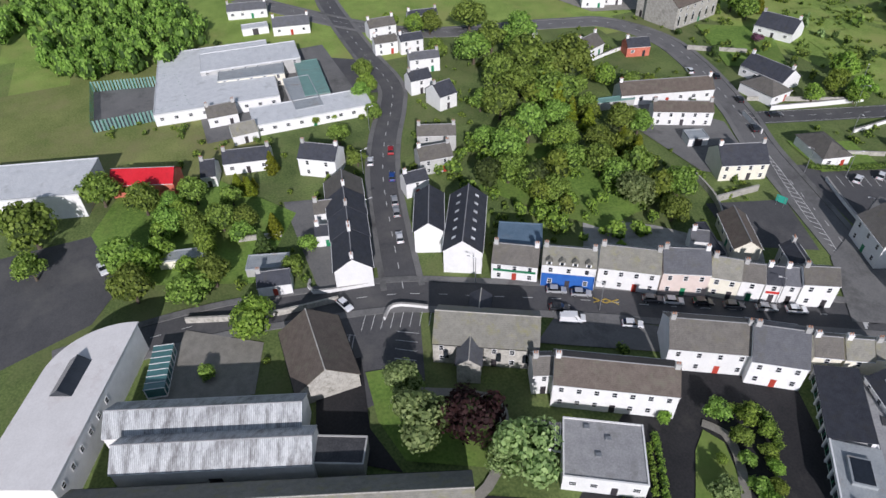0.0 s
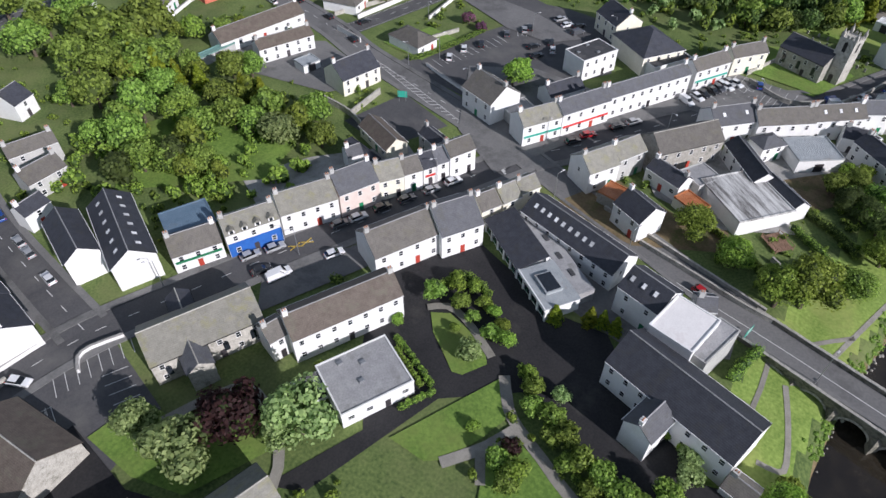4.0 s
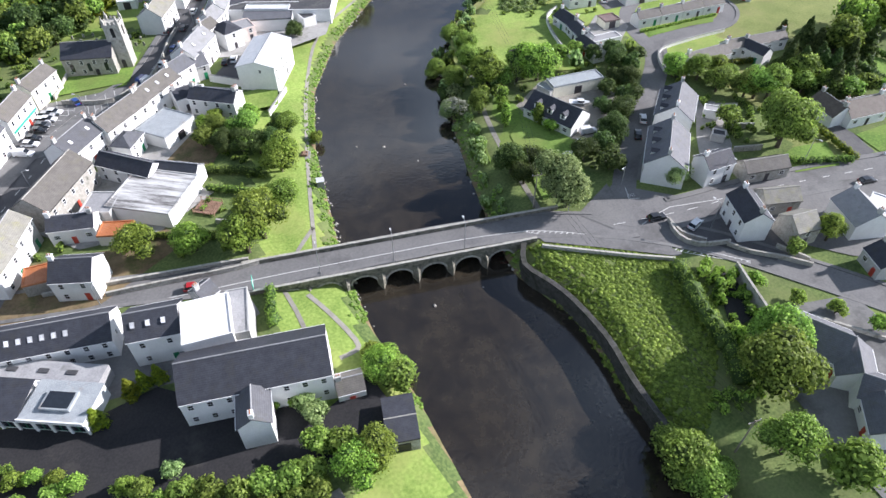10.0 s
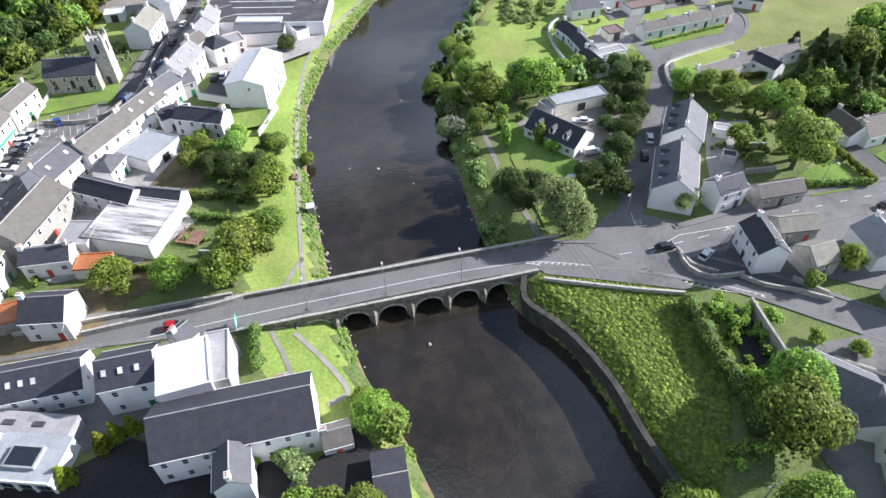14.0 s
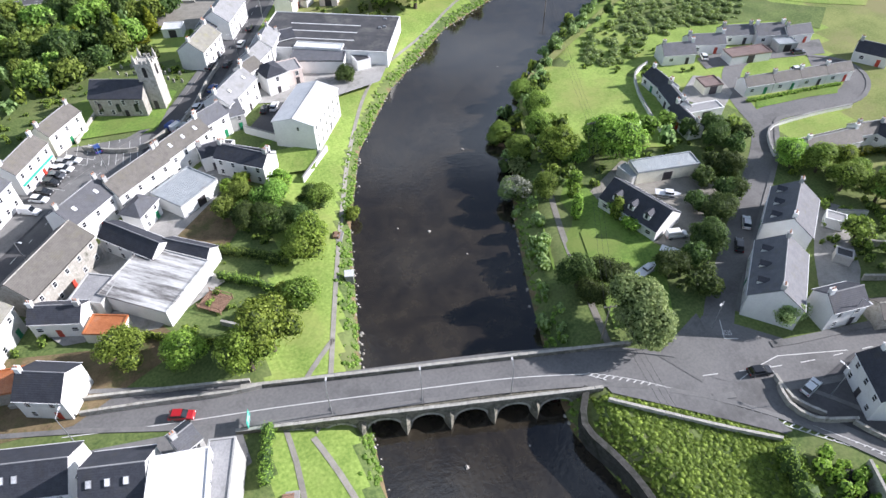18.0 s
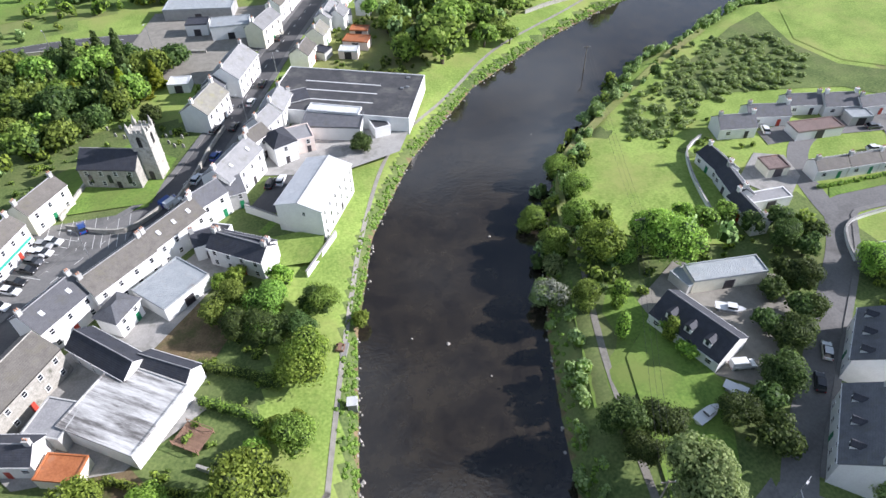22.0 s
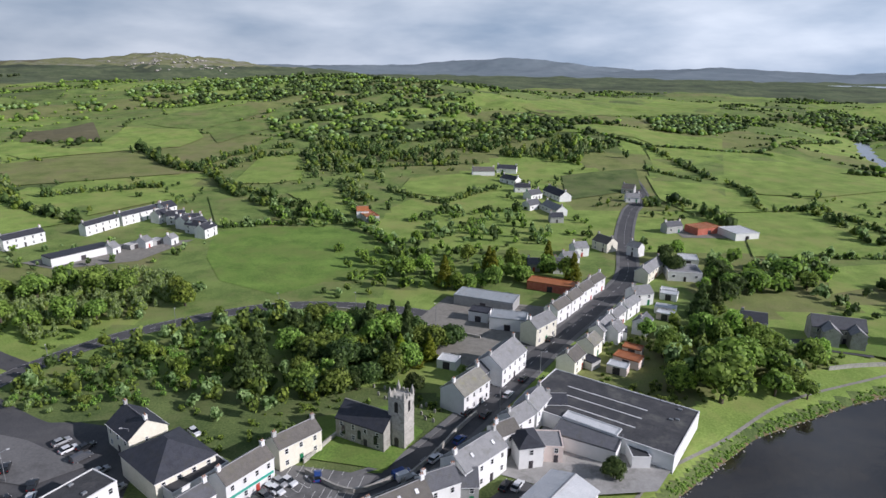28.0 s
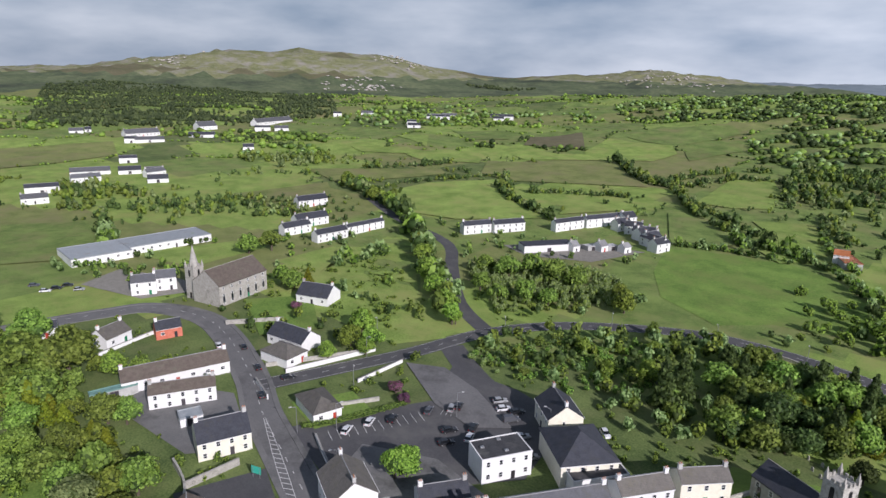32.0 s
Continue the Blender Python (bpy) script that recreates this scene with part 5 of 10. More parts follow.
build("gable", "row_house", -8.5, 106.4, 34.8, 13.6, 6.6, 6.0, "white", "slate_brown")
build("gable", "row_house", -0.2, 113.3, 28.2, 7.9, 5.9, 6.0, "white", "slate_grey")
build("gable", "row_house", 7.9, 122.2, 46.1, 14.2, 7.4, 6.6, "white", "slate_light")
build("gable", "row_house", 15.3, 132.6, 33.2, 5.9, 5.4, 6.2, "white", "slate_brown")
build("gable", "row_house", 19.0, 139.0, 46.0, 7.4, 6.0, 6.0, "white", "slate_light")
build("gable", "row_house", 24.1, 146.2, 59.4, 9.2, 6.4, 6.0, "white", "slate_light")
build("hip", "back_house", 20.4, 129.3, 12.1, 5.8, 7.6, 5.6, "white", "slate_dark")
build("flat", "cream_store", 25.8, 131.4, -2.2, 6.6, 6.9, 4.4, "pinkish", "felt_grey")
build("flat", "market", 43.7, 146.2, -34.2, 40.4, 23.6, 4.3, "white", "felt_dark")
build("flat", "market_annexe", 35.8, 133.9, -28.3, 15.6, 7.6, 4.2, "white", "slate_grey")
build("flat", "market_wing", 46.8, 130.2, -0.1, 4.3, 8.0, 4.1, "white", "felt_dark")
build("flat", "market_store", 37.7, 138.1, -35.4, 14.2, 3.5, 4.7, "white", "metal_white")
build("gable", "market_gable", 30.6, 149.1, 0.4, 5.5, 4.9, 4.6, "white", "slate_dark")
build("gable", "apartments", 22.7, 105.4, 50.7, 18.0, 10.6, 7.6, "white", "metal_white")
build("gable", "yard_house", 5.4, 116.3, 2.8, 6.0, 6.7, 4.4, "grey", "slate_grey")
build("gable", "yard_house", -2.9, 101.7, 1.6, 5.1, 4.9, 4.2, "white", "slate_dark")
build("gable", "yard_house", 4.5, 95.7, -42.1, 12.6, 4.3, 4.6, "white", "slate_dark")
build("gable", "north_house", 6.9, 154.8, 53.5, 12.4, 7.8, 5.8, "white", "slate_moss")
build("gable", "north_house", 18.2, 172.3, 57.5, 15.9, 9.0, 5.8, "white", "slate_light")
build("gable", "north_house", 11.8, 167.4, 59.3, 6.7, 6.0, 4.4, "white", "slate_grey")
build("gable", "north_house", 32.9, 197.6, 48.5, 12.3, 6.5, 6.4, "cream", "slate_light")
build("flat", "rust_shed", -4.2, 193.3, -20.2, 7.3, 9.4, 3.0, "red", "metal_rust")
build("flat", "yard_shed", 2.5, 176.5, -19.7, 6.1, 5.0, 2.8, "white", "metal_white")
build("flat", "yard_shed", 23.8, 206.9, -13.6, 12.6, 7.8, 4.8, "white", "metal_grey")
build("flat", "yard_shed", 17.3, 228.0, -21.5, 23.5, 9.8, 4.2, "grey", "metal_grey")
build("flat", "yard_shed", 14.0, 213.3, -18.8, 7.1, 5.8, 4.2, "white", "slate_dark")
build("gable", "far_terrace", 42.4, 215.1, 52.6, 10.7, 5.5, 5.6, "white", "slate_brown")
build("gable", "far_terrace", 48.9, 224.5, 54.8, 10.3, 5.6, 5.6, "white", "slate_brown")
build("gable", "far_terrace", 55.3, 234.1, 52.3, 10.0, 5.4, 5.6, "white", "slate_brown")
build("gable", "far_terrace", 62.1, 244.4, 52.4, 10.8, 5.1, 5.4, "white", "slate_brown")
build("flat", "red_long_shed", 45.4, 246.3, -23.1, 19.2, 7.6, 3.6, "red", "metal_rust")
build("gable", "mansion", 135.4, 200.7, -18.2, 16.7, 8.0, 5.4, "stone", "slate_grey")
build("gable", "street_house", 39.8, 175.8, 55.0, 8, 6, 4.6, "cream", "slate_brown")
build("gable", "street_house", 47.8, 186.6, 55.0, 7, 6, 4.6, "cream", "slate_moss")
build("gable", "street_house", 58.4, 197.4, 55.0, 6.5, 5.5, 4.6, "white", "slate_light")
build("gable", "street_house", 70.2, 204.2, 55.0, 7, 5, 4.6, "white", "slate_grey")
build("flat", "low_shed", 62.0, 186.7, -30.0, 6.0, 4.0, 2.8, "pinkish", "metal_rust")
build("flat", "low_shed", 53.9, 174.0, -30.0, 6.0, 4.0, 2.8, "pinkish", "metal_white")
build("flat", "low_shed", 82.5, 216.6, -30.0, 6.0, 4.0, 2.8, "pinkish", "metal_white")
build("flat", "low_shed", 91.9, 241.5, -30.0, 6.0, 4.0, 2.8, "pinkish", "metal_white")
build("gable", "mansion_gable", 131.5, 198.0, 72.0, 9.0, 5.0, 5.2, "stone", "slate_light")
build("gable", "mansion_gable", 139.0, 195.6, 72.0, 9.0, 4.6, 5.2, "stone", "slate_light")
build("gable", "mansion_wing", 111.1, 209.4, -18.9, 8.8, 7.0, 3.6, "white", "slate_dark")
build("gable", "nave", -17.5, 137.7, -27.8, 14.1, 8.3, 5.6, "stone", "slate_dark")
build("gable", "sea_row", 98.4, 20.4, -145.6, 13.4, 9.1, 5.4, "white", "slate_grey")
build("gable", "sea_row", 81.9, 9.1, -142.3, 15.7, 9.3, 5.4, "white", "slate_grey")
build("gable", "dormer_bungalow", 74.4, 38.8, -76.6, 14.8, 8.7, 3.0, "white", "slate_dark")
build("flat", "farm_shed", 89.1, 47.5, -15.2, 15.4, 4.7, 3.6, "cream", "metal_grey")
build("flat", "farm_lean", 81.8, 50.0, 5.8, 4.4, 4.9, 2.6, "grey", "metal_grey")
build("gable", "bank_house", 87.4, -0.1, -12.4, 7.5, 5.5, 5.2, "white", "slate_dark")
build("gable", "bank_bungalow", 97.9, -6.4, -22.1, 11.3, 4.6, 3.2, "stone", "slate_brown")
build("gable", "roadside_bungalow", 139.6, -5.8, -16.0, 12.5, 7.5, 3.2, "white", "tile_brown")
build("gable", "bungalow_wing", 133.6, -1.4, 74.0, 9.0, 6.5, 3.2, "white", "tile_brown")
build("flat", "bank_store", 158.0, -9.5, -20.0, 11.0, 8.0, 4.2, "white", "metal_white")
build("gable", "cottage", 113.7, 76.3, -97.4, 9.1, 5.4, 3.2, "white", "slate_dark")
build("gable", "cottage", 111.0, 68.0, -108.5, 9.5, 4.7, 3.2, "white", "slate_dark")
build("gable", "cottage", 106.9, 59.5, -101.1, 10.3, 4.0, 3.2, "white", "slate_dark")
build("gable", "cottage", 129.7, 87.7, -19.8, 9.9, 6.0, 3.2, "white", "slate_grey")
build("gable", "cottage", 141.2, 88.2, -23.2, 11.4, 5.4, 3.2, "white", "slate_grey")
build("gable", "cottage", 153.8, 88.2, -22.6, 9.6, 5.1, 3.2, "white", "slate_grey")
build("gable", "cottage", 162.7, 83.8, -22.4, 9.3, 6.1, 3.2, "white", "slate_grey")
build("gable", "cottage", 170.2, 79.6, -14.1, 8.6, 4.9, 3.2, "white", "slate_grey")
build("gable", "cottage", 136.4, 64.0, -13.7, 8.4, 4.4, 3.2, "white", "slate_brown")
build("gable", "cottage", 144.7, 62.0, -13.1, 8.2, 4.4, 3.2, "white", "slate_brown")
build("gable", "cottage", 152.9, 60.1, -13.1, 8.2, 4.4, 3.2, "white", "slate_brown")
build("gable", "cottage", 161.1, 58.2, -13.1, 8.2, 4.4, 3.2, "white", "slate_brown")
build("gable", "cottage", 179.5, 60.0, -60.0, 9.0, 6.0, 3.2, "white", "slate_dark")
build("flat", "cottage_shed", 126.0, 70.5, -14.0, 5.5, 5.0, 2.8, "cream", "metal_dull")
build("flat", "cottage_shed", 163.0, 77.0, -20.0, 6.0, 4.0, 2.8, "grey", "metal_grey")
build("flat", "yard_shed", 109.0, 16.5, -55.0, 4.0, 3.0, 2.6, "white", "felt_grey")
build("flat", "yard_shed", 101.5, 8.5, -55.0, 3.2, 2.6, 2.4, "grey", "felt_dark")
build("flat", "cottage_shed", 148.4, 78.1, -14.0, 13.1, 5.0, 2.8, "white", "metal_dull")
build("flat", "cottage_shed", 115.3, 61.8, -11.9, 10.0, 3.7, 2.6, "white", "felt_grey")
build("gable", "bank_terrace", 129.5, 35.3, -9.4, 15.1, 5.3, 3.6, "white", "slate_brown")
build("gable", "bank_terrace", 148.5, 32.5, -16.2, 21.1, 4.6, 3.6, "white", "slate_brown")
build("gable", "bank_terrace", 144.6, 29.2, -91.3, 8.8, 4.4, 3.6, "white", "slate_dark")
build("gable", "long_school", -22.0, 6.8, -21.3, 24.0, 10.2, 6.6, "white", "slate_dark")
build("flat", "flat_block", -25.5, 18.6, 73.3, 9.5, 8.2, 9.0, "white", "membrane")
build("flat", "flat_deck", -20.3, 18.6, 69.4, 10.5, 3.9, 7.4, "grey", "felt_grey")
build("gable", "slate_block", -32.8, 24.9, -20.5, 8.9, 7.6, 7.2, "white", "slate_dark")
build("gable", "gable_block", -23.4, 26.2, 21.2, 3.5, 4.0, 7.6, "grey", "slate_grey")
build("gable", "curved_block", -50.3, 35.2, -20.9, 24.5, 7.8, 4.8, "white", "slate_dark")
build("gable", "low_wing", -10.1, -2.6, -18.2, 4.7, 4.0, 3.4, "white", "slate_brown")
build("gable", "boat_house", -6.7, -13.1, -23.7, 5.2, 7.8, 3.6, "stone", "slate_dark", False)
build("flat", "factory_unit", -21.9, 65.5, 44.3, 13.8, 15.0, 4.2, "white", "roof_streaked")
build("flat", "factory_unit", -32.4, 68.1, 54.0, 6.9, 6.6, 4.0, "grey", "felt_grey")
build("gable", "long_slate", -23.5, 77.9, -53.7, 14.7, 5.3, 4.4, "white", "slate_dark")
build("gable", "long_slate", -14.5, 70.6, -43.7, 10.5, 4.6, 3.6, "white", "slate_dark")
build("gable", "small_white_house", -38.8, 64.6, -25.2, 9.4, 5.0, 4.2, "white", "slate_dark")
build("flat", "rust_shed", -32.0, 59.1, 59.7, 4.5, 6.6, 2.8, "cream", "metal_rust")
build("gable", "gable_house", -41.3, 48.3, -30.8, 8.0, 7.2, 5.4, "white", "slate_dark")
build("flat", "rust_lean", -48.2, 53.8, 75.6, 5.2, 5.0, 3.2, "stone", "metal_rust")
build("flat", "white_shed", -11.1, 91.5, 32.3, 11.0, 9.3, 3.8, "white", "metal_grey")
build("hip", "yard_house", -21.1, 88.2, 46.6, 6.3, 4.9, 4.4, "white", "slate_grey")
build("gable", "river_house", 3.6, 94.3, -46.2, 13.0, 5.5, 5.0, "white", "slate_dark")
build("flat", "riverside_flat", -0.1, 101.9, 54.5, 5.0, 4.6, 4.4, "white", "felt_dark")
build("hip", "bungalow", -124.8, 94.6, 75.1, 8.0, 12.6, 3.2, "white", "slate_brown")
build("gable", "bungalow", -166.0, 116.4, 8.2, 16.2, 8.8, 3.4, "white", "slate_dark")
build("gable", "bungalow", -193.7, 148.4, 21.5, 14.2, 10.4, 3.4, "white", "slate_dark")
build("hip", "bungalow", -158.4, 107.1, 96.6, 8.7, 12.2, 3.2, "white", "slate_brown")
build("gable", "villa_row", -170.8, 77.3, 72.6, 29.9, 7.5, 3.8, "white", "tile_brown")
build("gable", "villa_row", -156.5, 72.3, 62.7, 17.4, 5.5, 4.6, "white", "tile_brown")
build("flat", "villa_shed", -172.4, 60.0, 77.7, 12.2, 2.7, 3.0, "grey", "metal_green")
build("gable", "stone_house", -128.8, 68.1, 69.6, 12.5, 9.3, 4.8, "cream", "slate_dark")
build("flat", "garden_shed", -144.9, 68.3, 71.0, 5.7, 4.9, 2.8, "white", "metal_grey")
build("gable", "cathedral", -224.2, 127.7, 103.2, 25.7, 14.5, 8.5, "stone", "tile_brown")
build("gable", "cathedral_transept", -228.4, 138.1, -10.6, 15.6, 4.0, 8.0, "stone", "tile_brown")
build("gable", "parochial", -251.4, 104.3, 63.1, 9.4, 6.5, 5.6, "white", "slate_grey")
build("gable", "parochial", -250.9, 112.9, 65.8, 8.7, 6.8, 5.6, "white", "slate_grey")
build("flat", "school_long", -318.1, 110.6, 84.8, 26.8, 24.6, 4.0, "white", "metal_grey")
build("flat", "school_long", -317.7, 144.9, 85.9, 41.4, 19.8, 4.0, "white", "metal_grey")
build("gable", "small_house", -210.7, 74.6, 109.9, 10.1, 8.0, 3.6, "white", "slate_brown")
build("gable", "small_house", -231.8, 62.1, 71.4, 6.6, 5.1, 3.6, "white", "slate_dark")
build("gable", "brick_house", -203.3, 90.7, 73.5, 8.4, 6.0, 3.6, "red", "slate_dark")
build("gable", "estate_terrace", -217.0, 280.4, 64.3, 18.1, 5.4, 5.2, "white", "slate_dark")
build("gable", "estate_terrace", -205.8, 296.0, 62.9, 20.0, 5.6, 5.2, "white", "slate_dark")
build("gable", "estate_terrace", -182.5, 324.4, 70.4, 21.5, 4.7, 5.2, "white", "slate_dark")
build("gable", "estate_terrace", -171.7, 347.9, 65.8, 27.8, 5.0, 5.2, "white", "slate_dark")
build("gable", "estate_terrace", -162.3, 360.3, 67.1, 8.9, 7.8, 5.2, "white", "slate_dark")
build("gable", "estate_house", -140.2, 338.0, 9.7, 13.6, 6.6, 4.6, "white", "slate_dark")
build("gable", "estate_house", -129.1, 324.4, -21.7, 15.7, 6.3, 4.6, "white", "slate_dark")
build("flat", "site_shed", -168.4, 278.6, 55.2, 27.8, 8.8, 4.2, "white", "slate_dark")
build("gable", "site_house", -157.4, 287.0, 73.6, 4.8, 6.1, 3.4, "white", "slate_light")
build("gable", "site_house", -146.8, 297.8, 73.0, 5.0, 6.1, 3.4, "white", "slate_light")
build("gable", "site_house", -136.4, 304.2, 72.2, 5.0, 4.9, 3.4, "white", "slate_light")
build("gable", "estate_house", -149.7, 343.5, 20, 10.0, 6.5, 4.8, "white", "slate_dark")
build("gable", "estate_house", -140.3, 335.2, 70, 10.0, 6.5, 4.8, "white", "slate_dark")
build("gable", "estate_house", -133.1, 329.2, 70, 10.0, 6.5, 4.8, "white", "slate_dark")
build("gable", "estate_house", -124.3, 319.4, 72, 10.0, 6.5, 4.8, "white", "slate_dark")
build("gable", "estate_house", -158.8, 346.1, 66, 10.0, 6.5, 4.8, "white", "slate_dark")
build("flat", "site_shed", -160.3, 290.2, 66.0, 7.0, 5.0, 2.6, "grey", "felt_white", False)
build("flat", "site_shed", -151.7, 296.0, 66.0, 7.0, 5.0, 2.6, "grey", "felt_white", False)
build("flat", "site_shed", -144.0, 303.3, 66.0, 7.0, 5.0, 2.6, "grey", "felt_white", False)
build("gable", "close_house", -289.6, 206.8, 86.0, 17.3, 6.4, 4.6, "white", "slate_dark")
build("gable", "close_house", -299.2, 224.5, 82.8, 20.9, 7.9, 4.6, "white", "slate_dark")
build("gable", "close_house", -339.6, 256.1, 81.0, 21.5, 7.4, 4.6, "white", "slate_dark")
build("gable", "close_house", -265.2, 212.1, 85.9, 20.0, 5.8, 4.6, "white", "slate_dark")
build("gable", "close_house", -265.2, 237.3, 86.2, 26.3, 4.0, 4.6, "white", "slate_dark")
build("gable", "hamlet_house", -469.0, 130.6, 77.4, 15.7, 7.1, 4.0, "white", "slate_grey")
build("gable", "hamlet_house", -517.5, 180.1, 78.5, 20.6, 6.8, 4.0, "white", "slate_grey")
build("gable", "hamlet_house", -735.4, 320.1, 90.4, 38.5, 12.1, 4.0, "white", "slate_grey")
build("gable", "hamlet_house", -751.0, 407.4, 90.2, 24.4, 15.0, 4.0, "white", "slate_grey")
build("gable", "hamlet_house", -758.3, 510.0, 102.5, 68.1, 12.6, 4.0, "white", "slate_grey")
build("gable", "hamlet_house", -509.9, 229.5, 94.2, 16.3, 6.9, 4.0, "white", "slate_grey")
build("flat", "farm_barn", 145.2, 342.7, 22.0, 16.3, 10.4, 4.0, "red", "metal_rust")
build("flat", "farm_barn", 161.3, 334.5, 13.4, 14.4, 15.6, 4.0, "white", "metal_white")
build("gable", "farm_house", 127.8, 342.3, 17.8, 10.4, 5.8, 4.0, "grey", "slate_grey")
build("flat", "far_red_shed", -44.4, 362.4, 25.3, 8.2, 16.6, 3.5, "grey", "metal_rust")
build("gable", "health_centre", 61.8, -42.8, -68.8, 9.4, 8.9, 3.4, "white", "slate_grey")
build("gable", "health_centre", 61.8, -49.4, -141.9, 7.7, 6.3, 3.4, "white", "slate_grey")
build("gable", "health_centre", 59.9, -54.3, -60.9, 5.6, 6.4, 3.4, "white", "slate_grey")
build("gable", "health_centre", 55.6, -58.0, -139.4, 7.5, 5.2, 3.4, "white", "slate_grey")
build("gable", "bank_house", 79.0, -15.4, -120.0, 9.3, 6.0, 5.6, "white", "slate_dark")
build("gable", "bank_store", 90.0, -15.4, -27.0, 8.5, 5.0, 3.8, "stone", "slate_moss")
build("gable", "bank_stone_house", 85.3, -23.5, -17.0, 5.9, 6.0, 4.4, "stone", "slate_moss")
build("gable", "bank_store", 99.4, -28.9, 62.0, 9.4, 8.0, 4.0, "white", "slate_light")
build("flat", "bank_store", 106.1, -29.5, -72.8, 3.9, 6.4, 3.4, "white", "metal_white")
build("gable", "bank_house", 91.1, -39.3, -119.0, 6.0, 6.0, 3.4, "grey", "slate_dark")
build("gable", "yard_hall", -105.2, 47.0, -26.7, 13.1, 5.9, 3.4, "cream", "tile_brown")
build("flat", "back_extension", -106.3, 39.5, -19.5, 11.6, 2.3, 3.2, "grey", "slate_dark")
build("gable", "back_extension", -92.7, 50.8, -23.6, 7.4, 4.0, 4.4, "grey", "slate_dark")
build("gable", "back_extension", -107.1, 36.7, 55.5, 3.9, 4.0, 4.2, "white", "slate_grey")
build("gable", "street_house", 77.5, 233.0, 17.0, 8.5, 6.7, 4.6, "white", "slate_light")
build("gable", "street_house", 91.3, 264.6, 53.9, 21.2, 6.0, 4.8, "cream", "slate_light")
build("flat", "street_store", 105.8, 265.0, -8.4, 14.1, 13.1, 4.2, "white", "felt_grey")
build("flat", "low_shed", 91.0, 237.8, -26.3, 6.6, 5.2, 2.8, "white", "metal_white")
build("flat", "low_shed", 84.5, 222.4, -26.2, 7.6, 4.6, 2.8, "white", "metal_white")
build("gable", "street_house", 94.4, 296.8, -49.7, 6.4, 5.4, 4.8, "white", "slate_light")
build("gable", "street_house", 81.5, 306.0, -56.7, 10.2, 7.5, 4.4, "cream", "slate_brown")
build("gable", "street_house", 66.5, 295.9, 17.3, 7.5, 6.3, 4.4, "white", "slate_light")
build("gable", "street_house", 58.6, 279.5, 16.0, 7.7, 6.3, 4.2, "white", "slate_light")
build("gable", "street_house", 54.1, 269.4, -7.4, 8.8, 6.9, 4.0, "white", "slate_grey")
build("gable", "small_house", 41.1, 272.0, -2.7, 5.8, 5.8, 3.4, "grey", "slate_grey")
build("gable", "hamlet_house", 31.0, 500.0, -176.4, 17.6, 7.6, 3.4, "white", "slate_brown")
build("gable", "hamlet_house", 50.9, 508.6, 167.6, 15.9, 7.4, 3.4, "white", "slate_dark")
build("gable", "hamlet_house", 50.3, 471.8, -50.1, 15.6, 7.1, 3.4, "white", "slate_dark")
build("gable", "hamlet_house", 56.0, 445.4, 2.5, 11.2, 6.5, 3.4, "white", "slate_dark")
build("gable", "hamlet_house", 61.0, 425.1, 39.3, 11.2, 7.3, 3.4, "white", "slate_grey")
build("gable", "hamlet_house", 78.0, 428.2, -70.5, 23.7, 9.0, 3.4, "white", "slate_dark")
build("gable", "hamlet_house", 56.2, 394.9, 36.9, 10.0, 7.4, 3.4, "white", "slate_grey")
build("gable", "hamlet_house", 69.1, 385.6, -70.3, 19.5, 7.6, 3.4, "white", "slate_light")
build("gable", "hamlet_house", 66.4, 362.0, 3.5, 7.8, 6.0, 3.4, "grey", "slate_dark")
build("gable", "hamlet_house", 133.1, 448.5, -27.5, 8.7, 8.1, 3.4, "grey", "slate_brown")
build("gable", "hamlet_house", 127.8, 420.6, -5.8, 9.4, 6.3, 3.4, "white", "slate_light")
build("flat", "farm_tent_shed", 116.1, 286.0, -14.4, 8.7, 9.7, 3.0, "white", "metal_white")
build("gable", "street_house", 55.0, 199.5, 57.3, 12.3, 5.2, 4.8, "white", "slate_light")
build("gable", "street_house", 62.2, 210.1, 54.7, 10.3, 4.2, 4.8, "white", "slate_light")
build("gable", "street_house", 69.6, 220.3, 50.8, 11.4, 4.7, 4.8, "white", "slate_light")
build("flat", "low_shed", 58.5, 179.4, -35.2, 8.2, 5.1, 3.0, "pinkish", "metal_rust")
build("flat", "low_shed", 46.2, 177.5, -48.5, 4.5, 4.5, 2.8, "grey", "slate_dark")
build("flat", "low_shed", 61.1, 199.8, -15.0, 4.9, 5.3, 3.4, "white", "slate_grey")


# white houses and farms scattered over the far slopes
build("gable", "farmhouse", -498.1, 144.2, 74, 21, 6, 4.6, "white", "slate_dark", False)
build("gable", "farmhouse", -546.9, 194.5, 70, 29, 8, 3.0, "white", "slate_grey", False)
build("gable", "farmhouse", -531.3, 219.1, 68, 17, 8, 3.0, "white", "slate_dark", False)
build("gable", "farmhouse", -588.7, 242.5, 68, 15, 6, 4.6, "white", "slate_dark", False)
build("gable", "farmhouse", -518.7, 233.0, 66, 14, 8, 3.0, "white", "slate_grey", False)
build("gable", "farmhouse", -484.9, 220.5, 66, 15, 8, 3.0, "white", "slate_dark", False)
build("gable", "farmhouse", -690.4, 289.6, 67, 13, 6, 4.6, "white", "slate_dark", False)
build("gable", "farmhouse", -681.4, 305.2, 66, 29, 8, 3.0, "white", "slate_grey", False)
build("gable", "farmhouse", -690.0, 369.5, 62, 29, 8, 3.0, "white", "slate_dark", False)
build("gable", "farmhouse", -704.2, 459.3, 57, 19, 6, 4.6, "white", "slate_dark", False)
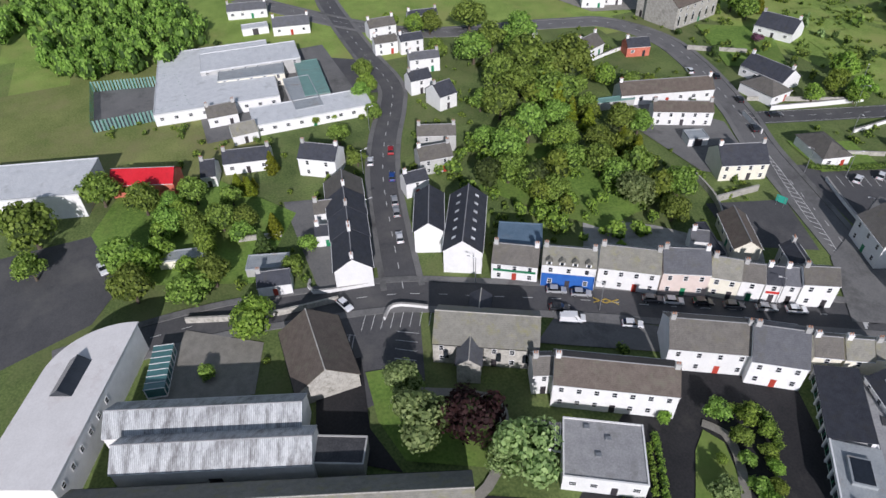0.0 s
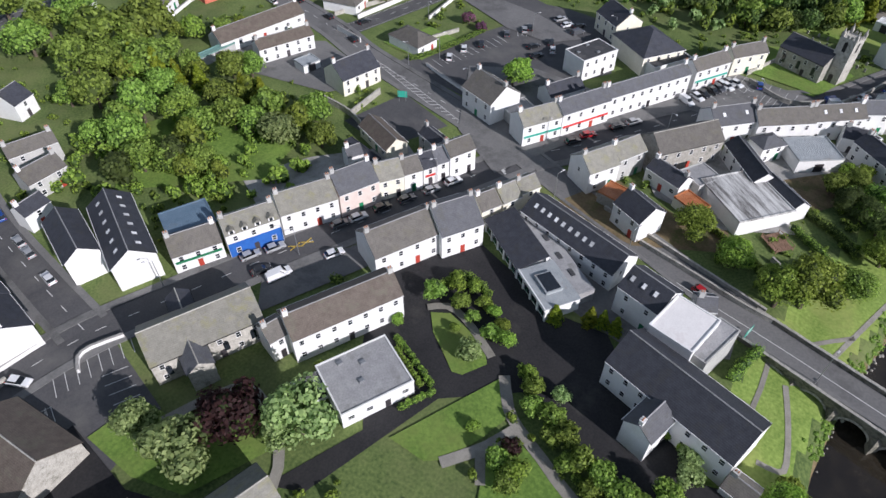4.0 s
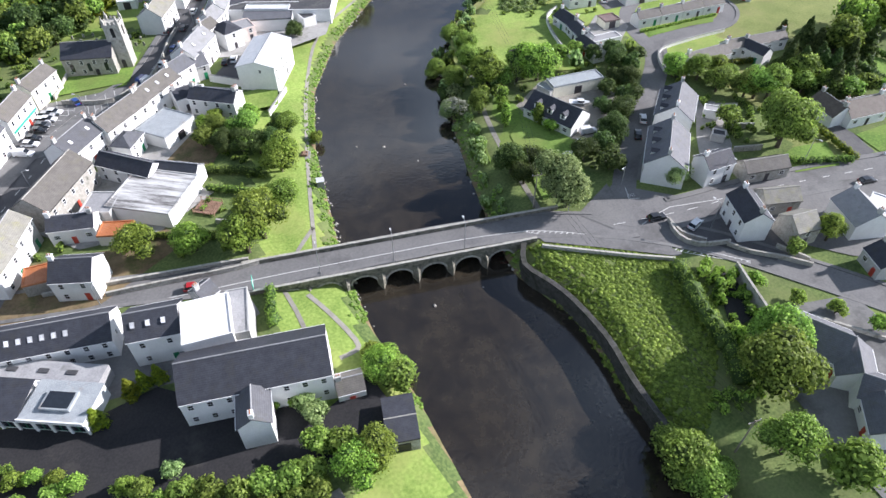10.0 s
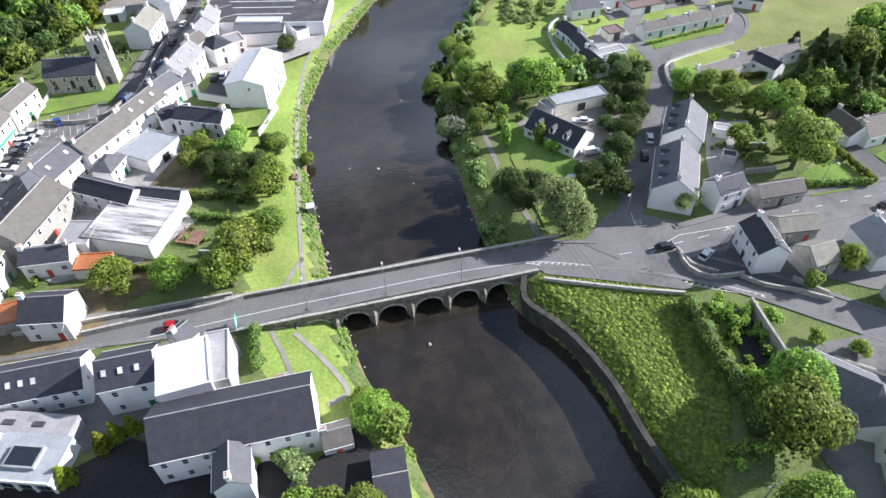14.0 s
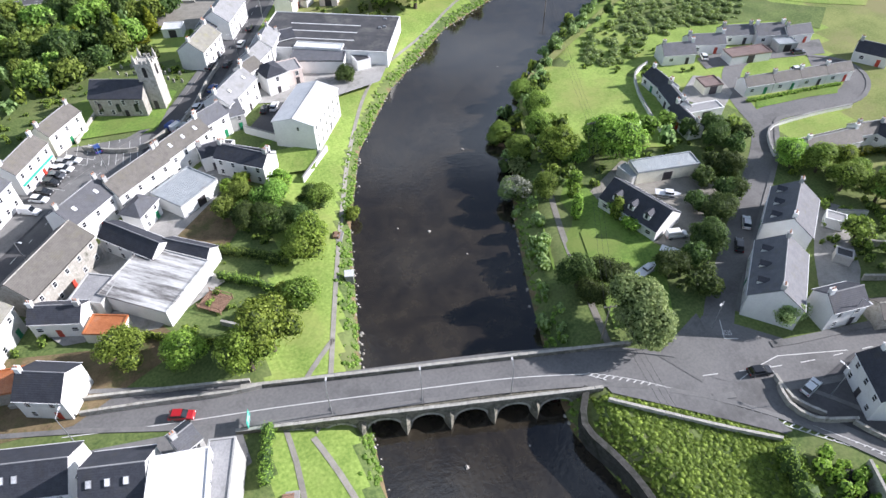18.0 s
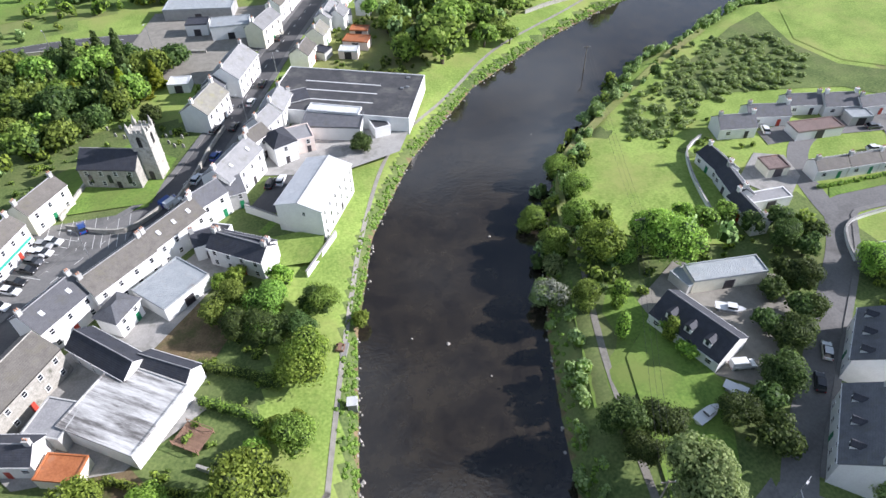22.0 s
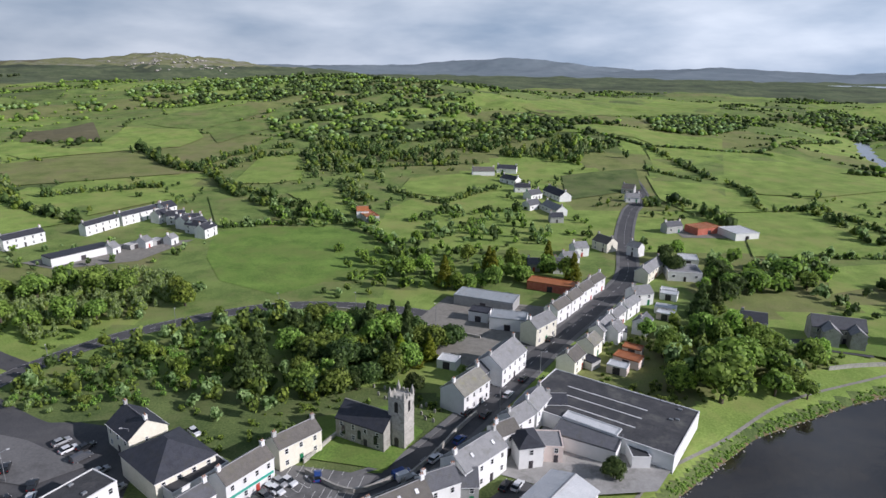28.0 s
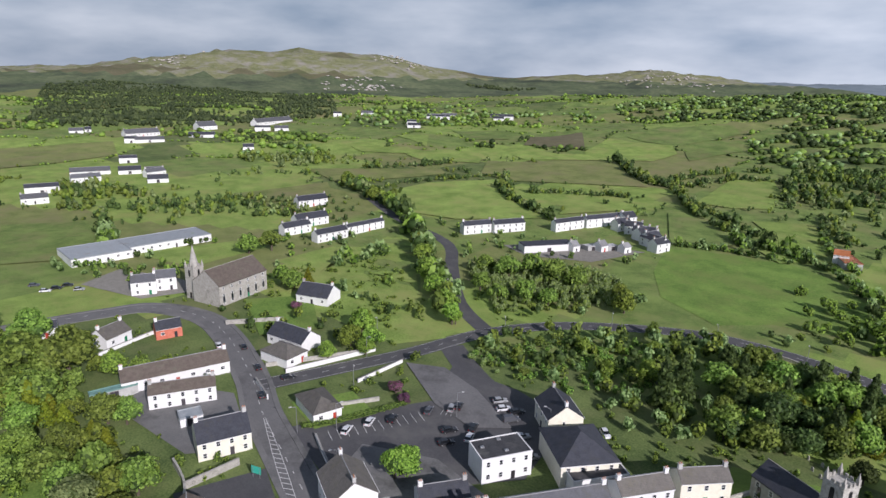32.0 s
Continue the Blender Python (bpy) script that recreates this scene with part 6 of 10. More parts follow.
build("gable", "farmhouse", -684.6, 474.1, 55, 17, 8, 3.0, "white", "slate_grey", False)
build("gable", "farmhouse", -585.0, 363.5, 58, 11, 8, 3.0, "white", "slate_dark", False)
build("gable", "farmhouse", -799.7, 660.0, 51, 13, 6, 4.6, "white", "slate_dark", False)
build("gable", "farmhouse", -768.9, 695.6, 48, 19, 8, 3.0, "white", "slate_grey", False)
build("gable", "farmhouse", -581.2, 607.7, 44, 17, 8, 3.0, "white", "slate_dark", False)
build("gable", "farmhouse", -628.5, 708.4, 42, 34, 6, 4.6, "white", "slate_dark", False)
build("gable", "farmhouse", -661.7, 772.3, 41, 24, 8, 3.0, "white", "slate_grey", False)
build("gable", "farmhouse", -550.8, 753.2, 36, 15, 8, 3.0, "white", "slate_dark", False)
build("gable", "farmhouse", -549.0, 771.7, 35, 18, 6, 4.6, "white", "slate_dark", False)
build("gable", "farmhouse", -808.3, 277.8, 71, 15, 8, 3.0, "white", "slate_grey", False)
build("gable", "farmhouse", -817.4, 294.0, 70, 7, 8, 3.0, "white", "slate_dark", False)
build("gable", "farmhouse", -604.8, 627.7, 44, 13, 6, 4.6, "white", "slate_dark", False)
build("gable", "farmhouse", -667.0, 750.0, 42, 34, 8, 3.0, "white", "slate_grey", False)
build("gable", "farmhouse", -578.7, 798.0, 36, 34, 8, 3.0, "white", "slate_dark", False)
build("gable", "field_shed", -47.9, 364.9, 8, 7, 6, 4.6, "white", "metal_rust", False)


# ---------------------------------------------------------------- wings, dormers and other pieces of single buildings
def named(name, near):
    """The building of that name nearest to a place."""
    found = [o for o in scene.objects if o.parent is None and o.name.split(".")[0] == name]
    return min(found, key=lambda o: (o.matrix_world.translation.xy - Vector(near)).length)


def skylights(ob, n, y, z, tilt, x0, x1):
    for k in range(n):
        skylight(ob, x0 + (x1 - x0) * k / max(1, n - 1), y, z, tilt)


skylights(named("curved_block", (-50, 35)), 9, -1.9, 6.45, 35.8, -10, 5)
skylights(named("slate_block", (-33, 25)), 3, -1.9, 8.95, 35.8, -3, 2)
for k in (-1, 1):
    skylights(named("court_house", (-132, -10)), 6, k * 2.1, 7.95, -k * 35.8, -8, 8)
skylights(named("row_house", (-8, 106)), 3, -1.6, 7.45, 35.8, -4, 4)
skylights(named("row_house", (-32, 92)), 2, -1.9, 7.65, 35.8, -3, 3)
skylights(named("row_house", (8, 122)), 2, -1.9, 8.2, 35.8, -3, 4)


def dormer(ob, x, y, z, w=1.5, d=2.0, mat="white", roof="slate_dark"):
    bm = bmesh.new()
    box(bm, -w / 2, -d / 2, -0.4, w / 2, d / 2, 1.1)
    b = part("dormer", mesh_of("dormer", bm, mat), ob, pose(x, y, z))
    bm = bmesh.new()
    vs = [bm.verts.new(p) for p in ((-w / 2 - 0.15, -d / 2 - 0.15, 1.05), (w / 2 + 0.15, -d / 2 - 0.15, 1.05), (w / 2 + 0.15, d / 2, 1.05), (-w / 2 - 0.15, d / 2, 1.05), (0, -d / 2 - 0.15, 1.75), (0, d / 2, 1.75))]
    for f in ((0, 1, 4), (1, 2, 5, 4), (3, 0, 4, 5), (2, 3, 5), (3, 2, 1, 0)):
        bm.faces.new([vs[i] for i in f])
    part("dormer_roof", mesh_of("dormer_roof", bm, roof), b)
    part("pane", WINDOWS[(0.8, 1.1)][1], b, pose(0, -d / 2 - 0.02, 0.45))


bung = named("dormer_bungalow", (74, 39))
for dx in (-4, 0, 4):
    dormer(bung, dx, -2.6, 4.0)
for near in ((98, 20), (82, 9)):
    row = named("sea_row", near)
    for dx in (-4.5, 0, 4.5):
        dormer(row, dx, -2.9, 6.0, 1.3, 1.8, "white", "slate_dark")
blue = named("blue_house", (-111, 5))
blue["label"] = "white terraced house with a bright blue painted lower front"
part("painted_front", box_mesh("painted_front", -5.6, -3.175, 0.05, 5.6, -3.155, 3.9, "blue"), blue, None, "bright blue painted render")
for dx in (-4.2, -1.5, 1.2, 4.0):
    dormer(blue, dx, -2.75, 6.3, 1.2, 1.0, "white", "slate_moss")
for nm, near, mat in (("main_shop", (-74, 69), "shopfront"), ("main_shop", (-66, 79), "shop_red"), ("main_shop", (-42, 116), "shopfront"), ("shop_house", (-90, 41), "shop_red"), ("green_shop", (-118, -4), "door_green")):
    ob = named(nm, near)
    dims = [c for c in ob.children if c.name.startswith("wall")][0]
    xs, ys = [v.co.x for v in dims.data.vertices], [v.co.y for v in dims.data.vertices]
    bm = bmesh.new()
    box(bm, min(xs) + 0.4, min(ys) - 0.16, 2.5, max(xs) - 0.4, min(ys) - 0.02, 3.05)
    part("shop_fascia", mesh_of("shop_fascia", bm, mat), ob, None, "painted shop fascia board")


def church_tower(name, x, y, turn, w, h, spire, mat="stone"):
    root = new(name)
    root.matrix_world = pose(x, y, 0, 0, 0, turn)
    tagged(root, "square grey stone church tower with pinnacles" if not spire else "grey stone church tower with a pointed spire", "church tower")
    hw = w / 2
    bm = bmesh.new()
    box(bm, -hw, -hw, -0.5, hw, hw, h)
    for z in (h * 0.36, h * 0.68, h - 0.5):
        box(bm, -hw - 0.12, -hw - 0.12, z, hw + 0.12, hw + 0.12, z + 0.25)
    part("tower_body", mesh_of("tower_body", bm, mat), root)
    for sx in (-1, 1):
        for sy in (-1, 1):
            bm = bmesh.new()
            box(bm, -0.35, -0.35, 0, 0.35, 0.35, 1.2)
            tube(bm, (0, 0, 1.2), (0, 0, 2.6), 0.4, 0.04, 6)
            part("pinnacle", mesh_of("pinnacle", bm, mat), root, pose(sx * (hw - 0.3), sy * (hw - 0.3), h))
    for k in range(4):
        for o in (-0.7, 0.35):
            bm = bmesh.new()
            box(bm, o, -hw, h, o + 0.6, -hw + 0.3, h + 0.8)
            part("merlon", mesh_of("merlon", bm, mat), root, pose(0, 0, 0, 0, 0, 90 * k))
        bm = bmesh.new()
        box(bm, -0.5, -hw - 0.03, h * 0.72, 0.5, -hw + 0.05, h * 0.9)
        tube(bm, (0, -hw - 0.03, h * 0.9), (0, -hw + 0.05, h * 0.9), 0.5, 0.5, 12)
        part("louvre", mesh_of("louvre", bm, "black"), root, pose(0, 0, 0, 0, 0, 90 * k))
    bm = bmesh.new()
    box(bm, -0.6, -hw - 0.05, 0, 0.6, -hw + 0.05, 2.2)
    tube(bm, (0, -hw - 0.05, 2.2), (0, -hw + 0.05, 2.2), 0.6, 0.6, 12)
    part("door", mesh_of("door", bm, "door_dark"), root)
    if spire:
        bm = bmesh.new()
        tube(bm, (0, 0, h), (0, 0, h + spire), hw * 0.8, 0.06, 8)
        part("spire", mesh_of("spire", bm, mat), root)
    return root


church_tower("church_tower", -9.3, 135.2, -28, 4.5, 13.2, 0)
church_tower("church_spire", -232, 116.5, 13, 5.0, 13.0, 9.0)

# arched windows along the naves
for ob, n in ((named("nave", (-18, 138)), 3), (named("cathedral", (-224, 128)), 6), (named("chapel", (-101, -20)), 4)):
    w = [c for c in ob.children if c.name.startswith("wall")][0]
    hx, hy = max(v.co.x for v in w.data.vertices), max(v.co.y for v in w.data.vertices)
    for k in range(n):
        bm = bmesh.new()
        box(bm, -0.5, -0.03, 0, 0.5, 0.05, 2.0)
        tube(bm, (0, -0.03, 2.0), (0, 0.05, 2.0), 0.5, 0.5, 12)
        part("arched_window", mesh_of("arched_window", bm, "glass_dark"), ob, pose(-hx + 2 * hx * (k + 0.5) / n, -hy - 0.06, 1.6))

# projecting wing of the long school, and the little lean-to at its end
build("gable", "school_wing", -25.6, -0.6, 69, 6.4, 5.0, 6.0, "white", "slate_grey")
# sharply lit workshops: two ranges with streaked translucent slopes
build("gable", "workshop_range", -102.5, -72.0, 69, 33, 6.8, 5.4, "white", "glassroof", False)
build("gable", "workshop_range", -95.2, -71.6, 69, 32, 6.8, 5.4, "white", "glassroof", False)
build("gable", "mill_building", -81.5, -66.0, 69, 62, 9.0, 5.6, "stone", "slate_moss", False)


def curved_hall():
    """The hall with a pale flat roof whose end is a quarter round."""
    root = new("curved_hall")
    root.matrix_world = pose(-110.5, -96, 0, 0, 0, -24)
    tagged(root, "large pale hall with a rounded end and lantern", "hall")
    w, l, h = 12.5, 44.0, 7.5
    rim = [(l / 2 - 10, -w / 2), (-l / 2 + 12, -w / 2)]
    rim += [(-l / 2 + 12 - 12 * math.sin(a), w / 2 - w * math.cos(a)) for a in np.linspace(0.12, math.pi / 2, 14)]
    rim += [(l / 2 - 10, w / 2)]
    bm = bmesh.new()
    low = [bm.verts.new((x, y, -0.5)) for x, y in rim]
    top = [bm.verts.new((x, y, h - 0.25)) for x, y in rim]
    for i in range(len(rim)):
        bm.faces.new((low[i], low[(i + 1) % len(rim)], top[(i + 1) % len(rim)], top[i]))
    bmesh.ops.recalc_face_normals(bm, faces=bm.faces)
    part("wall", mesh_of("wall", bm, "white"), root)
    bm = bmesh.new()
    g = 1.02
    a = [bm.verts.new((x * g, y * g, h - 0.25)) for x, y in rim]
    b = [bm.verts.new((x * g, y * g, h)) for x, y in rim]
    bm.faces.new(b[::-1] if len(b) else b)
    for i in range(len(rim)):
        bm.faces.new((a[i], a[(i + 1) % len(rim)], b[(i + 1) % len(rim)], b[i]))
    bmesh.ops.recalc_face_normals(bm, faces=bm.faces)
    part("roof", mesh_of("roof", bm, "membrane"), root)
    bm = bmesh.new()
    vs = [bm.verts.new(p) for p in ((-4, -2, 0), (4, -2, 0), (4, 2, 0), (-4, 2, 0), (-4, 0, 1.6), (4, 0, 1.6))]
    for f in ((0, 1, 5, 4), (2, 3, 4, 5), (1, 2, 5), (3, 0, 4)):
        bm.faces.new([vs[i] for i in f])
    part("roof_lantern", mesh_of("roof_lantern", bm, "glass_dark"), root, pose(-9, -0.5, h), "ridged glass roof lantern")
    for k in range(6):
        window(root, -6 + k * 3.2, w / 2 + 0.012, 5.0, 180, (1.0, 1.35))
    return root


curved_hall()


def glass_porch():
    """A long glazed lean-to with a white frame against the curved hall."""
    root = new("glass_porch")
    root.matrix_world = pose(-119.8, -79.3, 0, 0, 0, -14.0)
    tagged(root, "long teal-tinted glass porch with white glazing bars", "porch")
    l, w = 10.7, 3.6
    part("plinth", box_mesh("plinth", -l / 2, -w / 2, -0.3, l / 2, w / 2, 0.5, "white"), root)
    part("glazing", box_mesh("glazing", -l / 2 + 0.05, -w / 2 + 0.05, 0.5, l / 2 - 0.05, w / 2 - 0.05, 2.7, "glass_teal"), root)
    part("glass_roof", box_mesh("glass_roof", -l / 2 - 0.1, -w / 2 - 0.1, 2.71, l / 2 + 0.1, w / 2 + 0.1, 2.79, "glass_teal"), root)
    for k in range(8):
        x = -l / 2 + k * l / 7
        part("glazing_bar", box_mesh("glazing_bar", x - 0.05, -w / 2 - 0.14, 2.8, x + 0.05, w / 2 + 0.14, 2.88, "pvc"), root)
        for y in (-w / 2, w / 2):
            part("mullion", box_mesh("mullion", x - 0.05, y - 0.06, 0.5, x + 0.05, y + 0.06, 2.7, "pvc"), root)


glass_porch()


def headstones(rows):
    """Grey headstones on the churchyard grass, built once and copied."""
    bm = bmesh.new()
    box(bm, -0.35, -0.1, -0.1, 0.35, 0.1, 0.85)
    tube(bm, (0, -0.1, 0.85), (0, 0.1, 0.85), 0.35, 0.35, 10)
    first = new("headstone", mesh_of("headstone", bm, "stone"))
    first.matrix_world = pose(rows[0][0], rows[0][1], zat(*rows[0]), 0, 0, -28)
    tagged(first, "upright round-topped grey headstone on grass", "headstone", group="headstones in the churchyard")
    for k, (x, y) in enumerate(rows[1:]):
        copy_thing(first, pose(x, y, zat(x, y), 0, 0, -28 + (k * 37) % 9 - 4))


headstones([(-5.1, 151.4), (-3.7, 152.4), (-2.1, 152.5), (-1.4, 149.2), (0.1, 150.1), (-4.9, 148.0), (-3.8, 145.7), (-1.7, 144.6), (-17.3, 157.9), (-15.2, 155.8), (-13.0, 155.8), (-19.1, 162.3), (-15.8, 161.4), (-13.1, 160.4)])


def conservatory():
    root = new("conservatory")
    root.matrix_world = pose(-77.5, -19.5, 0, 0, 0, 59)
    tagged(root, "white-framed glass conservatory beside the flat-roofed annexe", "conservatory")
    part("frame", box_mesh("frame", -2.6, -2.2, -0.3, 2.6, 2.2, 0.7, "white"), root)
    part("glazing", box_mesh("glazing", -2.5, -2.1, 0.7, 2.5, 2.1, 2.3, "glass_dark"), root)
    bm = bmesh.new()
    vs = [bm.verts.new(p) for p in ((-2.7, -2.3, 2.3), (2.7, -2.3, 2.3), (2.7, 2.3, 2.3), (-2.7, 2.3, 2.3), (-1.2, 0, 3.3), (2.7, 0, 3.3))]
    for f in ((0, 1, 5, 4), (2, 3, 4, 5), (1, 2, 5), (3, 0, 4)):
        bm.faces.new([vs[i] for i in f])
    part("glass_roof", mesh_of("glass_roof", bm, "glass_dark"), root)
    for k in range(7):
        for s in (-1, 1):
            bm = bmesh.new()
            x = -2.6 + k * 0.87
            tube(bm, (x, s * 2.32, 2.34), (max(x, -1.2), 0, 3.36), 0.06, 0.06, 4)
            part("glazing_bar", mesh_of("glazing_bar", bm, "pvc"), root)


conservatory()


# ---------------------------------------------------------------- the bridge
def shop_row():
    """A long low glazed building with a slate lean-to, a glass-topped end and a terrace strip behind it."""
    root = new("glazed_shop_row")
    root.matrix_world = pose(-69.0, 31.0, 0, 0, 0, -39.5)
    tagged(root, "long low white building with dark glazing and a flat roof", "shop")
    L = 26.4
    part("wall", box_mesh("wall", 0, 0.25, -0.3, L, 7.4, 3.3, "white"), root)
    part("fascia", box_mesh("fascia", -0.2, -0.35, 3.05, L + 0.2, 0.22, 3.5, "pvc"), root)
    n = 9
    for k in range(n + 1):
        part("pilaster", box_mesh("pilaster", k * L / n - 0.22, -0.1, -0.2, k * L / n + 0.22, 0.24, 3.04, "white"), root)
    for k in range(n):
        x0, x1 = k * L / n + 0.24, (k + 1) * L / n - 0.24
        w = part("window", box_mesh("window", x0, 0.12, 0.5, x1, 0.24, 0.62, "door_green"), root)
        part("pane", box_mesh("pane", x0, 0.14, 0.63, x1, 0.2, 2.9, "glass_dark"), w)
        part("mullion", box_mesh("mullion", (x0 + x1) / 2 - 0.05, 0.08, 0.63, (x0 + x1) / 2 + 0.05, 0.13, 2.9, "door_green"), w)
    bm = bmesh.new()
    lo = [bm.verts.new(p) for p in ((-0.3, -0.5, 3.5), (15.6, -0.5, 3.5), (15.6, 6.6, 4.7), (-0.3, 6.6, 4.7))]
    hi = [bm.verts.new(v.co + Vector((0, 0, 0.14))) for v in lo]
    bm.faces.new(hi)
    bm.faces.new(lo[::-1])
    for i in range(4):
        bm.faces.new((lo[i], lo[(i + 1) % 4], hi[(i + 1) % 4], hi[i]))
    part("slate_roof", mesh_of("slate_roof", bm, "slate_dark"), root, None, "dark slate lean-to roof")
    part("gable_wall", box_mesh("gable_wall", 0, 5.9, 3.3, 15.5, 6.5, 4.6, "white"), root)
    part("flat_roof", box_mesh("flat_roof", 15.7, -0.4, 3.5, L + 0.2, 7.4, 3.72, "metal_grey"), root, None, "pale metal flat roof")
    part("rim", box_mesh("rim", 15.7, -0.45, 3.74, L + 0.2, -0.2, 4.0, "pvc"), root)
    lantern = part("roof_lantern", box_mesh("roof_lantern", 18.6, 1.6, 3.73, 23.6, 5.2, 4.35, "metal_grey"), root)
    part("pane", box_mesh("pane", 18.9, 1.9, 4.36, 23.3, 4.9, 4.4, "glass_dark"), lantern)
    part("terrace", box_mesh("terrace", -0.4, 7.45, -0.3, L - 1.0, 11.2, 3.4, "felt_grey"), root, None, "pale flat terrace roof behind a parapet")
    for x in (4.0, 9.5, 15.0, 20.0):
        part("rooflight", box_mesh("rooflight", x - 0.9, 8.7, 3.41, x + 0.9, 9.6, 3.58, "felt_dark"), root)


shop_row()
mk = named("market", (43, 143))
for y in (-5.5, -0.5, 4.2):
    part("roof_seam", box_mesh("roof_seam", -13.0, y, 4.2, 9.0, y + 0.35, 4.27, "pvc"), mk, None, "long white strip on a dark roof")
ap = named("apartments", (26, 107))
for z in (1.2, 3.7, 6.2):
    for x in (-6.6, -2.2, 2.2, 6.6):
        for s in (-1, 1):
            part("balcony", box_mesh("balcony", x - 1.5, min(s * 4.0, s * 4.9), z - 1.05, x + 1.5, max(s * 4.0, s * 4.9), z - 0.9, "steel"), ap) if s > 0 else None


def bridge():
    root = new("bridge")
    ang = math.degrees(math.atan2(8 - 27, 37 - -14))
    root.matrix_world = pose(-14, 27, 0, 0, 0, ang)
    tagged(root, "old grey stone road bridge with seven arches", "bridge")
    wide, n, bay, half = 8.4, 7, 7.35, 2.75
    start = 2.2
    spring, crown = -3.5, -0.95
    for side in (0, 1):
        bm = bmesh.new()
        y = 0.0 if side == 0 else wide
        cols = [(-3.0, -6.0)]
        for k in range(n):
            c = start + bay * (k + 0.5)
            cols.append((c - half - 0.001, -6.0))
            for a in np.linspace(math.pi, 0, 13):
                cols.append((c + half * math.cos(a), spring + (crown - spring) * math.sin(a)))
            cols.append((c + half + 0.001, -6.0))
        cols.append((start + bay * n + 3.0, -6.0))
        for (x0, z0), (x1, z1) in zip(cols, cols[1:]):
            if x1 - x0 < 1e-4:
                continue
            v = [bm.verts.new(p) for p in ((x0, y, z0), (x1, y, z1), (x1, y, -0.02), (x0, y, -0.02))]
            bm.faces.new(v if side == 0 else v[::-1])
        bmesh.ops.remove_doubles(bm, verts=bm.verts, dist=0.0005)
        part("spandrel_wall", mesh_of("spandrel_wall", bm, "bridge_stone"), root)
    for k in range(n):
        c = start + bay * (k + 0.5)
        bm = bmesh.new()
        arc = [(c + half * math.cos(a), spring + (crown - spring) * math.sin(a)) for a in np.linspace(math.pi, 0, 13)]
        arc = [(c - half, -6.0)] + arc + [(c + half, -6.0)]
        for (x0, z0), (x1, z1) in zip(arc, arc[1:]):
            bm.faces.new([bm.verts.new(p) for p in ((x0, 0, z0), (x0, wide, z0), (x1, wide, z1), (x1, 0, z1))])
        barrel = part("arch_barrel", mesh_of("arch_barrel", bm, "bridge_stone"), root)
        steps = np.linspace(math.pi, 0, 14)
        for a0, a1 in zip(steps, steps[1:]):
            a1 = a1 + 0.03
            bm = bmesh.new()
            ring = [(c + r * half * math.cos(a), spring + (crown - spring) * math.sin(a) * (1 if r == 1 else 1.16)) for r in (1.0, 1.13) for a in (a0, a1)]
            vs = [bm.verts.new((ring[i][0], yy, ring[i][1])) for yy in (-0.1, 0.02) for i in (0, 1, 3, 2)]
            for f in ((0, 1, 2, 3), (7, 6, 5, 4), (0, 4, 5, 1), (1, 5, 6, 2), (2, 6, 7, 3), (3, 7, 4, 0)):
                bm.faces.new([vs[i] for i in f])
            part("arch_stone", mesh_of("arch_stone", bm, "stone"), barrel)
    for k in range(1, n):
        c = start + bay * k
        w = (bay - 2 * half) / 2
        for y0, s in ((0, -1), (wide, 1)):
            bm = bmesh.new()
            lo = [bm.verts.new(p) for p in ((c - w, y0, -6.0), (c + w, y0, -6.0), (c, y0 + s * 2.0, -6.0))]
            hi = [bm.verts.new(p) for p in ((c - w, y0, -1.5), (c + w, y0, -1.5), (c, y0 + s * 1.7, -1.7))]
            tip = bm.verts.new((c, y0, -0.5))
            for i in range(3):
                bm.faces.new((lo[i], lo[(i + 1) % 3], hi[(i + 1) % 3], hi[i]))
            bm.faces.new((hi[0], hi[2], tip))
            bm.faces.new((hi[2], hi[1], tip))
            bmesh.ops.recalc_face_normals(bm, faces=bm.faces)
            part("cutwater", mesh_of("cutwater", bm, "bridge_stone"), root)
    for y in (0.0, wide):
        end = start + bay * n + (4 if y == 0 else 12)
        bm = bmesh.new()
        box(bm, -3.0, y - 0.22, -0.02, end, y + 0.22, 0.95)
        wall = part("parapet", mesh_of("parapet", bm, "bridge_stone"), root)
        k = 0
        x = -3.0
        rp = random.Random(3 + int(y))
        while x < end:
            l = rp.uniform(0.7, 1.1)
            bm = bmesh.new()
            box(bm, 0, -0.28, 0, min(l, end - x) - 0.03, 0.28, rp.uniform(0.12, 0.2))
            part("coping_stone", mesh_of("coping_stone", bm, "stone"), wall, pose(x, y, 0.955, 0, 0, 0))
            x += l
    part("deck", box_mesh("deck", -3, 0.2, -0.6, start + bay * n + 3, wide - 0.2, -0.03, "bridge_stone"), root)


bridge()



# ---------------------------------------------------------------- trees and hedges
def ico(sub):
    bm = bmesh.new()
    bmesh.ops.create_icosphere(bm, subdivisions=sub, radius=1.0)
    v = np.array([q.co[:] for q in bm.verts])
    f = np.array([[q.index for q in fc.verts] for fc in bm.faces])
    bm.free()
    return v, f


ICO1, ICO2 = ico(1), ico(2)


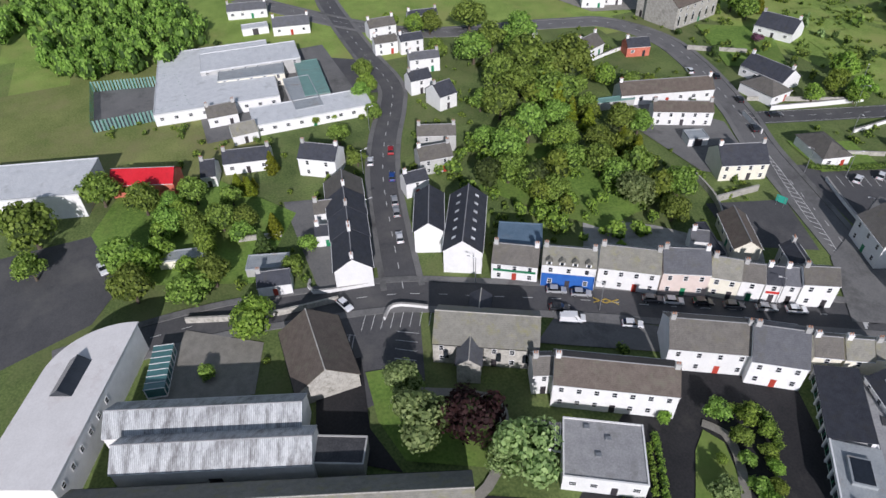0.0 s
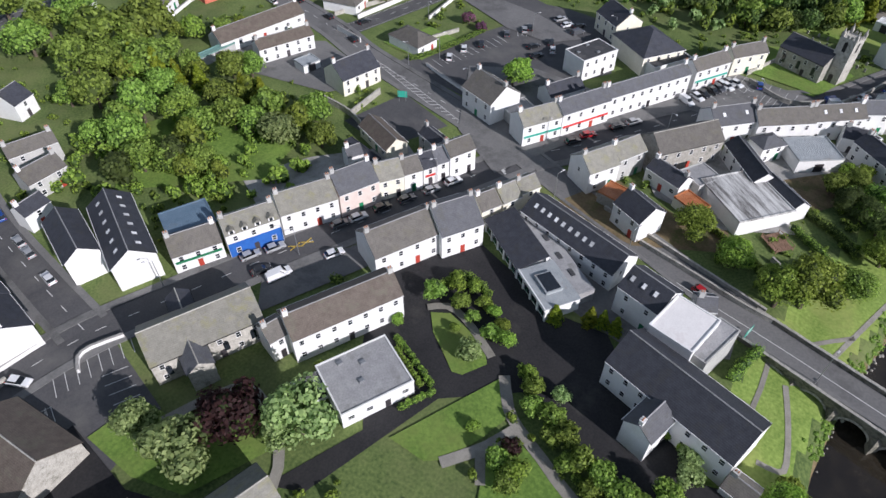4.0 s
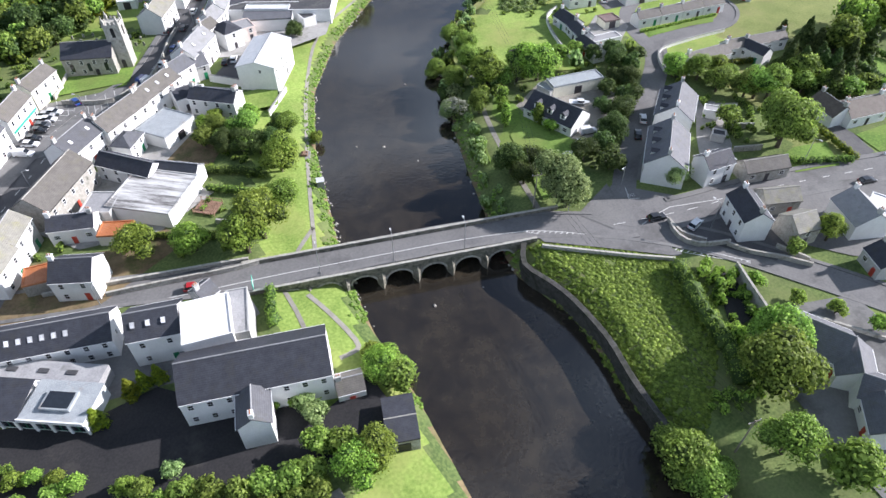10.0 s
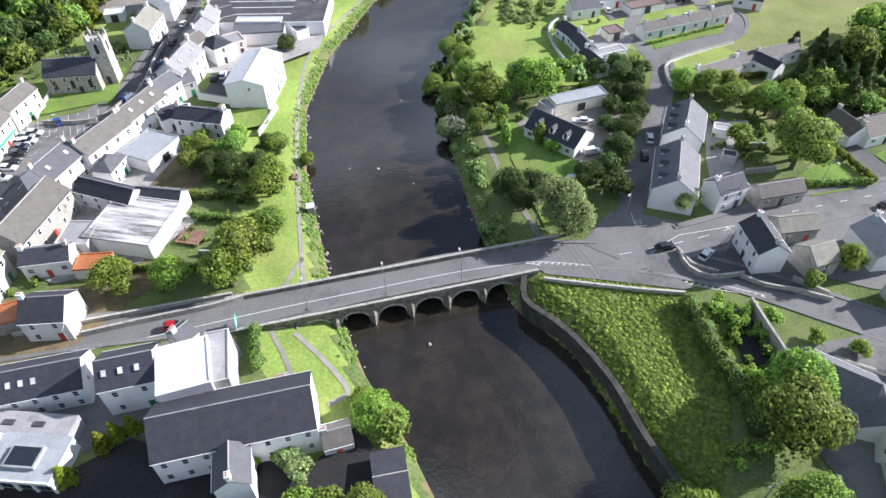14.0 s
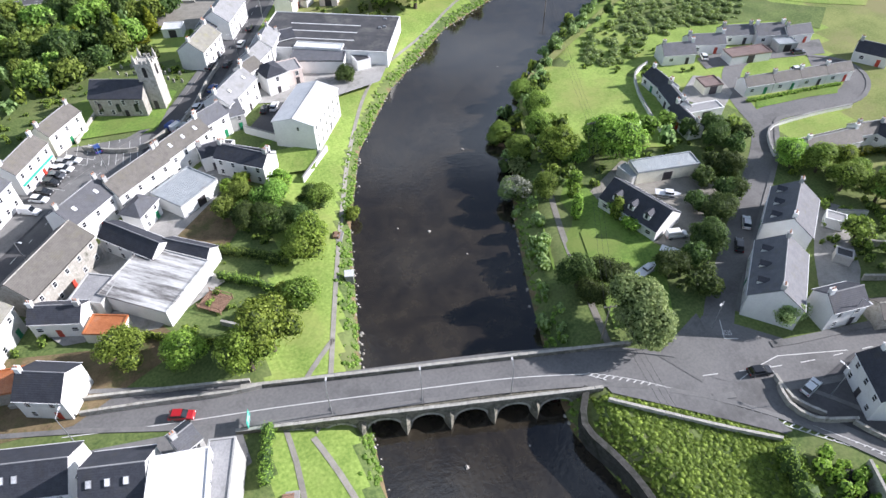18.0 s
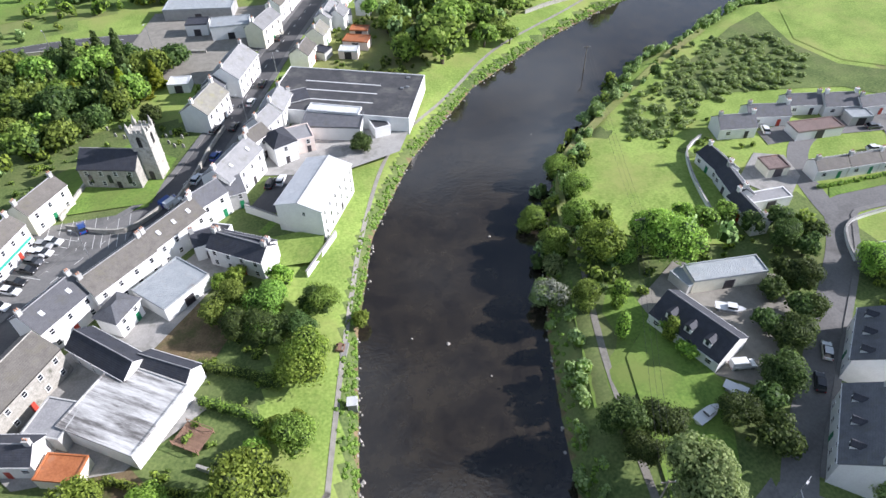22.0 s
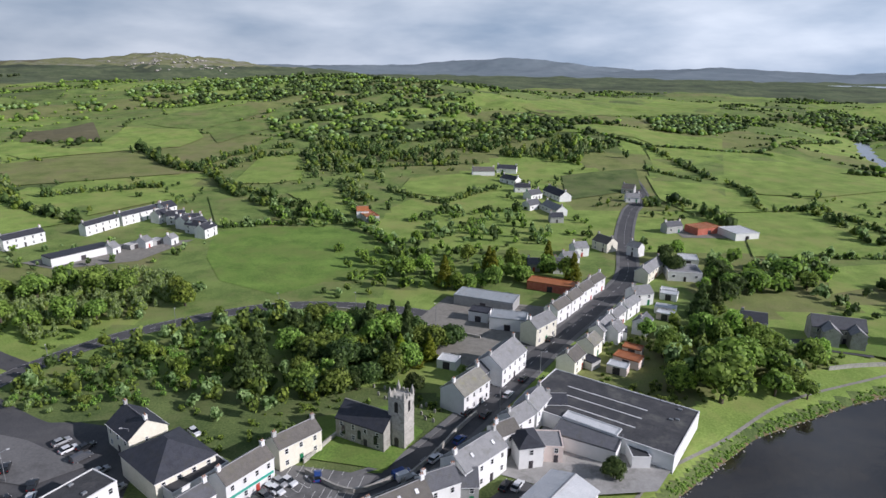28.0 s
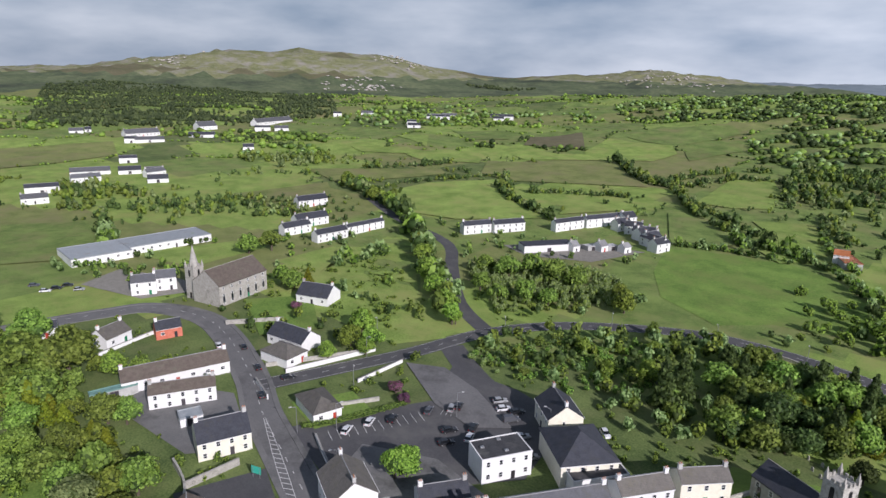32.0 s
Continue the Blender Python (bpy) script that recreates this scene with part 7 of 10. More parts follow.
def leaf_cloud(rs, blobs, per, size):
    """Small leaf sprays strewn over the skins of blobs (x, y, z, rx, rz): vertices and quads."""
    vs, fs = [], []
    for bx, by, bz, rx, rz in blobs:
        d = rs.normal(size=(per, 3))
        d /= np.linalg.norm(d, axis=1)[:, None]
        d[:, 2] = np.where(d[:, 2] < -0.55, -d[:, 2], d[:, 2])
        r = rs.uniform(0.8, 1.24, per)
        c = np.stack([bx + d[:, 0] * rx * r, by + d[:, 1] * rx * r, bz + d[:, 2] * rz * r], 1)
        nrm = d + rs.normal(scale=0.38, size=(per, 3))
        nrm /= np.linalg.norm(nrm, axis=1)[:, None]
        up = rs.normal(size=(per, 3))
        u = np.cross(nrm, up)
        u /= np.linalg.norm(u, axis=1)[:, None]
        w = np.cross(nrm, u)
        s = size * rs.uniform(0.6, 1.35, per)[:, None]
        q = np.stack([c - u * s, c - w * s * 0.7, c + u * s, c + w * s * 0.7], 1).reshape(-1, 3)
        fs.append(np.arange(len(q)).reshape(-1, 4) + sum(len(a) for a in vs))
        vs.append(q)
    return np.concatenate(vs), np.concatenate(fs)


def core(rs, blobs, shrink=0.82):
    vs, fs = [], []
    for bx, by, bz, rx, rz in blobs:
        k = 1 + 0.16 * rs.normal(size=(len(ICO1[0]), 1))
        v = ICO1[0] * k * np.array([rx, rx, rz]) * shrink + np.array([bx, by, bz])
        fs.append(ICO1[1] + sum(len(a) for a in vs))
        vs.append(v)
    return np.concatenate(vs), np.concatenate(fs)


def crown_mesh(name, seed, shape, mat, inner, leaves=160, size=0.082):
    """A crown of unit radius standing on z = 0."""
    rs = np.random.default_rng(seed)
    blobs = []
    if shape == "round":
        for k in range(12):
            a, e = rs.uniform(0, math.tau), rs.uniform(-0.45, 1.0)
            rr = math.sqrt(max(0.05, 1 - e * e)) * rs.uniform(0.45, 0.72)
            r = rs.uniform(0.34, 0.5)
            blobs.append((rr * math.cos(a), rr * math.sin(a), 0.85 + e * 0.52, r, r * 0.92))
        blobs.append((0, 0, 0.85, 0.6, 0.6))
    elif shape == "tall":
        for k in range(15):
            z = rs.uniform(0.3, 3.6)
            w = 0.85 * math.sin(math.pi * min(0.96, (z + 0.35) / 4.2)) ** 0.7
            a = rs.uniform(0, math.tau)
            blobs.append((0.38 * w * math.cos(a), 0.38 * w * math.sin(a), z, 0.5 * w + 0.1, 0.55))
    else:
        for k in range(22):
            z = 0.15 + 2.5 * k / 22
            w = 0.95 * (1 - k / 22) + 0.08
            a = k * 2.4
            blobs.append((0.5 * w * math.cos(a), 0.5 * w * math.sin(a), z, 0.46 * w + 0.04, 0.22))
    lv, lf = leaf_cloud(rs, blobs, leaves, size)
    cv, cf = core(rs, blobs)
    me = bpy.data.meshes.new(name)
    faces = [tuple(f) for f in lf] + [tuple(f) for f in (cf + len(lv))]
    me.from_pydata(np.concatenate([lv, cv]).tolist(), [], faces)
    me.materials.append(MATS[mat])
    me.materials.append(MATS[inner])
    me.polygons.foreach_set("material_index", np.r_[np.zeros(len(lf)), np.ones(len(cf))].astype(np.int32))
    me.update()
    return me


def trunk_mesh():
    bm = bmesh.new()
    tube(bm, (0, 0, -0.3), (0.03, 0.02, 0.55), 0.11, 0.075, 8)
    for k in range(5):
        a = k * 1.26
        tube(bm, (0.03, 0.02, 0.5), (0.38 * math.cos(a), 0.38 * math.sin(a), 1.05 + 0.1 * (k % 2)), 0.05, 0.02, 5)
    return mesh_of("trunk", bm, "bark")


TRUNK = trunk_mesh()
KIND = {"mid": ("round", "leaf_mid", "leaf_mid", "leafy green broadleaf tree"), "bright": ("round", "leaf_bright", "leaf_bright", "fresh bright green broadleaf tree"),
        "dark": ("round", "leaf_dark", "leaf_dark", "dark green dense broadleaf tree"), "pale": ("round", "leaf_pale", "leaf_dark", "pale fresh green broadleaf tree"),
        "yellow": ("cone", "leaf_yellow", "leaf_bright", "golden yellow-green garden conifer"), "copper": ("round", "leaf_copper", "leaf_copper", "dark copper-leaved broadleaf tree"),
        "poplar": ("tall", "leaf_bright", "leaf_mid", "slender upright bright green tree"), "conifer": ("cone", "leaf_dark", "leaf_dark", "dark green pointed conifer tree"),
        "pinkish": ("round", "leaf_pink", "leaf_mid", "round shrub in pink blossom"), "blossom": ("round", "leaf_blossom", "leaf_mid", "hawthorn tree in white blossom")}
# every crown's core takes the green that paints shade among its leaves
CROWNS = {k: [crown_mesh("crown", 100 * i + 7 * j + 1, v[0], v[1], "leaf_core_shade") for j in range(3)] for i, (k, v) in enumerate(KIND.items())}
FINE = {k: [crown_mesh("crown", 100 * i + 7 * j + 5, v[0], v[1], "leaf_core_shade", 430, 0.050) for j in range(3)] for i, (k, v) in enumerate(KIND.items())}
LITE = {k: [crown_mesh("crown", 100 * i + 7 * j + 3, v[0], v[1], "leaf_core_shade", 84, 0.11) for j in range(3)] for i, (k, v) in enumerate(KIND.items())}
tree_rnd = random.Random(5)


def tree(kind, x, y, r):
    shape, leaf, inner, label = KIND[kind]
    root = new("tree")
    z = zat(x, y)
    squat = r < 2.0 and shape == "round"
    lift = 0.02 * r if squat else (0.16 * r if shape == "round" else 0.05 * r)
    root.matrix_world = pose(x, y, z)
    tagged(root, label + (" trimmed low" if squat else ""), "shrub" if squat else "tree", group="trees of the town")
    s = tree_rnd.uniform(1.05, 1.25)
    tall = tree_rnd.uniform(1.0, 1.25)
    part("trunk", TRUNK, root, Matrix.Diagonal((r, r, r * (0.6 if squat else 1.0), 1)))
    part("crown", tree_rnd.choice((FINE if r > 2.9 and -70 < x < 135 and -60 < y < 105 else LITE if r < 2.7 or y > 130 else CROWNS)[kind]), root, Matrix.Translation((0, 0, lift)) @ Matrix.Rotation(tree_rnd.uniform(0, math.tau), 4, "Z") @ Matrix.Diagonal((r * s, r * s, r * tall, 1)))


def plant(kind, rows):
    for x, y, r in rows:
        tree(kind, x, y, r)


def strewn(name, xs, ys, rs, hs, mat, inner, label, seed, dense=38, size=0.16, count=3):
    """Many bushes in one mesh, for woods and hedgerows that nobody could count."""
    r0 = np.random.default_rng(seed)
    protos = []
    for k in range(4):
        blobs = [(r0.uniform(-0.45, 0.45), r0.uniform(-0.45, 0.45), r0.uniform(0.35, 0.95), r0.uniform(0.4, 0.6), r0.uniform(0.4, 0.55)) for _ in range(count)]
        if count == 1:
            blobs = [(0, 0, 0.55, 0.95, 0.62)]
        cv, cf = core(r0, blobs, 0.86)
        if dense == 1:
            cv, cf = ICO2[0] * (1 + 0.15 * r0.normal(size=(len(ICO2[0]), 1))) * np.array([0.95, 0.95, 0.62]) + np.array([0, 0, 0.55]), ICO2[1]
        if dense > 1:
            lv, lf = leaf_cloud(r0, blobs, dense, size)
        else:
            lv, lf = np.zeros((0, 3)), np.zeros((0, 4), int)
        protos.append((lv, lf, cv, cf))
    zs = height(xs, ys)
    V, Q, T, nv = [], [], [], 0
    for i in range(len(xs)):
        lv, lf, cv, cf = protos[i % 4]
        a = r0.uniform(0, math.tau)
        c, s = math.cos(a), math.sin(a)
        m = np.array([[c, -s, 0], [s, c, 0], [0, 0, 1]])
        k = np.array([rs[i], rs[i], hs[i]])
        v = np.concatenate([lv, cv]) @ m.T * k + np.array([xs[i], ys[i], zs[i] - 0.1])
        V.append(v)
        Q.append(lf + nv)
        T.append(cf + nv + len(lv))
        nv += len(v)
    V, Q, T = np.concatenate(V), np.concatenate(Q), np.concatenate(T)
    me = bpy.data.meshes.new(name)
    me.vertices.add(len(V))
    me.vertices.foreach_set("co", V.ravel())
    loops = np.concatenate([Q.ravel(), T.ravel()]).astype(np.int32)
    me.loops.add(len(loops))
    me.loops.foreach_set("vertex_index", loops)
    starts = np.concatenate([np.arange(len(Q)) * 4, len(Q) * 4 + np.arange(len(T)) * 3]).astype(np.int32)
    me.polygons.add(len(Q) + len(T))
    me.polygons.foreach_set("loop_start", starts)
    me.polygons.foreach_set("material_index", np.r_[np.zeros(len(Q)), np.ones(len(T))].astype(np.int32))
    me.materials.append(MATS[mat])
    # leafy bushes get the core green with inner shade painted in
    me.materials.append(MATS["leaf_core_shade" if dense > 9 and inner == mat else inner])
    me.update(calc_edges=True)
    return tagged(new(name, me), label, "vegetation", kind="stuff")


def hedge(pts, w, h, mat="leaf_mid", label="dense clipped green hedge"):
    line = smooth_line(pts, 0.8)
    rs = np.random.default_rng(int(abs(pts[0][0] * 31 + pts[0][1] * 17)))
    blobs = []
    for p in line:
        blobs.append((p.x + rs.normal() * 0.12, p.y + rs.normal() * 0.12, zat(p.x, p.y) + h * 0.5, w * 0.62 * rs.uniform(0.85, 1.15), h * 0.56 * rs.uniform(0.9, 1.12)))
    lv, lf = leaf_cloud(rs, blobs, 70, 0.14)
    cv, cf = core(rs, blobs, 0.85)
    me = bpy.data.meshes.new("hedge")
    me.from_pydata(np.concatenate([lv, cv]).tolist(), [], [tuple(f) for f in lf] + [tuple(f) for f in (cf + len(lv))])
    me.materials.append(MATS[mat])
    # core colour paints the shade inside the hedge
    me.materials.append(MATS["leaf_core_shade"])
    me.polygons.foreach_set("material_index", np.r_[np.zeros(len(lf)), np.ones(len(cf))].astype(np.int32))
    me.update()
    return tagged(new("hedge", me), label, "hedge", group="garden hedges")



plant("mid", [(-152.0, -83.9, 4.5), (-142.9, -82.6, 4.0), (-183.9, -88.4, 4.5), (-172.6, -103.4, 6.0), (-160.0, -103.3, 3.5), (-175.1, -78.5, 4.0), (-165.5, -73.3, 3.5), (-174.4, -66.3, 3.5), (-160.1, -61.7, 3.5), (-159.2, -56.8, 3.0), (-140.9, -66.2, 3.5), (-136.7, -71.1, 4.0), (-154.7, -57.7, 2.5), (-173.8, -72.7, 3.0), (-161.1, -67.2, 3.0), (-210.6, -10.2, 3.0), (-197.0, -11.0, 2.5), (-187.8, -24.4, 3.0), (-174.2, -23.2, 2.5), (-170.0, -57.9, 2.5), (-137.7, -49.4, 2.2), (-144.3, -44.5, 2.0), (-226.9, -5.0, 3.0), (-205.0, 47.5, 7.0)])
plant("mid", [(-196.3, 56.5, 7.5), (-246.8, 44.9, 6.0), (-228.3, 55.8, 5.5), (-220.7, 34.4, 5.5), (-200.2, 33.3, 5.0), (-180.8, 24.3, 5.0), (-164.6, 25.0, 5.0), (-157.8, 15.0, 4.5), (-152.1, 40.4, 4.0), (-146.5, 28.1, 4.2), (-141.8, 33.9, 4.0), (-136.7, 17.5, 3.6), (-143.0, 13.8, 3.6), (-125.2, 45.8, 4.0), (-118.1, 38.7, 3.4), (-159.5, 53.2, 4.0), (-252.9, 30.8, 4.0), (-228.7, 23.0, 4.0), (-155.6, 56.4, 3.5), (-149.1, 10.4, 4.0), (-166.1, 12.3, 3.6), (-188.1, 21.2, 3.6), (-169.8, 37.5, 4.0), (-191.5, 36.9, 5.0)])
plant("mid", [(-226.1, 44.2, 5.0), (1.7, 49.3, 3.6), (4.7, 77.8, 3.6), (14.2, 75.7, 3.2), (-1.5, 82.7, 3.0), (-2.5, -5.3, 2.8), (63.9, 71.0, 3.4), (71.8, 73.7, 3.4), (77.7, 83.6, 3.2), (80.3, 93.4, 3.0), (114.2, -0.2, 6.2), (128.1, 13.0, 4.4)])
plant("mid", [(120.4, 23.6, 3.6), (121.3, 30.9, 3.4), (167.7, 17.5, 5.5), (54.6, -39.2, 4.6), (48.0, -43.1, 5.6), (39.5, -51.8, 4.2), (26.6, -43.5, 4.4), (27.0, -47.7, 4.0), (44.1, -60.6, 4.0), (143.5, 13.0, 4.0), (123.9, 17.3, 3.6), (108.7, 11.3, 2.6), (144.6, 5.2, 3.5), (65.9, 82.1, 3.0), (59.9, 53.1, 3.0), (80.8, -26.6, 2.0), (78.8, 158.1, 7.0), (88.6, 172.6, 5.0), (101.6, 183.5, 4.0), (100.2, 172.3, 4.0), (96.3, 162.9, 4.0), (-41.7, 199.6, 5.0), (-33.8, 194.5, 4.4), (-23.4, 198.1, 4.4)])
plant("mid", [(-40.4, 178.0, 4.6), (-31.6, 163.2, 3.6), (-37.9, 157.7, 4.2), (-34.7, 177.6, 4.0), (-29.3, 177.6, 4.0), (-17.2, 195.6, 4.0), (70.6, 200.6, 3.0), (70.9, 184.4, 3.0), (103.1, 167.6, 3.5), (105.4, 162.2, 3.0), (-1.5, 76.9, 2.6), (-5.1, 80.4, 2.4), (2.1, 73.5, 2.6), (-268.2, 176.6, 5.0), (-271.5, 165.6, 5.0), (-210.4, 148.6, 4.0), (-220.0, 149.7, 4.0), (-179.6, 42.8, 6.0), (-195.9, 52.0, 5.0), (-215.9, 49.0, 5.0), (-158.4, 32.7, 4.0), (-137.0, 35.1, 4.0), (-137.2, 44.5, 3.0), (-167.5, 225.2, 4.0)])
plant("mid", [(-153.9, 224.1, 5.0), (-148.9, 234.9, 5.0), (-134.8, 231.5, 5.0), (-123.7, 231.7, 5.0), (-154.3, 204.0, 4.0), (-140.5, 197.6, 4.0), (-131.8, 205.0, 4.5), (-122.0, 206.6, 4.0), (84.9, 168.9, 6.0), (92.3, 174.0, 5.0), (130.3, 247.1, 5.0), (150.0, 262.7, 5.0), (152.9, 249.8, 4.0), (70.0, 168.4, 3.0)])
plant("bright", [(-123.4, -60.0, 4.2), (-148.8, -80.6, 4.0), (-153.6, -66.2, 3.0), (-167.1, -69.9, 3.2), (-253.2, 23.9, 4.0), (-264.2, 18.6, 3.0), (-215.7, -6.7, 3.0), (-182.0, 39.7, 4.6), (-156.9, 30.6, 4.0), (-167.8, 47.1, 3.4), (-141.3, 13.7, 3.0), (-126.6, 47.9, 3.0)])
plant("bright", [(-2.6, -2.3, 3.4), (-30.0, 50.4, 3.6), (-6.6, 41.6, 5.2), (8.3, 63.3, 4.2), (-87.1, 90.9, 3.2), (81.2, 60.1, 4.6), (71.3, 64.0, 4.4), (117.0, 36.2, 3.4), (89.7, -28.4, 3.0), (66.5, -27.4, 1.8), (69.2, -34.6, 1.6), (72.7, -40.7, 1.8), (75.3, -47.2, 1.8), (70.6, 41.1, 2.0), (69.6, 35.7, 1.8), (188.3, 14.9, 6.0), (180.2, 21.2, 6.0), (68.4, 163.0, 4.0), (164.4, 193.2, 5.0), (-13.7, 313.3, 3.0), (-8.0, 263.1, 4.0), (-16.2, 260.7, 4.0)])
plant("bright", [(31.7, 275.6, 4.0), (11.8, 282.6, 3.6), (20.6, 71.0, 2.0), (7.8, 82.9, 2.4), (1.0, 89.6, 2.0), (-0.4, 52.1, 2.4), (-5.0, 49.4, 2.4), (2.5, 52.0, 2.2), (-2.1, 90.0, 1.8), (8.6, 85.3, 2.4), (-97.0, 222.3, 4.6), (-88.4, 87.8, 3.6), (-358.5, 318.2, 5.0), (-375.2, 318.4, 5.0), (-321.2, 295.5, 4.5), (-299.2, 290.6, 4.5), (-268.4, 273.0, 4.5), (-238.3, 251.6, 4.6), (-215.8, 231.1, 4.6), (-196.6, 213.9, 4.6), (-180.8, 198.8, 4.4), (-165.4, 187.4, 4.2), (-151.8, 177.3, 4.0), (-138.2, 166.5, 3.6)])
plant("bright", [(-157.6, 139.4, 4.0), (-144.2, 132.6, 3.6), (-149.6, 127.3, 3.6), (-148.7, 117.0, 3.0)])
plant("yellow", [(-153.3, -50.5, 2.0), (-181.1, -45.4, 2.0), (-172.8, -53.0, 2.0), (-175.7, -55.5, 1.8), (-169.8, 42.4, 2.4), (-148.4, 45.7, 2.2), (-12.7, 180.6, 2.8), (-24.8, 179.0, 2.6), (-3.5, 180.2, 2.6), (-7.4, 175.4, 2.2), (-214.0, 151.2, 2.4), (-213.3, 158.1, 2.2), (-143.6, 47.1, 2.4), (-163.9, 44.8, 2.6), (-174.8, 40.6, 3.4)])
plant("pale", [(-127.7, 34.8, 4.4), (-74.3, -26.0, 5.2), (-87.8, -39.1, 4.6), (-96.9, -38.5, 3.2), (-75.6, -28.9, 3.0), (53.0, 15.8, 5.4), (55.8, 59.9, 3.0), (78.5, 2.7, 3.0), (61.1, 65.9, 2.2), (112.4, 114.7, 2.0), (101.4, 113.3, 2.0)])
plant("copper", [(-84.0, -31.0, 4.6)])
plant("dark", [(50.1, 28.0, 3.6), (56.5, 25.9, 3.4), (67.8, 21.7, 3.0), (70.5, 15.7, 2.8), (79.3, 24.1, 3.4), (89.1, 30.4, 3.2), (101.4, 39.7, 3.0), (107.0, 50.2, 3.2), (50.2, 23.2, 3.0), (96.2, 32.9, 2.8), (73.9, 21.6, 2.6), (109.3, 45.8, 2.6), (39.7, 123.1, 2.8), (-7.3, 159.6, 2.6), (13.0, 75.8, 3.0), (-1.8, 75.8, 3.0), (1.7, 73.5, 3.0), (5.2, 71.1, 3.0), (8.9, 70.0, 3.0), (-24.1, 161.0, 2.6)])
plant("poplar", [(65.7, 50.7, 2.0), (61.8, 44.1, 1.6), (69.3, 39.9, 1.6)])
plant("conifer", [(145.3, 15.0, 3.0), (151.3, 13.6, 3.2), (150.6, 8.9, 3.0), (149.2, 4.1, 3.0), (144.9, 18.8, 2.6), (103.7, 225.2, 3.6), (87.2, 200.6, 3.2), (95.3, 210.5, 3.2), (85.9, 192.5, 2.8), (95.4, 218.3, 4.0)])
plant("pinkish", [(-190.7, 135.5, 2.0), (-116.4, 115.9, 2.2), (-110.9, 113.7, 1.6)])



# ---------------------------------------------------------------- woods, hedgerows and bank bushes
def inside(poly, n, seed):
    """n points at random inside a polygon."""
    rs = np.random.default_rng(seed)
    p = np.array(poly, float)
    out = []
    while len(out) < n:
        q = rs.uniform(p.min(0), p.max(0))
        hit = False
        for a, b in zip(p, np.roll(p, -1, 0)):
            if (a[1] > q[1]) != (b[1] > q[1]) and q[0] < (b[0] - a[0]) * (q[1] - a[1]) / (b[1] - a[1]) + a[0]:
                hit = not hit
        if hit:
            out.append(q)
    return np.array(out)


def grove(poly, n, kinds, r0, r1, seed):
    """A copse of closely set trees, in one mesh for each kind of leaf."""
    rs = np.random.default_rng(seed)
    pts = inside(poly, n, seed)
    which = rs.integers(len(kinds), size=n)
    for k in sorted(set(which.tolist())):
        V, F, M, nv = [], [], [], 0
        mats = None
        for x, y in pts[which == k]:
            me = LITE[kinds[k]][rs.integers(3)]
            mats = me.materials
            v = np.empty(len(me.vertices) * 3)
            me.vertices.foreach_get("co", v)
            v = v.reshape(-1, 3)
            a, r = rs.uniform(0, math.tau), rs.uniform(r0, r1)
            c, s = math.cos(a), math.sin(a)
            v = v @ np.array([[c, s, 0], [-s, c, 0], [0, 0, 1]]) * np.array([r * 1.15, r * 1.15, r * rs.uniform(1.1, 1.4)]) + np.array([x, y, zat(x, y) + 0.1 * r])
            F += [tuple(i + nv for i in p.vertices) for p in me.polygons]
            M += [p.material_index for p in me.polygons]
            V.append(v)
            nv += len(v)
        me = bpy.data.meshes.new("copse")
        me.from_pydata(np.concatenate(V).tolist(), [], F)
        for m in mats:
            me.materials.append(m)
        me.polygons.foreach_set("material_index", M)
        me.update()
        tagged(new("copse", me), "close copse of " + KIND[kinds[k]][3] + "s", "vegetation", kind="stuff")


grove([(-62, 158), (-52, 196), (-30, 208), (0, 200), (6, 188), (-16, 164), (-34, 152)], 46, ["mid", "dark", "dark", "conifer", "mid", "conifer"], 2.4, 4.4, 3)
grove([(-96, 150), (-92, 178), (-70, 196), (-62, 170)], 8, ["mid", "bright"], 1.6, 2.6, 4)
grove([(-168, 20), (-150, 48), (-126, 44), (-122, 22), (-150, 2)], 15, ["mid", "bright", "bright", "dark"], 2.2, 3.8, 5)
grove([(-190, -84), (-184, -60), (-160, -44), (-138, -58), (-150, -86), (-172, -92)], 9, ["mid", "bright", "conifer"], 1.6, 2.8, 6)
grove([(72, 186), (100, 172), (126, 182), (104, 196), (84, 206)], 16, ["mid", "bright", "mid"], 2.6, 4.4, 9)
grove([(-200, 60), (-176, 84), (-164, 48), (-190, 30)], 12, ["mid", "bright", "bright"], 2.4, 4.0, 10)
grove([(44, 280), (60, 258), (30, 236), (-6, 240), (0, 262)], 18, ["mid", "bright", "yellow"], 2.4, 4.0, 12)
grove([(110, 226), (128, 250), (112, 300), (96, 268)], 14, ["mid", "bright", "dark"], 2.6, 4.4, 13)


def cloud(poly, n, r0, r1, tall, mat, inner, label, seed, dense=38, size=0.16):
    rs = np.random.default_rng(seed)
    p = inside(poly, n, seed)
    g, side = river_gap(p[:, 0], p[:, 1])
    p = p[g > 1.0]
    r = rs.uniform(r0, r1, len(p))
    strewn("woodland", p[:, 0], p[:, 1], r, r * tall, mat, inner, label, seed, dense, size)


cloud([(-395, -190), (-300, -112), (-268, -100), (-262, -60), (-290, -48), (-330, -62), (-420, -90)], 420, 2.6, 4.6, 1.6, "leaf_mid", "leaf_mid", "dense green woodland on a slope", 21)
cloud([(-178, 224), (-168, 248), (-140, 262), (-118, 258), (-92, 226), (-112, 214), (-132, 188)], 330, 1.1, 2.5, 1.5, "leaf_pale", "leaf_mid", "thicket of young trees by the road", 22)
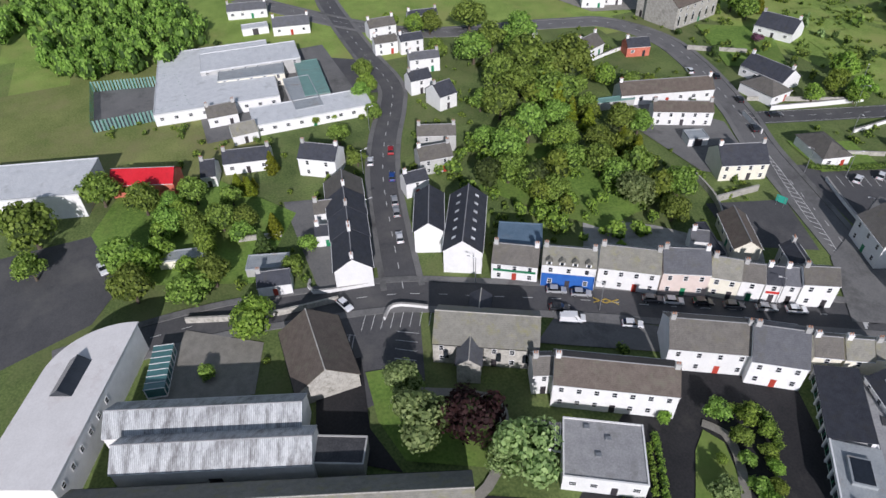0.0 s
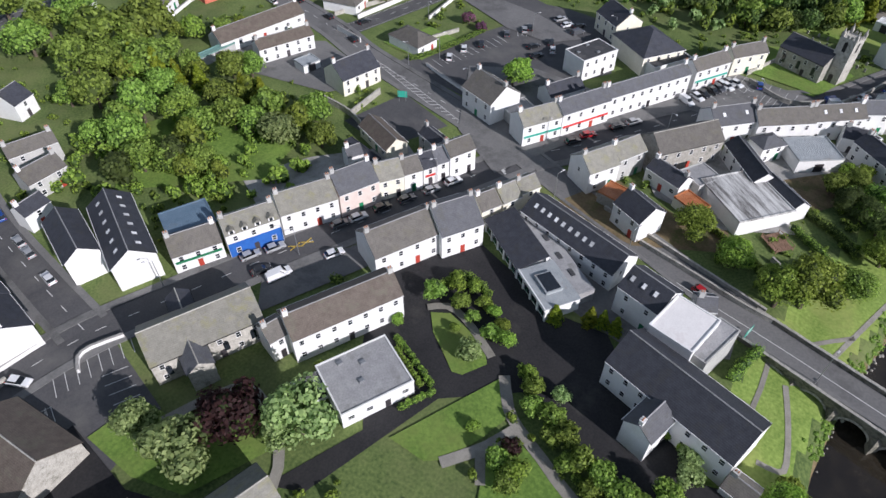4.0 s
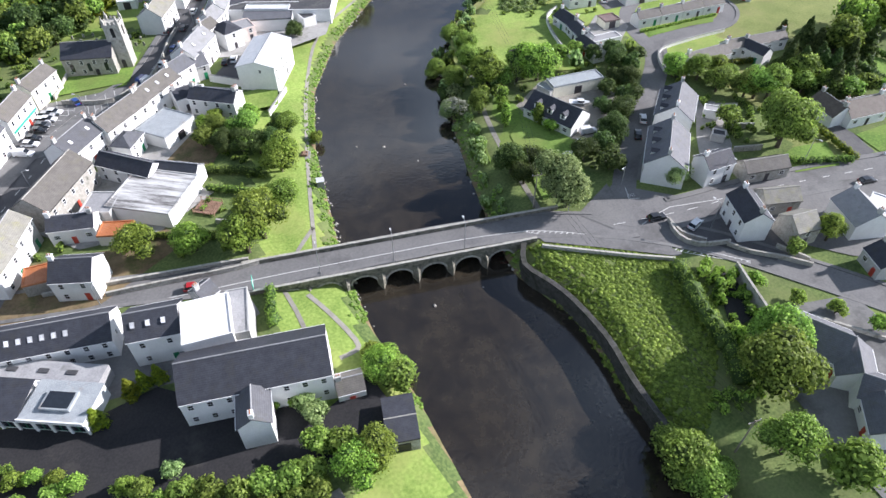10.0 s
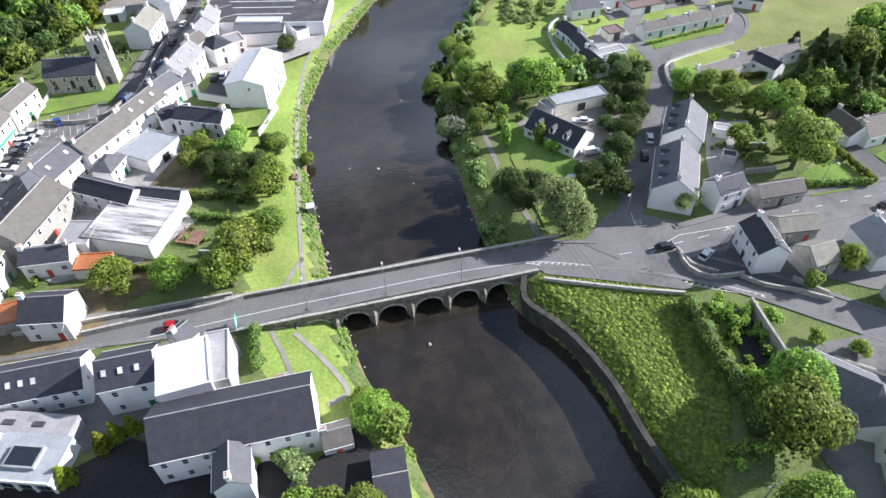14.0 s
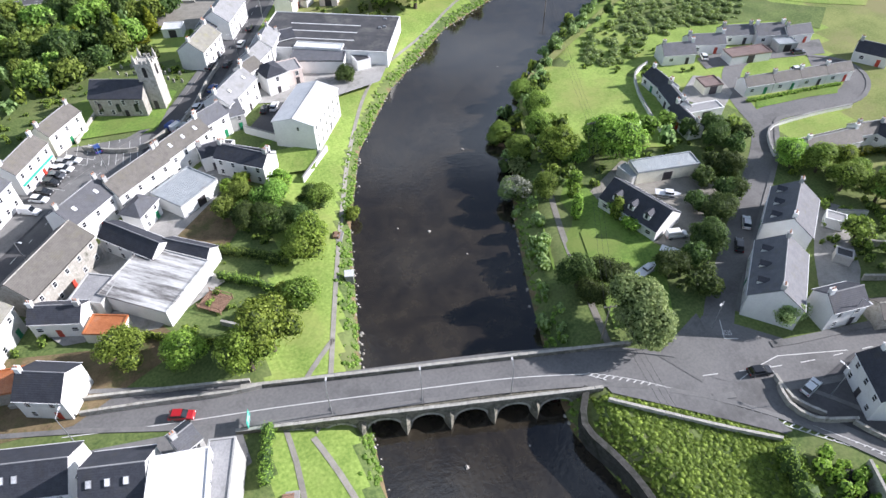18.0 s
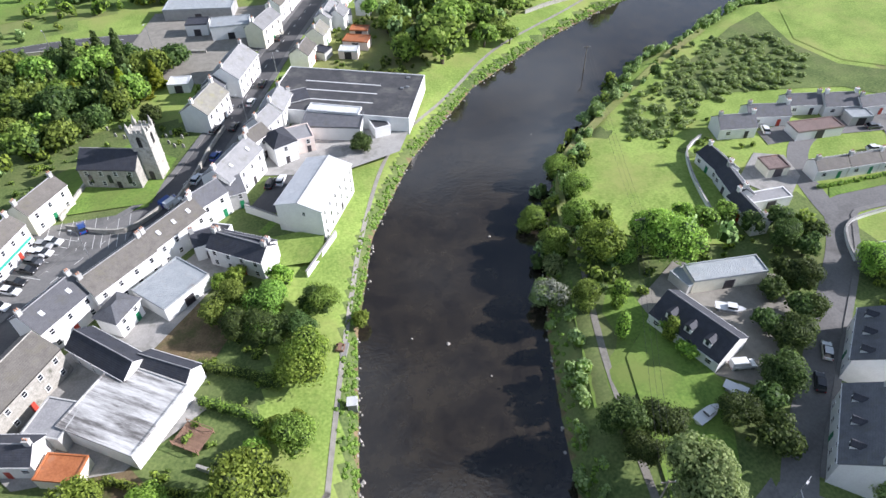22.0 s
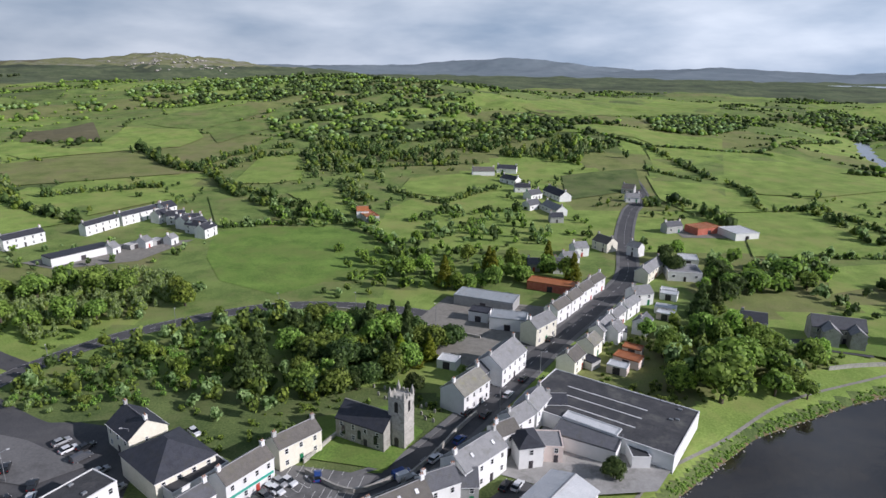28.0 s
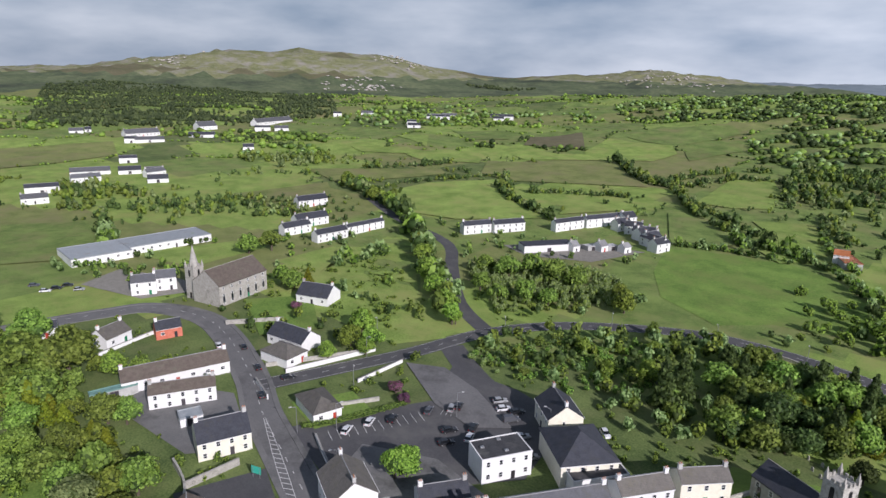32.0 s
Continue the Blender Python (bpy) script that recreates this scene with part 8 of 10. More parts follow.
cloud([(104, 101), (112, 108), (126, 116), (142, 124), (164, 132), (182, 128), (184, 112), (166, 98), (142, 102), (128, 99), (117, 91), (106, 95)], 360, 0.8, 2.4, 0.62, "leaf_pale", "leaf_mid", "dense pale scrub and brambles above the river", 23, 34, 0.15)
cloud([(-60, 300), (40, 300), (60, 270), (20, 236), (-40, 250)], 44, 1.6, 3.6, 1.3, "leaf_bright", "leaf_bright", "mixed green bushes behind gardens", 25)
cloud([(-160, -8), (-110, 20), (-122, 38), (-176, 16)], 60, 1.4, 2.6, 1.3, "leaf_bright", "leaf_bright", "overgrown garden shrubs", 31)

cloud([(-118, 152), (-100, 188), (-72, 204), (-60, 176), (-70, 150), (-92, 148)], 130, 0.7, 1.8, 1.1, "leaf_mid", "leaf_mid", "low scrub beside the road", 33)

# bushes and reeds along the water's edge
rs = np.random.default_rng(40)
bx, by, br = [], [], []
gx, gy, gr = [], [], []
for i in range(4, 19):
    a, d = RP[i], RP[i + 1] - RP[i]
    L = float(np.hypot(*d))
    nrm = np.array((-d[1], d[0])) / L
    for k in range(int(L / 1.7)):
        s = rs.uniform(0, 1)
        p, w = a + d * s, RW[i] + (RW[i + 1] - RW[i]) * s
        q = p - nrm * (w + rs.uniform(0.6, 4.6))
        if 18 < q[1] or i > 9:
            bx.append(q[0]), by.append(q[1]), br.append(rs.uniform(0.9, 2.3))
    for k in range(int(L * 7)):
        s, sd = rs.uniform(0, 1), rs.choice([-1, 1, 1])
        p, w = a + d * s, RW[i] + (RW[i + 1] - RW[i]) * s
        q = p + nrm * sd * (w + abs(rs.normal()) * 1.2 + 0.3)
        gx.append(q[0]), gy.append(q[1]), gr.append(rs.uniform(0.25, 0.65))
strewn("riverside_bushes", np.array(bx), np.array(by), np.array(br), np.array(br) * 1.3, "leaf_pale", "leaf_mid", "dense bushes along the river bank", 41)
strewn("riverside_reeds", np.array(gx), np.array(gy), np.array(gr), np.array(gr) * 0.6, "reed", "reed", "rank grass and reeds at the water's edge", 42, 9, 0.42, 1)

# woods and hedges of the countryside, gathered by kind and distance and built as a few large meshes
def in_any(polys, x, y):
    out = np.zeros(len(x), bool)
    for poly in polys:
        h = np.zeros(len(x), bool)
        for (ax, ay), (bx2, by2) in zip(poly, poly[1:] + poly[:1]):
            if ay == by2:
                continue
            h ^= ((ay > y) != (by2 > y)) & (x < (bx2 - ax) * (y - ay) / (by2 - ay) + ax)
        out |= h
    return out


BUILT = [(o.matrix_world.translation.x, o.matrix_world.translation.y, 10.0) for o in scene.objects if o.parent is None and o.get("group") == "town buildings"]
BUILT += [(c.x, c.y, 7.0) for line in ROADS for c in line[::2]]
SOWN = {"mid": [], "bright": [], "dark": [], "pale": [], "conifer": []}
WOODS = []
sow = np.random.default_rng(70)


def area(p):
    return abs(sum(a[0] * b[1] - a[1] * b[0] for a, b in zip(p, p[1:] + p[:1]))) / 2


def wood(pts, per_100, r0, r1, kind):
    WOODS.append(pts)
    n = int(min(per_100 * area(pts) / 100, 9000))
    p = inside(pts, n, len(WOODS))
    bad = np.zeros(n, bool)
    for cx, cy, cr in BUILT:
        bad |= (p[:, 0] - cx) ** 2 + (p[:, 1] - cy) ** 2 < cr ** 2
    if kind == "conifer":
        bad |= waves(p[:, 0], p[:, 1], 0.022, 2.0) < -0.3
    if per_100 < 3.3 and max(math.hypot(*c) for c in pts) > 480:
        bad |= waves(p[:, 0], p[:, 1], 0.055, 2.0) < -0.12
    for x, y in p[~bad]:
        k = "conifer" if kind == "conifer" else sow.choice(["mid", "mid", "pale", "dark", "bright", "pale"])
        r = sow.uniform(r0, r1)
        SOWN[k].append((x, y, r, r * sow.uniform(1.05, 1.5) * (1.4 if k == "conifer" else 1.0)))


def hedge_line(pts, r):
    r *= 1.2
    for a, b in zip(pts, pts[1:]):
        L = math.dist(a, b)
        for k in range(int(L / (r * 0.62)) + 1):
            s = sow.uniform(0, 1)
            q = r * sow.uniform(0.55, 1.15)
            if sow.uniform() < 0.06:
                q *= 1.6
            SOWN[sow.choice(["mid", "pale", "dark", "mid", "pale", "bright"])].append((a[0] + (b[0] - a[0]) * s + sow.normal() * r * 0.35, a[1] + (b[1] - a[1]) * s + sow.normal() * r * 0.35, q, q * sow.uniform(0.9, 1.4)))


hedge_line([(-183, 482), (-149, 439), (-116, 412), (-82, 367), (-54, 348), (-39, 330), (-25, 303), (-19, 263)], 2.6)
hedge_line([(-273, 570), (-224, 509), (-196, 503), (-188, 553), (-166, 589), (-139, 596)], 3.0)
hedge_line([(-76, 474), (-62, 399), (-51, 373), (-37, 346)], 2.2)
hedge_line([(-127, 333), (-96, 343), (-64, 346)], 1.8)
hedge_line([(-304, 431), (-254, 368), (-236, 361), (-198, 333)], 2.4)
hedge_line([(-261, 393), (-242, 410), (-218, 423), (-185, 439)], 2.0)
hedge_line([(-117, 503), (-81, 510), (-22, 528), (33, 539)], 2.0)
hedge_line([(-41, 442), (-22, 420), (-1, 404), (21, 432), (42, 458)], 2.0)
hedge_line([(-19, 356), (0, 380), (33, 383), (57, 392)], 2.2)
hedge_line([(-345, 322), (-352, 355), (-343, 375), (-328, 408), (-311, 441)], 1.6)
hedge_line([(198, 630), (210, 503), (222, 462), (205, 399)], 2.4)
hedge_line([(204, 395), (247, 403), (249, 334)], 2.0)
hedge_line([(234, 397), (235, 368), (227, 325), (232, 317)], 2.8)
hedge_line([(184, 296), (221, 295)], 1.4)
hedge_line([(167, 527), (202, 484)], 1.8)
hedge_line([(134, 407), (158, 416), (163, 388), (165, 347)], 3.2)
hedge_line([(425, 558), (426, 484), (490, 461)], 2.0)
hedge_line([(95, 734), (198, 630), (314, 635), (320, 619)], 2.0)
hedge_line([(314, 635), (485, 783)], 2.4)
hedge_line([(408, 520), (371, 431), (341, 367), (326, 326), (328, 300)], 4.0)
hedge_line([(351, 546), (391, 538), (330, 423), (313, 391)], 3.0)
hedge_line([(-255, 542), (-212, 496), (-186, 489), (-159, 553), (-124, 570)], 3.0)
hedge_line([(-124, 570), (-98, 482)], 3.0)
hedge_line([(-170, 461), (-142, 420), (-109, 384), (-95, 359), (-70, 361), (-59, 359)], 3.0)
hedge_line([(-291, 401), (-262, 372), (-240, 358), (-214, 346)], 2.6)
hedge_line([(-412, 150), (-333, 122)], 3.0)
hedge_line([(-70, 458), (-57, 408), (-43, 405)], 3.0)
hedge_line([(-418, 371), (-387, 426), (-382, 451)], 2.4)
wood([(-163, 722), (-101, 753), (-34, 735), (29, 736), (78, 680), (122, 616), (156, 596), (167, 568), (108, 534), (76, 563), (24, 556), (-22, 536), (-61, 541), (-100, 535), (-141, 616)], 2.8, 2.4, 4.8, "mixed")
wood([(-262, 1072), (-190, 1383), (-7, 968), (52, 839), (29, 756), (-76, 768), (-165, 734)], 1.8, 2.6, 4.4, "mixed")
wood([(-25, 299), (-12, 344), (32, 371), (64, 371), (70, 353), (55, 328), (2, 288), (2, 268), (-8, 260), (-19, 255)], 1.1, 2.0, 3.8, "mixed")
wood([(57, 806), (110, 813), (124, 693), (166, 643), (166, 602), (122, 616), (78, 680)], 3.0, 2.6, 4.4, "mixed")
wood([(-476, 969), (-275, 1192), (-149, 1247), (-93, 839), (-195, 870), (-286, 840), (-402, 840)], 2.0, 2.6, 4.4, "mixed")
wood([(-218, 773), (-90, 815), (-42, 474), (-66, 471), (-97, 506), (-127, 582), (-170, 637)], 2.2, 2.4, 4.4, "mixed")
wood([(-509, 149), (-492, 189), (-438, 194), (-392, 169), (-427, 156), (-439, 133)], 3.0, 2.5, 4.5, "mixed")
wood([(-414, 179), (-402, 230), (-375, 258), (-323, 248), (-322, 221), (-357, 203), (-383, 169)], 2.4, 1.8, 3.4, "mixed")
wood([(-596, 357), (-574, 412), (-492, 414), (-462, 375), (-466, 322), (-518, 315)], 3.0, 2.5, 4.5, "mixed")
wood([(-815, 676), (-722, 850), (-496, 845), (-436, 890), (-400, 819), (-540, 763), (-573, 629), (-658, 545)], 1.0, 2.5, 4.5, "mixed")
wood([(185, 252), (216, 269), (258, 257), (227, 227), (174, 220)], 5.0, 2.0, 3.6, "mixed")
wood([(240, 316), (258, 301), (311, 318), (271, 267), (247, 279), (219, 282)], 4.0, 2.0, 3.6, "mixed")
wood([(305, 382), (344, 396), (329, 367), (273, 331)], 4.0, 2.4, 4.0, "mixed")
wood([(515, 1009), (818, 1132), (1005, 970), (789, 756), (728, 831), (595, 780), (531, 858)], 2.4, 3.0, 5.0, "mixed")
wood([(535, 699), (603, 658), (564, 534), (521, 492), (503, 576)], 3.4, 3.0, 4.6, "mixed")
wood([(254, 810), (354, 906), (389, 826), (297, 722), (235, 728)], 3.4, 3.0, 4.6, "mixed")
wood([(184, 301), (199, 310), (183, 278), (154, 239), (126, 237), (140, 266), (160, 282)], 3.0, 2.0, 3.4, "mixed")
wood([(-1292, 381), (-1915, 599), (-1965, 760), (-1601, 936), (-1261, 1028), (-821, 675), (-756, 507), (-779, 397), (-860, 274), (-949, 271)], 3.4, 2.0, 3.6, "conifer")
wood([(-1467, 1765), (-1333, 1868), (-1252, 1924), (-1288, 1743), (-1458, 1757)], 1.6, 3.0, 5.0, "conifer")
hedge_line([(-376, 316), (-318, 303), (-267, 274), (-223, 239), (-187, 207), (-159, 184), (-140, 169)], 4.8)
hedge_line([(-330, 301), (-295, 292), (-244, 258)], 3.0)
wood([(-117, 146), (-121, 173), (-101, 195), (-61, 207), (-30, 218), (-6, 204), (-1, 188), (-16, 171), (-32, 157), (-43, 167), (-49, 169), (-54, 163), (-71, 161), (-88, 147)], 1.5, 2.0, 3.8, "mixed")
wood([(-199, 118), (-205, 159), (-199, 190), (-150, 165), (-154, 138), (-162, 108)], 0.9, 1.5, 3.0, "mixed")
wood([(74, 204), (116, 211), (123, 183), (100, 169), (72, 170), (62, 187)], 2.4, 2.0, 4.2, "mixed")
wood([(-234, 179), (-237, 195), (-242, 214), (-224, 222), (-214, 208), (-219, 180)], 2.0, 2.0, 3.6, "mixed")
wood([(-317, 93), (-306, 114), (-290, 142), (-253, 126), (-270, 108), (-290, 86)], 1.6, 1.8, 3.2, "mixed")
wood([(-262, 286), (-237, 292), (-193, 285), (-124, 325), (-118, 293), (-132, 269), (-175, 223), (-215, 258)], 1.2, 1.2, 2.4, "mixed")
wood([(-84, 208), (-57, 221), (-37, 217), (-16, 208), (-7, 192), (-3, 180), (-21, 175), (-30, 174), (-36, 181), (-44, 187), (-58, 192), (-74, 186)], 3.5, 2.4, 4.0, "mixed")
wood([(-81, 170), (-84, 195), (-72, 182), (-68, 167), (-55, 146), (-57, 141), (-72, 156)], 3.5, 2.0, 3.6, "mixed")
wood([(-53, 151), (-50, 165), (-44, 175), (-35, 173), (-29, 157), (-36, 148), (-44, 141)], 3.5, 2.4, 4.0, "mixed")
wood([(-130, 168), (-108, 192), (-91, 205), (-84, 195), (-82, 169), (-96, 166), (-98, 151), (-112, 141)], 3.0, 0.7, 1.6, "mixed")
wood([(62, 174), (79, 184), (92, 200), (113, 207), (100, 173), (87, 158), (74, 160), (67, 163)], 3.0, 2.8, 4.6, "mixed")
wood([(112, 199), (126, 190), (129, 179), (109, 168), (94, 163)], 3.0, 0.8, 1.6, "mixed")
wood([(87, 232), (115, 256), (116, 242), (98, 206), (86, 203), (76, 207)], 2.5, 2.0, 3.8, "mixed")
wood([(128, 294), (149, 283), (174, 279), (155, 243), (133, 242), (112, 248)], 2.5, 2.4, 4.4, "mixed")
wood([(106, 58), (118, 55), (122, 48), (113, 40), (102, 35), (89, 42), (102, 43), (102, 50), (91, 58), (92, 64)], 2.6, 2.0, 3.4, "mixed")
wood([(71, 92), (87, 106), (109, 124), (140, 140), (150, 142), (120, 120), (100, 106), (87, 91), (76, 74), (67, 66), (59, 57), (56, 64)], 3.2, 1.6, 3.0, "mixed")
wood([(76, 74), (81, 70), (94, 67), (91, 58), (84, 54), (72, 55), (64, 52), (59, 56), (67, 66)], 3.0, 2.0, 3.4, "mixed")
wood([(115, 24), (125, 22), (121, 12), (112, 3), (101, 7), (99, 12)], 2.0, 0.8, 1.8, "mixed")

# hedgerows where fields meet, farther off
hx, hy = sow.uniform(-1500, 1500, 230000), sow.uniform(-260, 1500, 230000)
rr = np.hypot(hx, hy)
ok = (rr < 1500) & (np.hypot((hx + 60) / 1.5, hy - 40) > 170) & (np.abs(np.arctan2(hx, hy)) < 1.75)
hx, hy, rr = hx[ok], hy[ok], rr[ok]
fi, fe, fr = field_of(hx, hy)
sq = np.array([1.0, 1.25])
pa, pb, pp = FIELDS[fi] * sq, FIELDS[fr] * sq, np.stack([hx, hy], 1) * sq
step = pb - pa
ln2 = (step ** 2).sum(1) + 1e-6
shift = (((pp - pa) ** 2).sum(1) - ((pp - pb) ** 2).sum(1)) / (2 * ln2)
hx, hy = hx - shift * step[:, 0], hy - shift * step[:, 1] / 1.25
onto = fe < 13
hx, hy = hx + sow.normal(size=len(hx)) * 0.7, hy + sow.normal(size=len(hx)) * 0.7
roll = sow.uniform(0, 1, len(hx))
rg2, _ = river_gap(hx, hy)
shut = in_any(FIELD_POLYS + WOODS, hx, hy) | (rg2 < 2) | ((rr < 640) & (hy > 150))
for ob in [o for o in scene.objects if o.parent is None and o.get("group") == "town buildings"]:
    c = ob.matrix_world.translation
    shut |= (hx - c.x) ** 2 + (hy - c.y) ** 2 < 18 ** 2
for line in ROADS:
    for c in line[::3]:
        shut |= (hx - c.x) ** 2 + (hy - c.y) ** 2 < 9 ** 2
gap = waves(hx, hy, 0.05, 7.0) > 0.45
keep = onto & ~shut & ~gap & (roll < np.where(rr < 800, 0.5, 0.36))
for x, y, d in zip(hx[keep], hy[keep], rr[keep]):
    q = sow.uniform(0.9, 1.9) * (1 + max(0.0, d - 500) / 1800)
    if sow.uniform() < 0.05:
        q *= 1.9
    SOWN[sow.choice(["mid", "mid", "mid", "bright", "dark"])].append((x, y, q, q * sow.uniform(0.9, 1.4)))
# loose bushes on the rough ground round the town
ux, uy = sow.uniform(-480, 420, 5200), sow.uniform(100, 520, 5200)
rg2, _ = river_gap(ux, uy)
bad = in_any(FIELD_POLYS + WOODS + PAVED, ux, uy) | (rg2 < 5) | (waves(ux, uy, 0.04, 4.0) < 0.12) | (np.hypot(ux + 40, uy - 60) < 110)
for cx, cy, cr in BUILT:
    bad |= (ux - cx) ** 2 + (uy - cy) ** 2 < cr ** 2
for x, y in zip(ux[~bad], uy[~bad]):
    q = sow.uniform(0.9, 2.9)
    SOWN[sow.choice(["mid", "dark", "dark", "pale", "bright"])].append((x, y, q, q * sow.uniform(0.9, 1.4)))
# small far woods
wx, wy = sow.uniform(-1500, 1500, 60000), sow.uniform(-200, 1600, 60000)
wr = np.hypot(wx, wy)
rg2, _ = river_gap(wx, wy)
m = (wr > 620) & (wr < 1700) & (np.abs(np.arctan2(wx, wy)) < 1.75) & (waves(wx * 0.55, wy, 0.016, 9.0) > 0.42) & ~in_any(FIELD_POLYS, wx, wy) & (rg2 > 3)
for x, y in zip(wx[m], wy[m]):
    q = sow.uniform(2.6, 4.6)
    SOWN[sow.choice(["mid", "mid", "dark", "dark", "bright"])].append((x, y, q, q * sow.uniform(1.0, 1.5)))
# Half the far bushes turn dark: darker copses plus cloud shadow put into colour.
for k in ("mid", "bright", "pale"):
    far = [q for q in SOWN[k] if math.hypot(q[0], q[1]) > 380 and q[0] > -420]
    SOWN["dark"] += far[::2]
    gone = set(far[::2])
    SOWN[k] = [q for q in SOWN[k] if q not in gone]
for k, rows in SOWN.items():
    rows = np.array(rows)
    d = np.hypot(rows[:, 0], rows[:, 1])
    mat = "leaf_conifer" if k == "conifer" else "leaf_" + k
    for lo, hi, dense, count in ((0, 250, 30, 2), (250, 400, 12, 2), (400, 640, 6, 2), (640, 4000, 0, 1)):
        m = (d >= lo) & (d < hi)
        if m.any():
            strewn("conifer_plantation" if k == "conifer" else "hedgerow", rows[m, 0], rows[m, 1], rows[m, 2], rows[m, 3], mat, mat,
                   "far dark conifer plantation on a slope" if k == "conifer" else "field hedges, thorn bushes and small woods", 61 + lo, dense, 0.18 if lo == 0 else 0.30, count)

# crags on the far hills
rs = np.random.default_rng(77)
ox, oy = [], []
for cx, cy, n, sp in ((-2198, 1080, 40, 45), (-1613, 1434, 46, 60), (-1480, 1350, 34, 50), (-1897, 1870, 46, 55), (-1816, 1852, 34, 60), (-1016, 2316, 40, 70), (-842, 2300, 30, 60), (-30, 1120, 16, 14)):
    ox += list(cx + rs.normal(size=n) * sp)
    oy += list(cy + rs.normal(size=n) * sp)
r = rs.uniform(2.5, 9.0, len(ox)) * np.where(np.array(ox) > -100, 0.5, 1.0)
strewn("rock_outcrops", np.array(ox), np.array(oy), r, r * 0.6, "rock", "rock", "pale weathered rock outcrops on moorland hills", 78, 0, 0.2, 1)

# shrubs and small plants in the gardens between the houses
rs = np.random.default_rng(90)
qx, qy = rs.uniform(-240, 130, 5200), rs.uniform(-90, 200, 5200)
bad = in_any(PAVED, qx, qy)
for line in ROADS:
    for p in line[::2]:
        bad |= (qx - p.x) ** 2 + (qy - p.y) ** 2 < 7.5 ** 2
for ob in [o for o in scene.objects if o.parent is None and o.get("group") == "town buildings"]:
    w = [c for c in ob.children if c.name.startswith("wall")]
    if w:
        hx2, hy2 = max(v.co.x for v in w[0].data.vertices) + 1.0, max(v.co.y for v in w[0].data.vertices) + 1.0
        loc, a = ob.matrix_world.translation, ob.matrix_world.to_euler().z
        u, v = (qx - loc.x) * math.cos(a) + (qy - loc.y) * math.sin(a), -(qx - loc.x) * math.sin(a) + (qy - loc.y) * math.cos(a)
        bad |= (np.abs(u) < hx2) & (np.abs(v) < hy2)
g3, _ = river_gap(qx, qy)
bad |= (g3 < 14) | (waves(qx, qy, 0.09, 3.0) < -0.1) | ((qx > 36) & (qy < 2))
qx, qy = qx[~bad], qy[~bad]
r = rs.uniform(0.5, 1.5, len(qx))
half = len(qx) // 2
strewn("garden_shrubs", qx[:half], qy[:half], r[:half], r[:half] * 1.2, "leaf_mid", "leaf_mid", "mixed green garden shrubs", 91, 20, 0.2)
strewn("garden_shrubs", qx[half:], qy[half:], r[half:], r[half:] * 1.1, "leaf_bright", "leaf_bright", "bright green garden shrubs", 92, 20, 0.2)

plant("mid", [(111.2, -2.2, 6.2), (126.0, 15.5, 4.6), (125.5, 24.0, 3.0), (139.0, 9.5, 3.0), (146.5, 0.5, 3.0), (154.0, 0.0, 2.6)])
plant("bright", [(117.5, 35.0, 2.8), (126.5, 28.8, 3.2), (196.0, 14.0, 5.0), (190.0, 24.0, 4.6), (156.0, -4.0, 2.2)])
plant("conifer", [(142.2, 13.8, 2.6), (150.2, 11.7, 2.9), (162.3, 24.6, 3.2), (169.1, 19.3, 3.5), (181.3, 16.9, 2.6), (162.9, 10.3, 2.9), (173.6, 10.9, 3.2), (143.9, 4.5, 3.5), (160.3, 31.1, 2.6), (147.7, 20.1, 2.9), (160.0, 19.4, 3.2), (182.8, 23.4, 3.5)])
cloud([(128, 20), (146, 24), (166, 20), (172, 8), (164, -4), (146, -2), (138, 4)], 60, 0.9, 2.0, 1.3, "leaf_dark", "leaf_dark", "shaded shrubs under conifers", 34)
cloud([(96, 12), (110, 26), (124, 20), (118, 8), (106, 2)], 34, 0.7, 1.6, 1.2, "leaf_mid", "leaf_mid", "overgrown back garden shrubs", 35)
hedge([(125.5, -5.1), (121.8, -16.3)], 1.5, 1.8, "leaf_yellow", "clipped golden garden hedge beside a drive")
hedge([(133.4, 31.6), (146.2, 26.0)], 1.5, 2.0, "leaf_yellow", "clipped golden garden hedge")
hedge([(166.0, 10.8), (161.7, -6.8)], 1.6, 2.4, "leaf_dark", "tall clipped dark hedge")
hedge([(177.5, 12), (177, -10)], 1.5, 2.0, "leaf_mid", "clipped garden hedge round a lawn")
hedge([(-10.3, 62.9), (-6.3, 59.3), (-2.1, 54.5)], 1.7, 1.9, "leaf_bright", "clipped bright hedge between back yards")
hedge([(-9.6, 70.9), (-3.4, 66.0), (1.9, 61.4)], 1.8, 2.2, "leaf_mid", "clipped green hedge between back yards")
hedge([(-26.5, 55.2), (-21.4, 51.2), (-14.9, 47.2)], 1.3, 1.6, "leaf_bright", "loose hedge behind a yard wall")
hedge([(131, 60.6), (160, 54.9)], 0.9, 0.9, "leaf_bright", "low flower hedge before cottages")
plant("mid", [(-69.3, 9.2, 2.0), (-64.1, 9.6, 1.7), (-60.6, 7.8, 1.5), (-55.8, 6.0, 1.7), (-44.5, -1.2, 1.8), (-43.2, -4.7, 1.8), (-39.4, -5.2, 2.0), (-36.3, -7.4, 2.2), (-32.5, -10.1, 2.2), (-29.1, -10.7, 2.2), (-25.4, -12.6, 2.3), (-22.5, -13.2, 2.2), (-34.5, -11.5, 1.7), (-30.0, -13.6, 1.8), (-26.1, -15.5, 1.9), (-38.3, -8.4, 1.7), (-44.4, -15.6, 1.9), (-41.4, -18.8, 1.8), (-19.6, -9.3, 2.2), (-16.5, -11.3, 2.4), (-23.1, -16.5, 2.0)])
